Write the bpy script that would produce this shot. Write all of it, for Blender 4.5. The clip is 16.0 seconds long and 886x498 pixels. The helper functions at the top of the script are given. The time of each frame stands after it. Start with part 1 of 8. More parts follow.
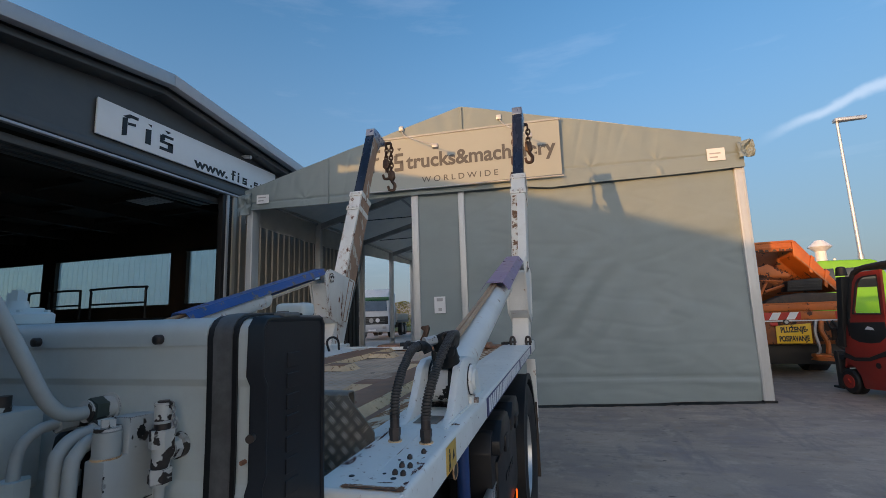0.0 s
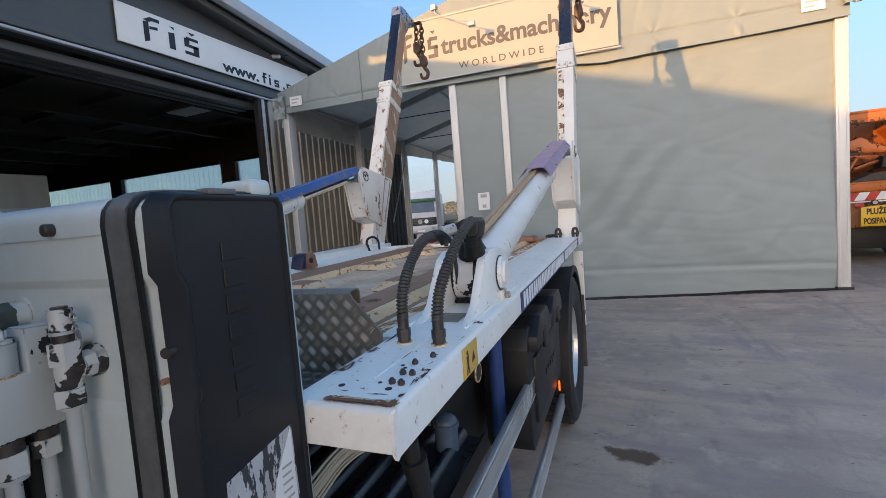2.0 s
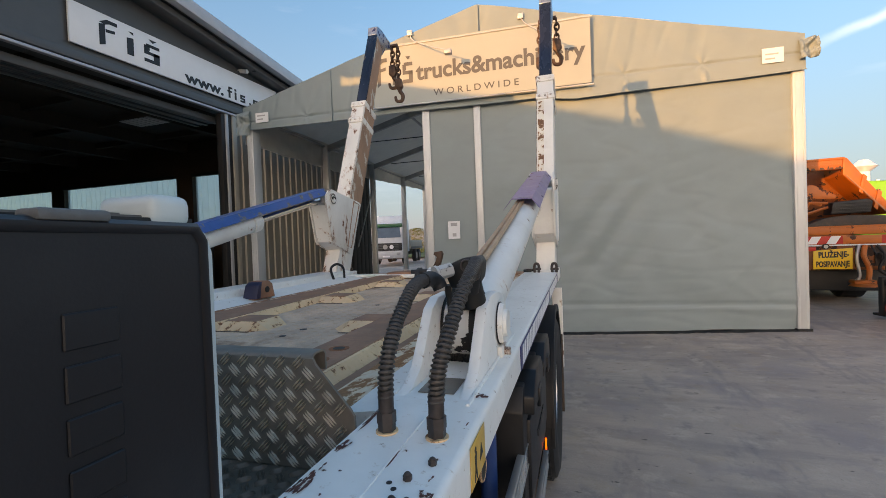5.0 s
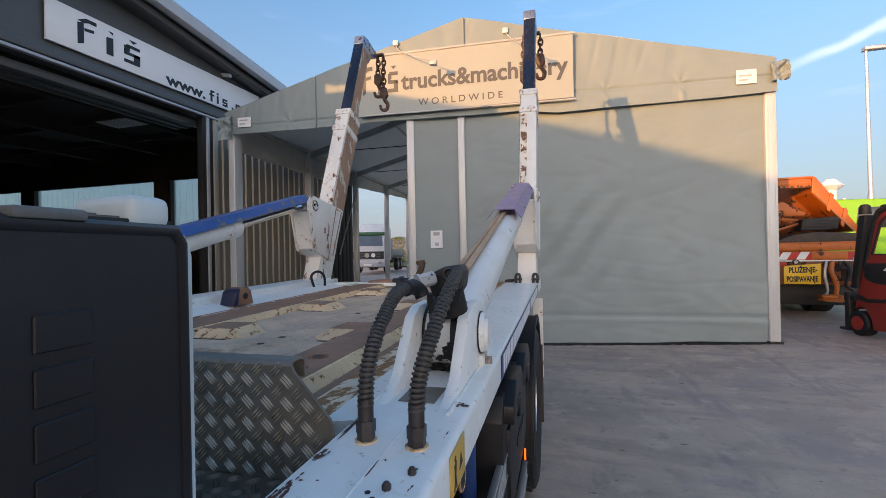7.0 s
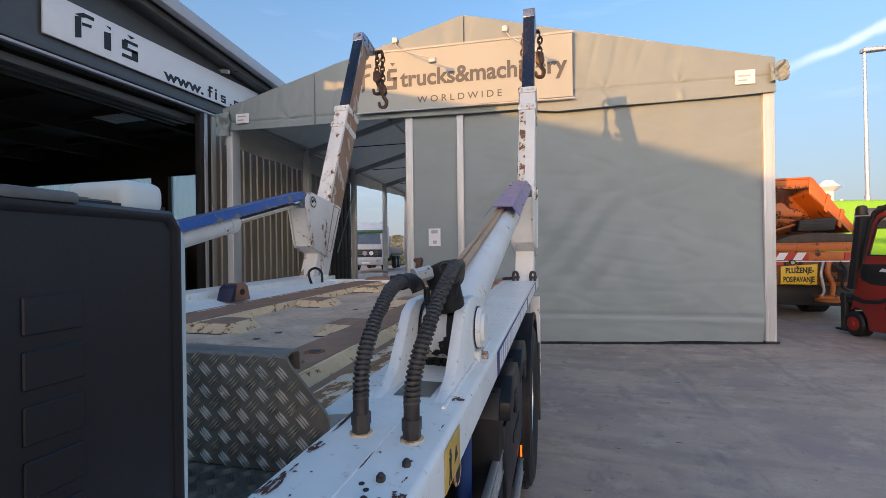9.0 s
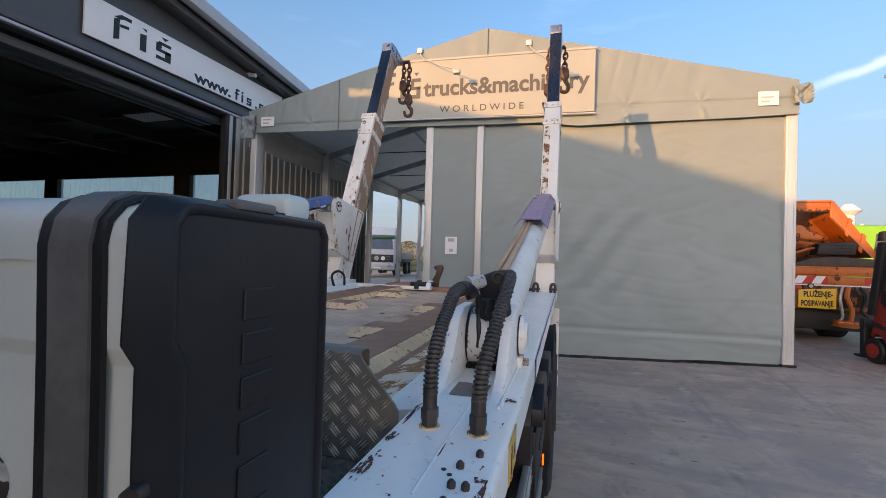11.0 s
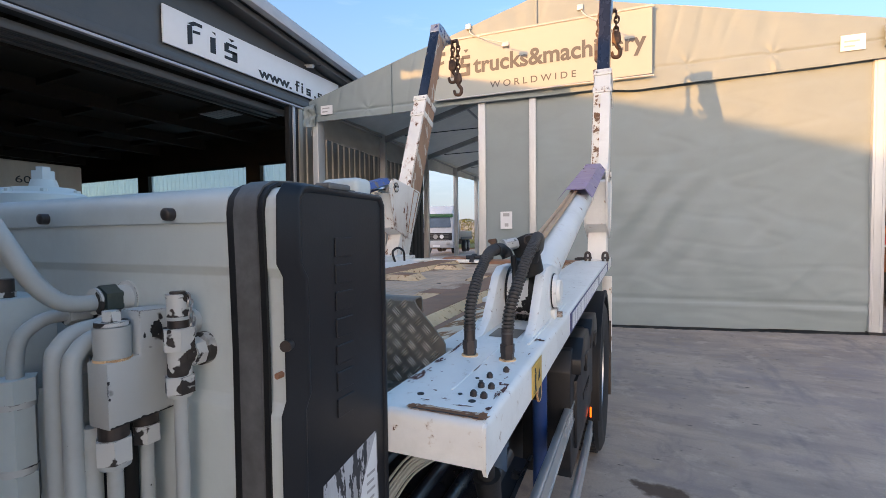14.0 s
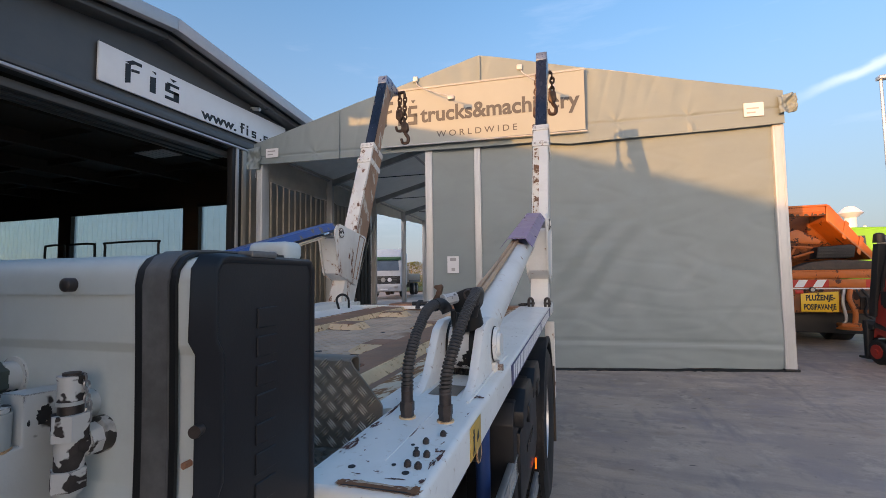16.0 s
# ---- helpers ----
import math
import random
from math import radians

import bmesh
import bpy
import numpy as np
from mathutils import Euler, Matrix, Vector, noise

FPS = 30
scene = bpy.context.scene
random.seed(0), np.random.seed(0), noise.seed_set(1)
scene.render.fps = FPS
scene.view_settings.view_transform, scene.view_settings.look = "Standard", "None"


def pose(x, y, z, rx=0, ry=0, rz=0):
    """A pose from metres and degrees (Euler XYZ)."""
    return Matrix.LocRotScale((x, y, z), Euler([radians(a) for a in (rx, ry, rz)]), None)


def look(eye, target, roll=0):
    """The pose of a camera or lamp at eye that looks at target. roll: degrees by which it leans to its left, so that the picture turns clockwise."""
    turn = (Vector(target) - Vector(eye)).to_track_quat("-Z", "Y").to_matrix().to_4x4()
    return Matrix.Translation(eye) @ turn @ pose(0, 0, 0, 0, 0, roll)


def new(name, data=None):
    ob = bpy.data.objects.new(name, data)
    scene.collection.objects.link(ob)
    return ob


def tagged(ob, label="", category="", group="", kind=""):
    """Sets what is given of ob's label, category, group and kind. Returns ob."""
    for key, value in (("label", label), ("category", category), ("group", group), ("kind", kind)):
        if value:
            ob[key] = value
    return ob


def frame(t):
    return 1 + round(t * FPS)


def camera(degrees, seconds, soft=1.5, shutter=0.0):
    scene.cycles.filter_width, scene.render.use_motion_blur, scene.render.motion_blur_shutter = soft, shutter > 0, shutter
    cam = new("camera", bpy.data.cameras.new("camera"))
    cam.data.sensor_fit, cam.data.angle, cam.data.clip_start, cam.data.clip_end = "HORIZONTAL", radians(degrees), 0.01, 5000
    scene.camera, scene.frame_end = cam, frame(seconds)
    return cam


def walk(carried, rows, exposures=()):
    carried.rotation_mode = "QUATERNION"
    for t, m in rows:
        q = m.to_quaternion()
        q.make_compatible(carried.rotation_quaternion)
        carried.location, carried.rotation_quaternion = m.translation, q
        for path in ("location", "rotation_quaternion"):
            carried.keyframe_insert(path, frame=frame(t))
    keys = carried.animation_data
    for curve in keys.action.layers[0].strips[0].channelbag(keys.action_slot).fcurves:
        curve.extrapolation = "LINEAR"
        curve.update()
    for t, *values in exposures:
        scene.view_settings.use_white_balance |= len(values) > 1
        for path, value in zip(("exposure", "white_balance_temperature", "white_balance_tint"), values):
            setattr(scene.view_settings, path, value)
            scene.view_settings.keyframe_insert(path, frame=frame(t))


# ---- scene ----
cam = camera(89.5, 16.0, 0.45)
PATH = [
    (0, (0.26, 0.26, 1.603), (-0.307, 2.156, 1.891), -1.9),
    (0.5, (0.307, 0.345, 1.599), (-0.301, 2.238, 1.813), -2.4),
    (1, (0.31, 0.369, 1.585), (-0.333, 2.259, 1.699), -3.1),
    (1.5, (0.306, 0.404, 1.577), (-0.407, 2.272, 1.558), -4.0),
    (2, (0.264, 0.54, 1.553), (-0.533, 2.37, 1.409), -4.4),
    (2.5, (0.165, 0.71, 1.549), (-0.671, 2.515, 1.343), -4.1),
    (3, (0.115, 0.756, 1.555), (-0.715, 2.564, 1.347), -3.6),
    (3.5, (0.093, 0.777, 1.558), (-0.719, 2.593, 1.356), -3.4),
    (4, (0.08, 0.783, 1.557), (-0.707, 2.612, 1.368), -3.2),
    (4.5, (0.078, 0.789, 1.56), (-0.642, 2.65, 1.438), -2.7),
    (5, (0.09, 0.775, 1.583), (-0.552, 2.669, 1.548), -2.1),
    (5.2, (0.095, 0.772, 1.583), (-0.522, 2.675, 1.582), -1.9),
    (7.5, (0.088, 0.773, 1.578), (-0.476, 2.692, 1.583), -1.1),
    (8, (0.089, 0.774, 1.573), (-0.479, 2.691, 1.575), -1.0),
    (10.3, (0.091, 0.776, 1.568), (-0.446, 2.703, 1.564), -0.2),
    (10.5, (0.065, 0.757, 1.567), (-0.48, 2.681, 1.573), 0.1),
    (11, (0.007, 0.676, 1.574), (-0.593, 2.584, 1.607), 1.7),
    (11.5, (-0.026, 0.642, 1.56), (-0.713, 2.52, 1.605), 2.6),
    (12, (-0.021, 0.648, 1.562), (-0.733, 2.516, 1.597), 2.0),
    (12.5, (0.018, 0.623, 1.562), (-0.683, 2.497, 1.579), 1.0),
    (13, (0.081, 0.576, 1.56), (-0.643, 2.441, 1.532), 0.4),
    (13.5, (0.111, 0.525, 1.547), (-0.681, 2.36, 1.46), -0.4),
    (14, (0.128, 0.494, 1.546), (-0.716, 2.306, 1.476), -0.6),
    (14.5, (0.144, 0.465, 1.562), (-0.679, 2.287, 1.521), -0.3),
    (15, (0.151, 0.492, 1.567), (-0.602, 2.344, 1.548), -0.5),
    (15.5, (0.153, 0.505, 1.569), (-0.532, 2.383, 1.612), -0.6),
    (16, (0.151, 0.505, 1.581), (-0.477, 2.401, 1.699), -0.7),
]
walk(cam, [(t, look(eye, target, roll)) for t, eye, target, roll in PATH],
     exposures=((0, 1.30, 7300, 18), (0.5, 1.42, 7400, 19), (1.0, 1.42, 7750, 21), (1.5, 1.63, 7750, 22), (2.0, 2.18, 7950, 23), (2.5, 2.34, 8300, 23),
                (4.0, 2.46, 8950, 23), (4.5, 2.40, 8950, 24), (5.0, 1.99, 9050, 23), (7.5, 1.93, 7950, 25), (10.5, 1.93, 7950, 26), (11.5, 1.90, 8050, 26), (13.0, 2.03, 8050, 26),
                (14.0, 2.38, 8250, 26), (14.5, 2.28, 8250, 26), (15.0, 2.14, 8400, 26), (16.0, 1.88, 8150, 26)))

# ---- light ----
SUN_DIR = Vector((0.45, 1.0, -0.084)).normalized()
world = bpy.data.worlds.new("yard_sky")
scene.world = world
world.use_nodes = True
wn, wl = world.node_tree.nodes, world.node_tree.links
wn.clear()
sky = wn.new("ShaderNodeTexSky")
sky.sky_type = "NISHITA"
sky.sun_disc = False
sky.sun_elevation = radians(6.0)
sky.sun_rotation = math.atan2(-SUN_DIR.x, -SUN_DIR.y)
sky.air_density, sky.dust_density, sky.ozone_density = 1.0, 0.7, 2.5
geo = wn.new("ShaderNodeTexCoord")
stretch = wn.new("ShaderNodeMapping")
stretch.inputs["Scale"].default_value = (1.2, 1.2, 7.0)
stretch.inputs["Rotation"].default_value = (0.0, 0.25, 0.4)
wl.new(geo.outputs["Generated"], stretch.inputs["Vector"])
wisps = wn.new("ShaderNodeTexNoise")
wisps.inputs["Scale"].default_value, wisps.inputs["Detail"].default_value, wisps.inputs["Roughness"].default_value = 2.2, 7.0, 0.6
wl.new(stretch.outputs["Vector"], wisps.inputs["Vector"])
thin = wn.new("ShaderNodeMapRange")
thin.inputs["From Min"].default_value, thin.inputs["From Max"].default_value = 0.56, 0.9
thin.inputs["To Max"].default_value = 0.07
wl.new(wisps.outputs["Fac"], thin.inputs["Value"])
cloud_mix = wn.new("ShaderNodeMix")
cloud_mix.data_type = "RGBA"
wl.new(thin.outputs["Result"], cloud_mix.inputs["Factor"])
rich = wn.new("ShaderNodeHueSaturation")
rich.inputs["Saturation"].default_value = 1.2
wl.new(sky.outputs["Color"], rich.inputs["Color"])
# pale blue haze low in the sky, away from the sun
lower = wn.new("ShaderNodeSeparateXYZ")
wl.new(geo.outputs["Generated"], lower.inputs["Vector"])


def sky_range(v, a, b, c, d):
    r = wn.new("ShaderNodeMapRange")
    r.interpolation_type = "SMOOTHSTEP"
    for k, x in (("From Min", a), ("From Max", b), ("To Min", c), ("To Max", d)):
        r.inputs[k].default_value = x
    wl.new(v, r.inputs["Value"])
    return r.outputs["Result"]


facing = wn.new("ShaderNodeVectorMath")
facing.operation = "DOT_PRODUCT"
wl.new(geo.outputs["Generated"], facing.inputs[0])
facing.inputs[1].default_value = SUN_DIR
haze = wn.new("ShaderNodeMath")
haze.operation = "MULTIPLY"
wl.new(sky_range(lower.outputs["Z"], -0.02, 0.70, 0.90, 0.0), haze.inputs[0])
wl.new(sky_range(facing.outputs["Value"], -0.35, 0.35, 0.0, 1.0), haze.inputs[1])
haze_mix = wn.new("ShaderNodeMix")
haze_mix.data_type = "RGBA"
wl.new(haze.outputs[0], haze_mix.inputs["Factor"])
wl.new(rich.outputs["Color"], haze_mix.inputs["A"])
haze_mix.inputs["B"].default_value = (0.47, 0.72, 1.10, 1)
# warm evening glow on the sun's side
glow_at = wn.new("ShaderNodeMath")
glow_at.operation = "MULTIPLY"
wl.new(sky_range(lower.outputs["Z"], 0.0, 0.75, 0.85, 0.0), glow_at.inputs[0])
wl.new(sky_range(facing.outputs["Value"], -0.75, 0.10, 1.0, 0.0), glow_at.inputs[1])
glow_mix = wn.new("ShaderNodeMix")
glow_mix.data_type = "RGBA"
wl.new(glow_at.outputs[0], glow_mix.inputs["Factor"])
wl.new(haze_mix.outputs["Result"], glow_mix.inputs["A"])
glow_mix.inputs["B"].default_value = (6.7, 6.15, 5.5, 1)
wl.new(glow_mix.outputs["Result"], cloud_mix.inputs["A"])
cloud_mix.inputs["B"].default_value = (5.2, 5.6, 6.2, 1)
# a vapour trail climbing to the right, with a soft feathered edge
def vmath(op, a, b):
    v = wn.new("ShaderNodeVectorMath")
    v.operation = op
    wl.new(a, v.inputs[0])
    v.inputs[1].default_value = b
    return v.outputs["Value"]


def wrange(v, a, b, c, d):
    r = wn.new("ShaderNodeMapRange")
    r.interpolation_type = "SMOOTHSTEP"
    for k, x in (("From Min", a), ("From Max", b), ("To Min", c), ("To Max", d)):
        r.inputs[k].default_value = x
    wl.new(v, r.inputs["Value"])
    return r.outputs["Result"]


def wtimes(a, b):
    t = wn.new("ShaderNodeMath")
    t.operation = "MULTIPLY"
    wl.new(a, t.inputs[0])
    wl.new(b, t.inputs[1])
    return t.outputs[0]


TRAIL_N, TRAIL_A = (0.3582, 0.164, -0.9191), (0.8792, -0.3905, 0.2729)
feather = wn.new("ShaderNodeTexNoise")
feather.inputs["Scale"].default_value, feather.inputs["Detail"].default_value = 14.0, 6.0
wl.new(geo.outputs["Generated"], feather.inputs["Vector"])
off = wn.new("ShaderNodeMath")
off.operation = "MULTIPLY_ADD"
wl.new(feather.outputs["Fac"], off.inputs[0])
off.inputs[1].default_value = 0.030
wl.new(vmath("DOT_PRODUCT", geo.outputs["Generated"], TRAIL_N), off.inputs[2])
away = wn.new("ShaderNodeMath")
away.operation = "ABSOLUTE"
shifted = wn.new("ShaderNodeMath")
shifted.operation = "SUBTRACT"
wl.new(off.outputs[0], shifted.inputs[0])
shifted.inputs[1].default_value = 0.015
wl.new(shifted.outputs[0], away.inputs[0])
trail = wtimes(wrange(away.outputs[0], 0.001, 0.013, 0.12, 0.0), wrange(vmath("DOT_PRODUCT", geo.outputs["Generated"], TRAIL_A), 0.0, 0.12, 0.0, 1.0))
trail_mix = wn.new("ShaderNodeMix")
trail_mix.data_type = "RGBA"
wl.new(trail, trail_mix.inputs["Factor"])
wl.new(cloud_mix.outputs["Result"], trail_mix.inputs["A"])
trail_mix.inputs["B"].default_value = (6.5, 6.6, 6.7, 1)
back = wn.new("ShaderNodeBackground")
back.inputs["Strength"].default_value = 0.152
wl.new(trail_mix.outputs["Result"], back.inputs["Color"])
wout = wn.new("ShaderNodeOutputWorld")
wl.new(back.outputs["Background"], wout.inputs["Surface"])

sun_data = bpy.data.lights.new("sun", "SUN")
sun_data.energy, sun_data.angle, sun_data.color = 1.25, radians(0.6), (1.0, 0.55, 0.19)
sun = new("sun", sun_data)
sun.matrix_world = Matrix.Translation((-20, -40, 12)) @ SUN_DIR.to_track_quat("-Z", "Y").to_matrix().to_4x4()


# ---- materials ----
def surf(name, base, rough=0.6, metal=0.0, var=0.18, scale=3.0, grain=60.0, bump=0.12, chip=None, chip_at=0.62, chip_scale=9.0,
         spec=0.5, dirt=None, dirt_at=0.45, dirt_scale=1.3, spread=0.0, translucent=0.0, coat=0.0, stretch_z=1.0, chip_soft=0.02, bump_scale=None, edge=0.0, edge_width=0.006, bleed=None, chip_detail=6.0):
    """A surface with two scales of variation, optional paint chips that bare another colour, and broad dirt."""
    m = bpy.data.materials.new(name)
    m.use_nodes = True
    n, l = m.node_tree.nodes, m.node_tree.links
    n.clear()
    out = n.new("ShaderNodeOutputMaterial")
    bsdf = n.new("ShaderNodeBsdfPrincipled")
    bsdf.inputs["Metallic"].default_value = metal
    bsdf.inputs["Coat Weight"].default_value = coat
    bsdf.inputs["Specular IOR Level"].default_value = spec
    co = n.new("ShaderNodeTexCoord")
    mp = n.new("ShaderNodeMapping")
    mp.inputs["Scale"].default_value = (1, 1, stretch_z)
    l.new(co.outputs["Object"], mp.inputs["Vector"])

    def noise_tex(sc, det=4.0, ro=0.6):
        t = n.new("ShaderNodeTexNoise")
        t.inputs["Scale"].default_value, t.inputs["Detail"].default_value, t.inputs["Roughness"].default_value = sc, det, ro
        l.new(mp.outputs["Vector"], t.inputs["Vector"])
        return t.outputs["Fac"]

    def remap(v, a, b, c, d):
        t = n.new("ShaderNodeMapRange")
        for k, x in (("From Min", a), ("From Max", b), ("To Min", c), ("To Max", d)):
            t.inputs[k].default_value = x
        l.new(v, t.inputs["Value"])
        return t.outputs["Result"]

    def blend(fac, a, b, mode="MIX"):
        t = n.new("ShaderNodeMix")
        t.data_type, t.blend_type = "RGBA", mode
        for sock, x in (("Factor", fac), ("A", a), ("B", b)):
            s = t.inputs[sock] if sock != "Factor" else t.inputs[0]
            if sock != "Factor":
                s = t.inputs[6 if sock == "A" else 7]
            if hasattr(x, "is_linked"):
                l.new(x, s)
            else:
                s.default_value = x
        return t.outputs[2]

    big, fine = noise_tex(scale), noise_tex(grain, 3.0)
    rgb = (*base, 1)
    dark = tuple(c * (1 - var) for c in base) + (1,)
    light = tuple(min(1, c * (1 + var * 0.7)) for c in base) + (1,)
    col = blend(remap(big, 0.3, 0.7, 0, 1), dark, light)
    col = blend(remap(fine, 0.35, 0.65, 0, 0.5), col, blend(0.5, col, (*[c * (1 - var) for c in base], 1)))
    r_val = remap(big, 0.3, 0.7, max(0.03, rough - 0.08), min(1, rough + 0.08))
    height = fine
    if spread:
        info = n.new("ShaderNodeObjectInfo")
        col = blend(remap(info.outputs["Random"], 0, 1, 0, spread), col, dark)
    if dirt:
        col = blend(remap(noise_tex(dirt_scale, 7.0, 0.68), dirt_at, dirt_at + 0.25, 0, 0.75), col, (*dirt, 1))
    if chip:
        worn = noise_tex(chip_scale, chip_detail, 0.65 if chip_detail > 4 else 0.5)
        if edge:
            # paint goes first along the edges: where a rounded normal leaves the face's own
            rounded = n.new("ShaderNodeBevel")
            rounded.samples = 4
            rounded.inputs["Radius"].default_value = edge_width
            own = n.new("ShaderNodeNewGeometry")
            dot = n.new("ShaderNodeVectorMath")
            dot.operation = "DOT_PRODUCT"
            l.new(rounded.outputs["Normal"], dot.inputs[0])
            l.new(own.outputs["Normal"], dot.inputs[1])
            rim_mask = remap(dot.outputs["Value"], 0.98, 0.75, 0.0, edge)
            add = n.new("ShaderNodeMath")
            l.new(worn, add.inputs[0])
            l.new(rim_mask, add.inputs[1])
            worn = add.outputs[0]
        mask = remap(worn, chip_at, chip_at + chip_soft, 0, 1)
        if bleed:
            col = blend(remap(worn, chip_at - 0.07, chip_at + 0.01, 0, 0.55), col, (*bleed, 1))
        chip_col = blend(remap(fine, 0.3, 0.7, 0, 1), tuple(c * 0.55 for c in chip) + (1,), (*chip, 1))
        col = blend(mask, col, chip_col)
        r_mix = n.new("ShaderNodeMix")
        l.new(mask, r_mix.inputs[0])
        l.new(r_val, r_mix.inputs[2])
        r_mix.inputs[3].default_value = 0.85
        r_val = r_mix.outputs[0]
        h = n.new("ShaderNodeMath")
        h.operation = "SUBTRACT"
        l.new(fine, h.inputs[0])
        l.new(mask, h.inputs[1])
        height = h.outputs[0]
    l.new(col, bsdf.inputs["Base Color"])
    l.new(r_val, bsdf.inputs["Roughness"])
    if bump:
        b = n.new("ShaderNodeBump")
        b.inputs["Strength"].default_value, b.inputs["Distance"].default_value = bump, 0.004
        l.new(height if not bump_scale else noise_tex(bump_scale, 5.0), b.inputs["Height"])
        l.new(b.outputs["Normal"], bsdf.inputs["Normal"])
    shade = bsdf.outputs["BSDF"]
    if translucent:
        tr = n.new("ShaderNodeBsdfTranslucent")
        l.new(col, tr.inputs["Color"])
        mx = n.new("ShaderNodeMixShader")
        mx.inputs[0].default_value = translucent
        l.new(shade, mx.inputs[1])
        l.new(tr.outputs["BSDF"], mx.inputs[2])
        shade = mx.outputs["Shader"]
    l.new(shade, out.inputs["Surface"])
    return m


def glow(name, colour, strength):
    m = bpy.data.materials.new(name)
    m.use_nodes = True
    n, l = m.node_tree.nodes, m.node_tree.links
    n.clear()
    e, o = n.new("ShaderNodeEmission"), n.new("ShaderNodeOutputMaterial")
    e.inputs["Color"].default_value, e.inputs["Strength"].default_value = (*colour, 1), strength
    l.new(e.outputs["Emission"], o.inputs["Surface"])
    return m


def glass(name, tint=(0.9, 0.95, 0.93), rough=0.02):
    m = bpy.data.materials.new(name)
    m.use_nodes = True
    b = m.node_tree.nodes["Principled BSDF"]
    b.inputs["Base Color"].default_value = (*tint, 1)
    b.inputs["Roughness"].default_value = rough
    b.inputs["Transmission Weight"].default_value = 1.0
    b.inputs["IOR"].default_value = 1.2
    return m


RUST = (0.13, 0.045, 0.022)
M_WHITE = surf("worn_white_paint", (0.76, 0.75, 0.71), 0.40, var=0.10, chip=RUST, chip_at=0.66, chip_scale=15, dirt=(0.48, 0.45, 0.40), dirt_at=0.56, edge=0.10, bleed=(0.46, 0.27, 0.15))
M_RAIL = surf("chipped_white_rail_paint", (0.88, 0.865, 0.82), 0.36, var=0.07, chip=(0.13, 0.055, 0.035), chip_at=0.672, chip_scale=42, dirt=(0.70, 0.68, 0.63), dirt_at=0.53, dirt_scale=5, edge=0.075, edge_width=0.004, bleed=(0.55, 0.42, 0.31))
M_ARM = surf("flaking_white_arm_paint", (0.77, 0.75, 0.70), 0.45, var=0.10, chip=(0.20, 0.09, 0.055), chip_at=0.62, chip_scale=12, stretch_z=0.5, dirt=(0.52, 0.46, 0.40), dirt_at=0.52, edge=0.13, edge_width=0.02, bleed=(0.46, 0.27, 0.15))
M_ARM_CLEAN = surf("sound_white_arm_paint", (0.79, 0.77, 0.72), 0.42, var=0.08, chip=(0.22, 0.10, 0.06), chip_at=0.70, chip_scale=14, dirt=(0.56, 0.53, 0.47), dirt_at=0.56, dirt_scale=3)
M_ARM_WORN = surf("peeling_white_arm_paint", (0.74, 0.70, 0.62), 0.45, var=0.12, chip=(0.24, 0.12, 0.065), chip_at=0.53, chip_scale=16, bleed=(0.62, 0.45, 0.28))
M_ARM_BARE = surf("bare_rusty_arm_face", (0.40, 0.235, 0.155), 0.55, var=0.35, scale=6, chip=(0.72, 0.67, 0.58), chip_at=0.575, chip_scale=9, stretch_z=0.35, dirt=(0.24, 0.11, 0.07), dirt_at=0.54, dirt_scale=6)
M_TANK = surf("grey_white_tank_paint", (0.61, 0.66, 0.64), 0.40, var=0.07, dirt=(0.46, 0.48, 0.455), dirt_at=0.52, dirt_scale=2.5, bump=0.05, chip=(0.05, 0.045, 0.04), chip_at=0.76, chip_scale=30, edge=0.09, edge_width=0.004)
M_VALVE = surf("peeling_white_valve_paint", (0.50, 0.51, 0.495), 0.45, var=0.06, chip=(0.05, 0.04, 0.036), chip_at=0.60, chip_detail=3.0, chip_scale=17, bump=0.25, edge=0.10, edge_width=0.003, dirt=(0.50, 0.48, 0.44), dirt_at=0.54, dirt_scale=9)
M_FITTING = surf("chipped_white_fitting_paint", (0.64, 0.63, 0.60), 0.40, var=0.08, chip=(0.055, 0.043, 0.038), chip_at=0.55, chip_detail=3.0, chip_scale=30, bump=0.3, edge=0.08, edge_width=0.003)
M_ELBOW = surf("half_bare_fitting_paint", (0.64, 0.63, 0.60), 0.40, var=0.08, chip=(0.055, 0.043, 0.038), chip_at=0.515, chip_detail=3.0, chip_scale=33, bump=0.3)
M_RING = surf("bare_dark_ring", (0.05, 0.042, 0.038), 0.45, 0.2, var=0.4, scale=20, chip=(0.60, 0.59, 0.56), chip_at=0.57, chip_detail=3.0, chip_scale=33)
M_GREENSTEEL = surf("green_grey_plated_steel", (0.10, 0.13, 0.12), 0.35, 0.5, var=0.3, scale=30, chip=(0.55, 0.54, 0.5), chip_at=0.64, chip_scale=40)
M_TRUNNION = surf("greasy_peeling_trunnion", (0.74, 0.73, 0.70), 0.38, var=0.1, chip=(0.02, 0.017, 0.016), chip_at=0.545, chip_scale=9, bump=0.25)
# grey-blue base colour stands for the sky mirrored in the pane
M_SCREEN = surf("sky_tinted_windscreen", (0.12, 0.17, 0.23), 0.08, var=0.2, scale=1.5, bump=0.0)
M_PHOTO = surf("grey_photo_print", (0.50, 0.50, 0.51), 0.5, var=0.3, scale=30, bump=0.0, chip=(0.05, 0.05, 0.055), chip_at=0.53, chip_scale=60, stretch_z=0.3)
M_PIPE = surf("painted_steel_pipe", (0.48, 0.50, 0.485), 0.4, var=0.10, chip=(0.05, 0.045, 0.045), chip_at=0.68, chip_scale=30, bump=0.05, dirt=(0.40, 0.38, 0.35), dirt_at=0.54, dirt_scale=9)
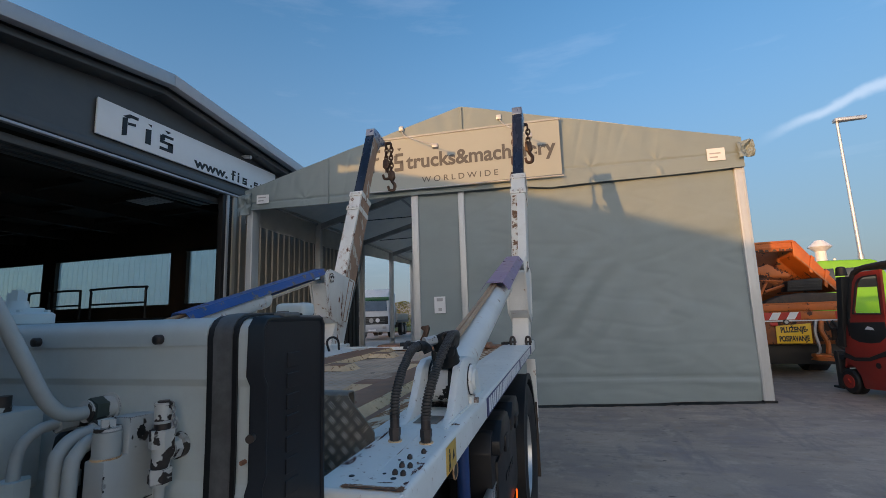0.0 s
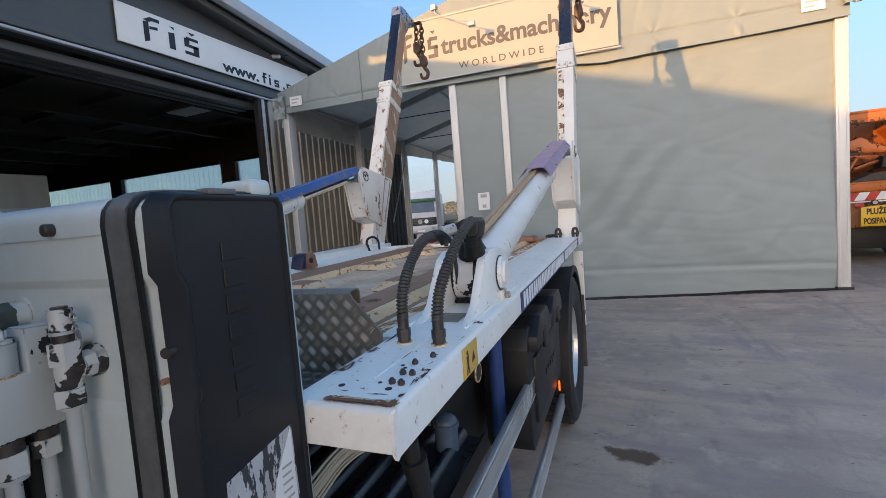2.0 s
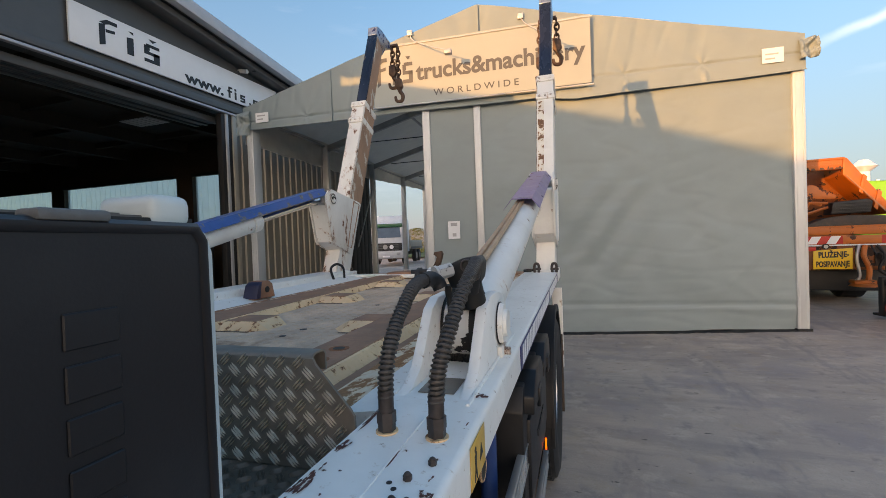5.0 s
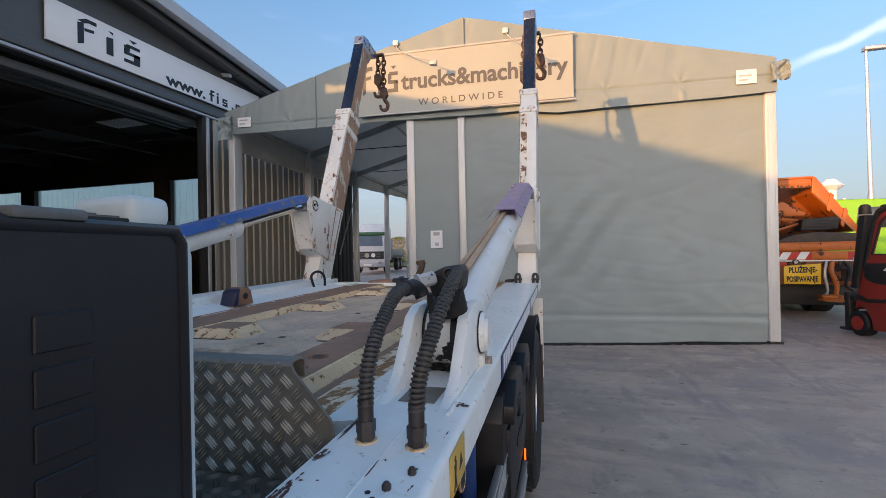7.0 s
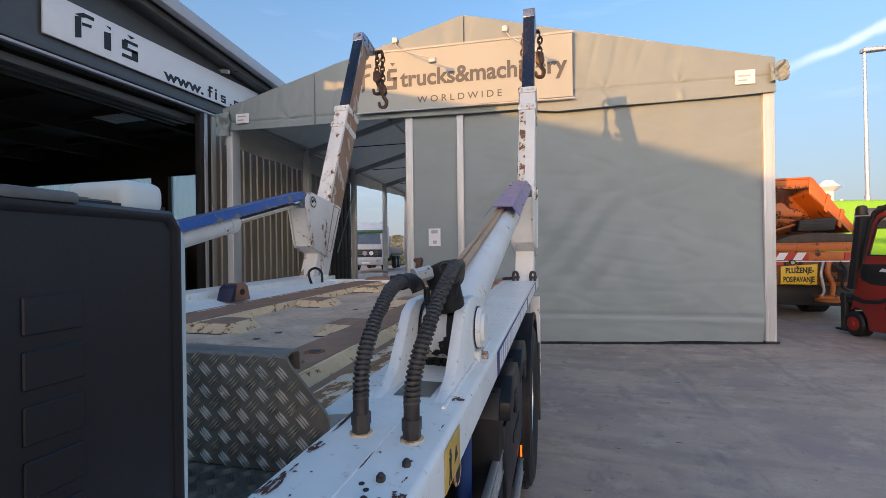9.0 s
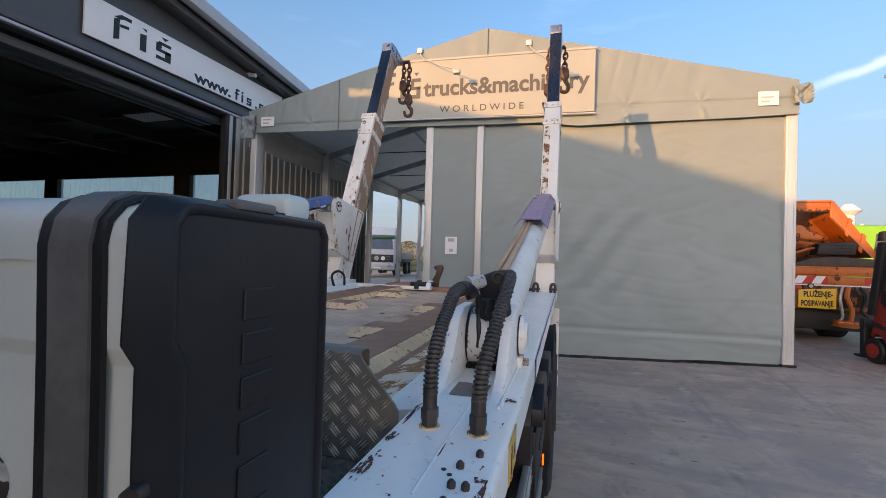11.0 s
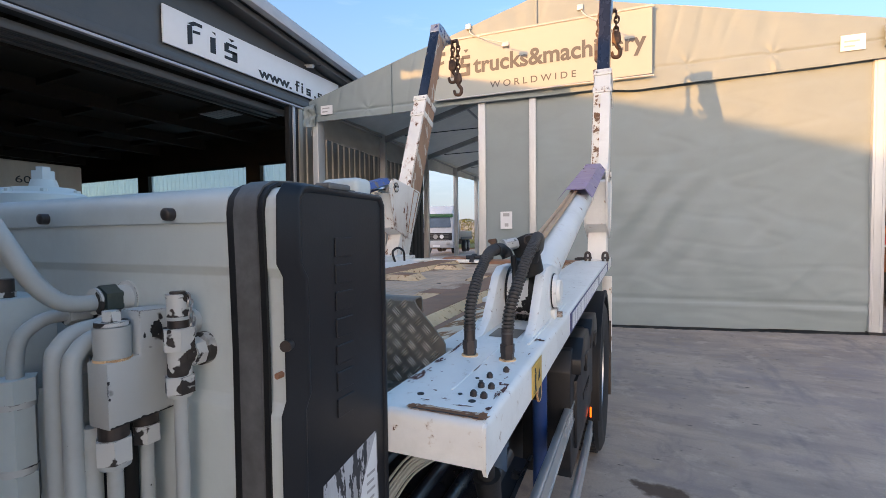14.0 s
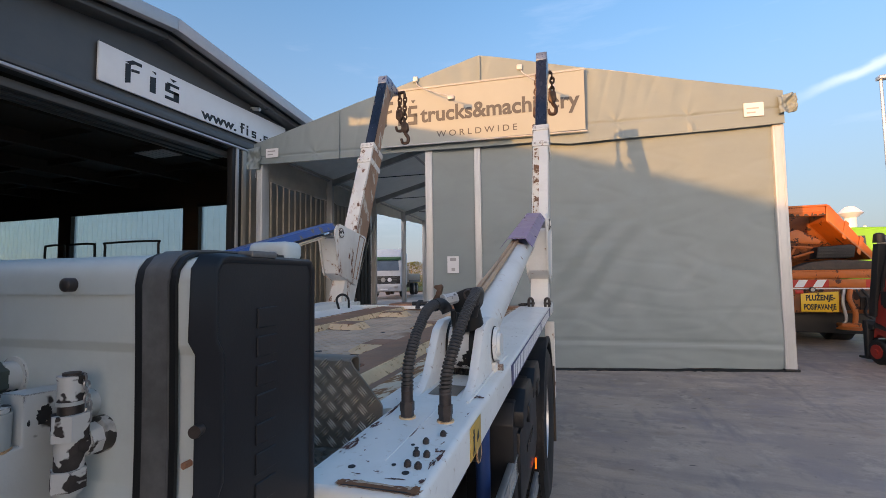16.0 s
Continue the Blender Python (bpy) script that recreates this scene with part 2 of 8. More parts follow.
M_NAVY = surf("dark_navy_paint", (0.012, 0.018, 0.06), 0.4, var=0.3, dirt=(0.05, 0.045, 0.045), dirt_at=0.5)
M_BOTTLE = surf("dusty_blue_grey_paint", (0.055, 0.095, 0.145), 0.4, var=0.25, scale=12, dirt=(0.12, 0.13, 0.14), dirt_at=0.5, dirt_scale=9)
M_FLAKE = surf("bare_purple_brown_steel", (0.17, 0.062, 0.05), 0.8, var=0.5, scale=60, bump=0.4, dirt=(0.36, 0.20, 0.13), dirt_at=0.56, dirt_scale=60)
M_BLUE = surf("worn_blue_paint", (0.018, 0.090, 0.31), 0.38, var=0.35, chip=(0.26, 0.22, 0.21), chip_at=0.565, chip_scale=11, dirt=(0.09, 0.08, 0.13), dirt_at=0.55, dirt_scale=3, edge=0.09, edge_width=0.010)
M_HEAD = surf("scraped_pale_blue_steel", (0.30, 0.36, 0.44), 0.35, 0.6, var=0.4, scale=14, chip=(0.05, 0.09, 0.24), chip_at=0.55, chip_scale=14)
M_LINE = surf("rusty_steel_line", (0.46, 0.27, 0.145), 0.38, var=0.35, scale=5, dirt=(0.55, 0.38, 0.23), dirt_at=0.48, dirt_scale=4)
M_PURPLE = surf("faded_blue_cover_paint", (0.20, 0.165, 0.34), 0.32, var=0.35, scale=5, dirt=(0.30, 0.26, 0.40), dirt_at=0.5, dirt_scale=7, chip=(0.36, 0.20, 0.14), chip_at=0.60, chip_scale=11, chip_soft=0.08, edge=0.07, edge_width=0.006)
# blue in the base colour stands for sky reflected in dark bare steel
M_TIP = surf("bare_steel_with_sky_blue", (0.022, 0.030, 0.052), 0.24, 0.3, var=0.5, chip=(0.16, 0.12, 0.10), chip_at=0.64, chip_scale=12, stretch_z=0.3, edge=0.08, edge_width=0.012)
M_CHROME = surf("polished_rod", (0.75, 0.73, 0.70), 0.14, 1.0, var=0.1, bump=0.0)
M_BLACK = surf("black_moulded_plastic", (0.0120, 0.0124, 0.0152), 0.42, spec=0.36, var=0.30, grain=300, bump=0.06, dirt=(0.024, 0.023, 0.0235), dirt_at=0.56, dirt_scale=6)
M_TOOLBOX = surf("dusty_black_plastic", (0.009, 0.009, 0.0105), 0.40, spec=0.4, var=0.3, grain=200, bump=0.06, dirt=(0.022, 0.021, 0.021), dirt_at=0.54, dirt_scale=4)
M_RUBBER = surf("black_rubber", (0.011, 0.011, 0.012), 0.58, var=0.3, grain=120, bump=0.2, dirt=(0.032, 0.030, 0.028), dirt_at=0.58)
M_HOSE = surf("dark_spiral_hose", (0.062, 0.055, 0.050), 0.45, var=0.35, scale=14, dirt=(0.085, 0.07, 0.06), dirt_at=0.52, dirt_scale=9)
M_TRUNK = surf("glossy_black_ribbed_plastic", (0.006, 0.008, 0.013), 0.30, var=0.3, scale=8, bump=0.05, dirt=(0.016, 0.016, 0.017), dirt_at=0.56, dirt_scale=5)
M_STRUT = surf("dark_blue_strut_paint", (0.013, 0.055, 0.20), 0.40, var=0.3, dirt=(0.03, 0.03, 0.04), dirt_at=0.54, dirt_scale=4, edge=0.05, chip=(0.10, 0.06, 0.05), chip_at=0.68, chip_scale=14)
M_STRAP = surf("grey_coated_strap", (0.14, 0.14, 0.137), 0.5, 0.0, var=0.4, scale=22, dirt=(0.085, 0.08, 0.075), dirt_at=0.48, dirt_scale=14)
M_CHECK = surf("worn_checker_plate", (0.20, 0.17, 0.14), 0.42, 0.25, var=0.35, scale=9, dirt=(0.19, 0.165, 0.135), dirt_at=0.46, dirt_scale=6)
M_TREAD = surf("bright_worn_tread", (0.66, 0.58, 0.48), 0.28, 0.4, var=0.3, scale=9, dirt=(0.34, 0.28, 0.22), dirt_at=0.54, dirt_scale=7)
M_DECK = surf("worn_steel_deck", (0.62, 0.42, 0.295), 0.5, 0.0, var=0.28, scale=5, grain=45, chip=(0.42, 0.23, 0.145), chip_at=0.55, chip_scale=3.0, chip_soft=0.12, dirt=(0.74, 0.55, 0.40), dirt_at=0.48, dirt_scale=2.5, bump=0.35)
M_CREAM = surf("chipped_cream_primer", (0.90, 0.58, 0.33), 0.55, var=0.22, chip=(0.30, 0.11, 0.05), chip_at=0.605, chip_scale=22, edge=0.10, edge_width=0.014, bleed=(0.72, 0.36, 0.14))
M_RUST = surf("brown_rust", (0.36, 0.17, 0.10), 0.62, var=0.35, scale=7, bump=0.35, dirt=(0.48, 0.26, 0.155), dirt_at=0.54, dirt_scale=5)
M_GREASE = surf("greasy_rusted_chain", (0.085, 0.045, 0.028), 0.5, 0.2, var=0.5, scale=18, bump=0.4, dirt=(0.20, 0.085, 0.035), dirt_at=0.55, dirt_scale=9)
M_RUSTEDGE = surf("orange_brown_rust", (0.36, 0.125, 0.050), 0.8, var=0.5, scale=60, bump=0.5, dirt=(0.06, 0.02, 0.01), dirt_at=0.58, dirt_scale=90)
M_RUSTSTAIN = surf("rust_stained_white_paint", (0.72, 0.48, 0.33), 0.6, var=0.2, scale=50, chip=(0.27, 0.10, 0.05), chip_at=0.50, chip_scale=60, chip_soft=0.08)
# black grease; also paints the dark inside slots, holes and hose grooves
M_GREASE_SHADE = surf("black_grease_and_gap_shade", (0.008, 0.007, 0.006), 0.5, var=0.4, scale=40)
M_SCRAPE = surf("scraped_white_over_rust", (0.84, 0.68, 0.52), 0.5, var=0.15, scale=8, chip=(0.46, 0.19, 0.075), chip_at=0.50, chip_scale=9, bump=0.3, bleed=(0.72, 0.42, 0.20))
M_DARKNUT = surf("dark_plated_nut", (0.075, 0.06, 0.055), 0.45, 0.5, var=0.4, scale=40)
M_STEEL = surf("dull_steel", (0.42, 0.42, 0.42), 0.4, 0.8, var=0.25)
M_ALU = surf("aluminium_profile", (0.62, 0.62, 0.61), 0.35, 0.7, var=0.12, dirt=(0.4, 0.39, 0.37), dirt_at=0.55)
M_TENTPOST = surf("white_tent_profile", (0.56, 0.58, 0.58), 0.4, 0.25, var=0.12, dirt=(0.45, 0.43, 0.40), dirt_at=0.55, stretch_z=0.3)
M_CANVAS = surf("grey_tent_canvas", (0.266, 0.328, 0.334), 0.50, var=0.07, scale=0.9, grain=140, bump=0.08, dirt=(0.225, 0.280, 0.283), dirt_at=0.54, dirt_scale=0.8, translucent=0.12, stretch_z=1.6)
M_CANVAS_IN = surf("pale_tent_roof_canvas", (0.68, 0.67, 0.63), 0.6, var=0.08, translucent=0.45)
M_BANNER = surf("grey_printed_banner", (0.385, 0.415, 0.385), 0.5, var=0.05, scale=1.2, bump=0.03, translucent=0.08)
M_INK = surf("dark_print", (0.085, 0.088, 0.09), 0.55, var=0.1)
M_SIGNWHITE = surf("white_sign_sheet", (0.86, 0.88, 0.90), 0.35, var=0.03, bump=0.0)
M_SIGNBLACK = surf("black_sign_print", (0.015, 0.017, 0.02), 0.5, bump=0.0)
M_FASCIA = surf("dark_grey_cladding", (0.092, 0.095, 0.098), 0.45, 0.1, var=0.12, dirt=(0.07, 0.07, 0.07), dirt_at=0.55, dirt_scale=0.7)
M_TRIM = surf("light_grey_roof_trim", (0.46, 0.47, 0.49), 0.42, 0.2, var=0.08)
M_WALL = surf("grey_profiled_sheet", (0.42, 0.375, 0.31), 0.5, 0.2, var=0.1, dirt=(0.27, 0.23, 0.18), dirt_at=0.52, dirt_scale=0.8, stretch_z=0.25)
M_SHEET = surf("grey_brown_ribbed_sheet", (0.25, 0.225, 0.19), 0.45, 0.2, var=0.12, dirt=(0.16, 0.14, 0.11), dirt_at=0.52, dirt_scale=0.8, stretch_z=0.25)
M_INTERIOR = surf("dark_interior_sheet", (0.055, 0.040, 0.028), 0.8, var=0.3)
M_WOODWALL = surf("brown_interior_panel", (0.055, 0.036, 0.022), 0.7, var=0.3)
M_POLY = surf("pale_translucent_sheet", (0.84, 0.90, 0.88), 0.4, var=0.05, translucent=0.85, bump=0.0)


def half_clear(m, share, tint):
    """Lets part of the light pass straight through a translucent sheet."""
    n, l = m.node_tree.nodes, m.node_tree.links
    out = next(x for x in n if x.type == "OUTPUT_MATERIAL")
    was = out.inputs["Surface"].links[0].from_socket
    clear, mx = n.new("ShaderNodeBsdfTransparent"), n.new("ShaderNodeMixShader")
    clear.inputs["Color"].default_value = (*tint, 1)
    mx.inputs[0].default_value = share
    l.new(was, mx.inputs[1])
    l.new(clear.outputs["BSDF"], mx.inputs[2])
    l.new(mx.outputs["Shader"], out.inputs["Surface"])


half_clear(M_POLY, 0.5, (0.86, 0.95, 0.93))
M_ORANGE = surf("chipped_orange_paint", (0.56, 0.135, 0.02), 0.45, var=0.2, chip=(0.10, 0.045, 0.03), chip_at=0.61, chip_scale=4, dirt=(0.34, 0.11, 0.04), dirt_at=0.5, edge=0.07, edge_width=0.03)
M_RUSTORANGE = surf("grimy_rusted_shaded_orange", (0.30, 0.085, 0.018), 0.6, var=0.35, scale=5, chip=(0.06, 0.03, 0.02), chip_at=0.54, chip_scale=5, dirt=(0.14, 0.06, 0.03), dirt_at=0.46, dirt_scale=3)
M_DARKRUST = surf("black_brown_grime", (0.055, 0.040, 0.032), 0.65, var=0.4, scale=9, dirt=(0.12, 0.065, 0.035), dirt_at=0.52, dirt_scale=8)
M_YELLOW = surf("yellow_sign_enamel", (0.82, 0.50, 0.03), 0.4, var=0.06, bump=0.0, dirt=(0.6, 0.4, 0.08), dirt_at=0.6)
M_RED = surf("red_forklift_paint", (0.32, 0.030, 0.020), 0.4, var=0.15, dirt=(0.20, 0.04, 0.03), dirt_at=0.55)
M_SIGNRED = surf("red_reflective_sheet", (0.55, 0.03, 0.02), 0.4, var=0.1)
M_GREEN = surf("bright_green_paint", (0.20, 0.55, 0.02), 0.35, var=0.06, bump=0.0)
M_DKGREEN = surf("dark_green_paint", (0.01, 0.10, 0.045), 0.4, var=0.1)
M_CARWHITE = surf("white_cab_paint", (0.90, 0.90, 0.90), 0.35, var=0.06)
# white cab paint lowered to bluish grey, its shade put into the colour
M_LORRY = surf("shaded_white_cab_paint", (0.60, 0.62, 0.65), 0.35, var=0.08, dirt=(0.42, 0.42, 0.42), dirt_at=0.54)
M_DARK = surf("dark_machinery", (0.018, 0.0175, 0.018), 0.6, var=0.4)
M_GLASSDARK = surf("dark_window_glass", (0.02, 0.025, 0.03), 0.06, var=0.05, bump=0.0, coat=0.5)
M_GLASS = glass("clear_window_glass")
M_AMBER = glow("amber_marker_light", (1.0, 0.10, 0.012), 0.9)
M_STICKER = surf("yellow_warning_sticker", (0.74, 0.43, 0.085), 0.4, var=0.15, scale=12, bump=0.0, dirt=(0.66, 0.55, 0.33), dirt_at=0.50, dirt_scale=16)
M_PAPER = surf("white_paper", (0.78, 0.79, 0.80), 0.6, var=0.04, bump=0.0)
M_GREYPRINT = surf("grey_print", (0.42, 0.42, 0.42), 0.6, bump=0.0)
M_BLUEVINYL = surf("navy_vinyl", (0.022, 0.035, 0.16), 0.4, var=0.2, dirt=(0.10, 0.11, 0.2), dirt_at=0.6, dirt_scale=5)
M_LEAF = surf("yellow_green_leaves", (0.12, 0.14, 0.025), 0.6, var=0.4, spread=0.3, translucent=0.3)
# blue-grey puts the distance haze into the hill's own colour
M_HILL = surf("hazy_hill", (0.22, 0.27, 0.33), 0.9, var=0.1, scale=0.01)
M_GRASS = surf("grass_verge", (0.09, 0.14, 0.03), 0.8, var=0.3)
M_MUD = surf("muddy_rubber", (0.075, 0.052, 0.038), 0.8, var=0.4, scale=8)
M_CREAMWIRE = surf("dusty_cable_sheath", (0.48, 0.45, 0.38), 0.55, var=0.2)


OIL_AT, OIL_SQUASH = (0.20, 3.41), (0.95, 2.0, 0.0)


def ground_material():
    """Concrete with broad patches, wheel streaks, dark drips, pale scuffs and hairline cracks."""
    m = bpy.data.materials.new("mottled_concrete_yard")
    m.use_nodes = True
    n, l = m.node_tree.nodes, m.node_tree.links
    bsdf = n["Principled BSDF"]
    co = n.new("ShaderNodeTexCoord")

    def noise_tex(sc, det=5.0, ro=0.6, stretch=(1, 1, 1)):
        mp = n.new("ShaderNodeMapping")
        mp.inputs["Scale"].default_value = stretch
        mp.inputs["Rotation"].default_value = (0, 0, 0.25)
        l.new(co.outputs["Object"], mp.inputs["Vector"])
        t = n.new("ShaderNodeTexNoise")
        t.inputs["Scale"].default_value, t.inputs["Detail"].default_value, t.inputs["Roughness"].default_value = sc, det, ro
        l.new(mp.outputs["Vector"], t.inputs["Vector"])
        return t.outputs["Fac"]

    def ramp(v, a, b, top=1.0):
        t = n.new("ShaderNodeMapRange")
        t.interpolation_type = "SMOOTHSTEP"
        t.inputs["From Min"].default_value, t.inputs["From Max"].default_value, t.inputs["To Max"].default_value = a, b, top
        l.new(v, t.inputs["Value"])
        return t.outputs["Result"]

    def over(fac, under, colour):
        t = n.new("ShaderNodeMix")
        t.data_type = "RGBA"
        l.new(fac, t.inputs[0])
        if hasattr(under, "is_linked"):
            l.new(under, t.inputs[6])
        else:
            t.inputs[6].default_value = (*under, 1)
        t.inputs[7].default_value = (*colour, 1)
        return t.outputs[2]

    col = over(ramp(noise_tex(0.5, 6), 0.38, 0.62), (0.56, 0.425, 0.335), (0.42, 0.325, 0.27))
    col = over(ramp(noise_tex(1.6, 8, 0.7, (0.35, 1.6, 1)), 0.46, 0.62, 0.45), col, (0.30, 0.235, 0.205))
    col = over(ramp(noise_tex(2.6, 8, 0.7), 0.53, 0.65, 0.60), col, (0.63, 0.50, 0.40))
    col = over(ramp(noise_tex(5.0, 6, 0.65), 0.56, 0.70, 0.55), col, (0.24, 0.195, 0.175))
    col = over(ramp(noise_tex(0.9, 9, 0.72, (1.8, 0.5, 1)), 0.52, 0.66, 0.60), col, (0.255, 0.21, 0.20))
    col = over(ramp(noise_tex(17.0, 4, 0.6), 0.70, 0.73, 0.75), col, (0.11, 0.095, 0.08))
    col = over(ramp(noise_tex(9.0, 3, 0.5, (0.7, 1.6, 1)), 0.71, 0.74, 0.8), col, (0.07, 0.06, 0.05))
    col = over(ramp(noise_tex(2.2, 4, 0.5), 0.58, 0.70, 0.5), col, (0.46, 0.31, 0.20))
    col = over(ramp(noise_tex(90.0, 3, 0.6), 0.52, 0.70, 0.35), col, (0.32, 0.28, 0.235))
    col = over(ramp(noise_tex(140.0, 2, 0.5), 0.62, 0.70, 0.35), col, (0.68, 0.60, 0.50))
    col = over(ramp(noise_tex(1.1, 7, 0.65), 0.50, 0.62, 0.45), col, (0.34, 0.28, 0.275))
    col = over(ramp(noise_tex(3.1, 7, 0.7), 0.55, 0.66, 0.3), col, (0.46, 0.33, 0.21))
    # oil soaked in beside the truck's wheel
    spot = n.new("ShaderNodeVectorMath")
    spot.operation = "DISTANCE"
    squash = n.new("ShaderNodeMapping")
    squash.inputs["Scale"].default_value = OIL_SQUASH
    l.new(co.outputs["Object"], squash.inputs["Vector"])
    l.new(squash.outputs["Vector"], spot.inputs[0])
    spot.inputs[1].default_value = (OIL_AT[0] * OIL_SQUASH[0], OIL_AT[1] * OIL_SQUASH[1], 0.0)
    edge = n.new("ShaderNodeMath")
    edge.operation = "MULTIPLY_ADD"
    l.new(noise_tex(6.5, 6, 0.62), edge.inputs[0])
    edge.inputs[1].default_value = 0.50
    l.new(spot.outputs["Value"], edge.inputs[2])
    soak = n.new("ShaderNodeMapRange")
    soak.interpolation_type = "SMOOTHSTEP"
    soak.inputs["From Min"].default_value, soak.inputs["From Max"].default_value = 0.36, 0.45
    soak.inputs["To Min"].default_value, soak.inputs["To Max"].default_value = 0.90, 0.0
    l.new(edge.outputs[0], soak.inputs["Value"])
    col = over(soak.outputs["Result"], col, (0.125, 0.073, 0.047))
    vor = n.new("ShaderNodeTexVoronoi")
    vor.feature = "DISTANCE_TO_EDGE"
    vor.inputs["Scale"].default_value = 0.28
    wob = n.new("ShaderNodeMix")
    wob.data_type = "VECTOR"
    wob.inputs[0].default_value = 0.35
    nt = n.new("ShaderNodeTexNoise")
    nt.inputs["Scale"].default_value = 1.5
    l.new(co.outputs["Object"], nt.inputs["Vector"])
    l.new(co.outputs["Object"], wob.inputs[4])
    l.new(nt.outputs["Color"], wob.inputs[5])
    l.new(wob.outputs[1], vor.inputs["Vector"])
    crack = n.new("ShaderNodeMapRange")
    crack.inputs["From Min"].default_value, crack.inputs["From Max"].default_value = 0.0, 0.0022
    crack.inputs["To Min"].default_value, crack.inputs["To Max"].default_value = 0.12, 0.0
    l.new(vor.outputs["Distance"], crack.inputs["Value"])
    col = over(crack.outputs["Result"], col, (0.12, 0.11, 0.10))
    l.new(col, bsdf.inputs["Base Color"])
    matt = n.new("ShaderNodeMapRange")
    matt.inputs["To Min"].default_value, matt.inputs["To Max"].default_value = 0.62, 0.98
    l.new(noise_tex(1.2, 6), matt.inputs["Value"])
    l.new(matt.outputs["Result"], bsdf.inputs["Roughness"])
    bsdf.inputs["Specular IOR Level"].default_value = 0.25
    b = n.new("ShaderNodeBump")
    b.inputs["Strength"].default_value, b.inputs["Distance"].default_value = 0.5, 0.006
    l.new(noise_tex(35.0, 6, 0.7), b.inputs["Height"])
    l.new(b.outputs["Normal"], bsdf.inputs["Normal"])
    return m


M_GROUND = ground_material()


# ---- mesh helpers ----
def box(bm, lo, hi, bev=0.0, seg=2, m=None):
    r = bmesh.ops.create_cube(bm, size=1.0)
    vs = r["verts"]
    for v in vs:
        v.co = Vector([lo[i] + (v.co[i] + 0.5) * (hi[i] - lo[i]) for i in range(3)])
    if bev:
        es = list({e for v in vs for e in v.link_edges})
        out = bmesh.ops.bevel(bm, geom=es, offset=bev, segments=seg, affect="EDGES", profile=0.5)
        vs = list({v for f in out["faces"] for v in f.verts} | {v for v in vs if v.is_valid})
    if m is not None:
        for v in vs:
            v.co = m @ v.co
    return vs


def rod(bm, p0, p1, r0, r1=None, seg=16, caps=True):
    p0, p1 = Vector(p0), Vector(p1)
    d = p1 - p0
    q = d.to_track_quat("Z", "Y").to_matrix().to_4x4()
    r = bmesh.ops.create_cone(bm, cap_ends=caps, segments=seg, radius1=r0, radius2=r0 if r1 is None else r1, depth=d.length,
                              matrix=Matrix.Translation((p0 + p1) / 2) @ q)
    return r["verts"]


def ball(bm, c, r, seg=14, scale=(1, 1, 1)):
    bmesh.ops.create_uvsphere(bm, u_segments=seg, v_segments=max(6, seg // 2), radius=r,
                              matrix=Matrix.Translation(c) @ Matrix.Diagonal((*scale, 1)))


def spline(pts, steps=8):
    """Catmull-Rom through the points."""
    pts = [Vector(p) for p in pts]
    ext = [2 * pts[0] - pts[1], *pts, 2 * pts[-1] - pts[-2]]
    out = []
    for i in range(1, len(ext) - 2):
        a, b, c, d = ext[i - 1:i + 3]
        for k in range(steps):
            t = k / steps
            out.append(0.5 * ((2 * b) + (c - a) * t + (2 * a - 5 * b + 4 * c - d) * t * t + (3 * b - a - 3 * c + d) * t ** 3))
    out.append(pts[-1])
    return out


def tube(bm, pts, radius, seg=12, steps=8, smooth_path=True, caps=True):
    """A tube along the points; radius is a number or a function of the length run."""
    line = spline(pts, steps) if smooth_path else [Vector(p) for p in pts]
    run, rings, up = 0.0, [], None
    for i, p in enumerate(line):
        d = (line[min(i + 1, len(line) - 1)] - line[max(i - 1, 0)]).normalized()
        if up is None:
            up = d.orthogonal().normalized()
        up = (up - d * up.dot(d)).normalized()
        side = d.cross(up)
        if i:
            run += (p - line[i - 1]).length
        r = radius(run) if callable(radius) else radius
        rings.append([bm.verts.new(p + (up * math.cos(a) + side * math.sin(a)) * r) for a in [2 * math.pi * k / seg for k in range(seg)]])
    for a, b in zip(rings, rings[1:]):
        for k in range(seg):
            bm.faces.new((a[k], a[(k + 1) % seg], b[(k + 1) % seg], b[k]))
    if caps:
        bm.faces.new(rings[0][::-1])
        bm.faces.new(rings[-1])


def prism(bm, poly, axis, a0, a1, bev=0.0):
    """A polygon (two coordinates in axis order) drawn out along the axis from a0 to a1."""
    def co(p, a):
        return Vector({"x": (a, p[0], p[1]), "y": (p[0], a, p[1]), "z": (p[0], p[1], a)}[axis])
    lo, hi = [bm.verts.new(co(p, a0)) for p in poly], [bm.verts.new(co(p, a1)) for p in poly]
    n = len(poly)
    fs = [bm.faces.new(lo), bm.faces.new(hi[::-1])]
    for i in range(n):
        fs.append(bm.faces.new((lo[i], hi[i], hi[(i + 1) % n], lo[(i + 1) % n])))
    bmesh.ops.recalc_face_normals(bm, faces=fs)
    if bev:
        es = list({e for f in fs for e in f.edges})
        bmesh.ops.bevel(bm, geom=es, offset=bev, segments=2, affect="EDGES", profile=0.5)


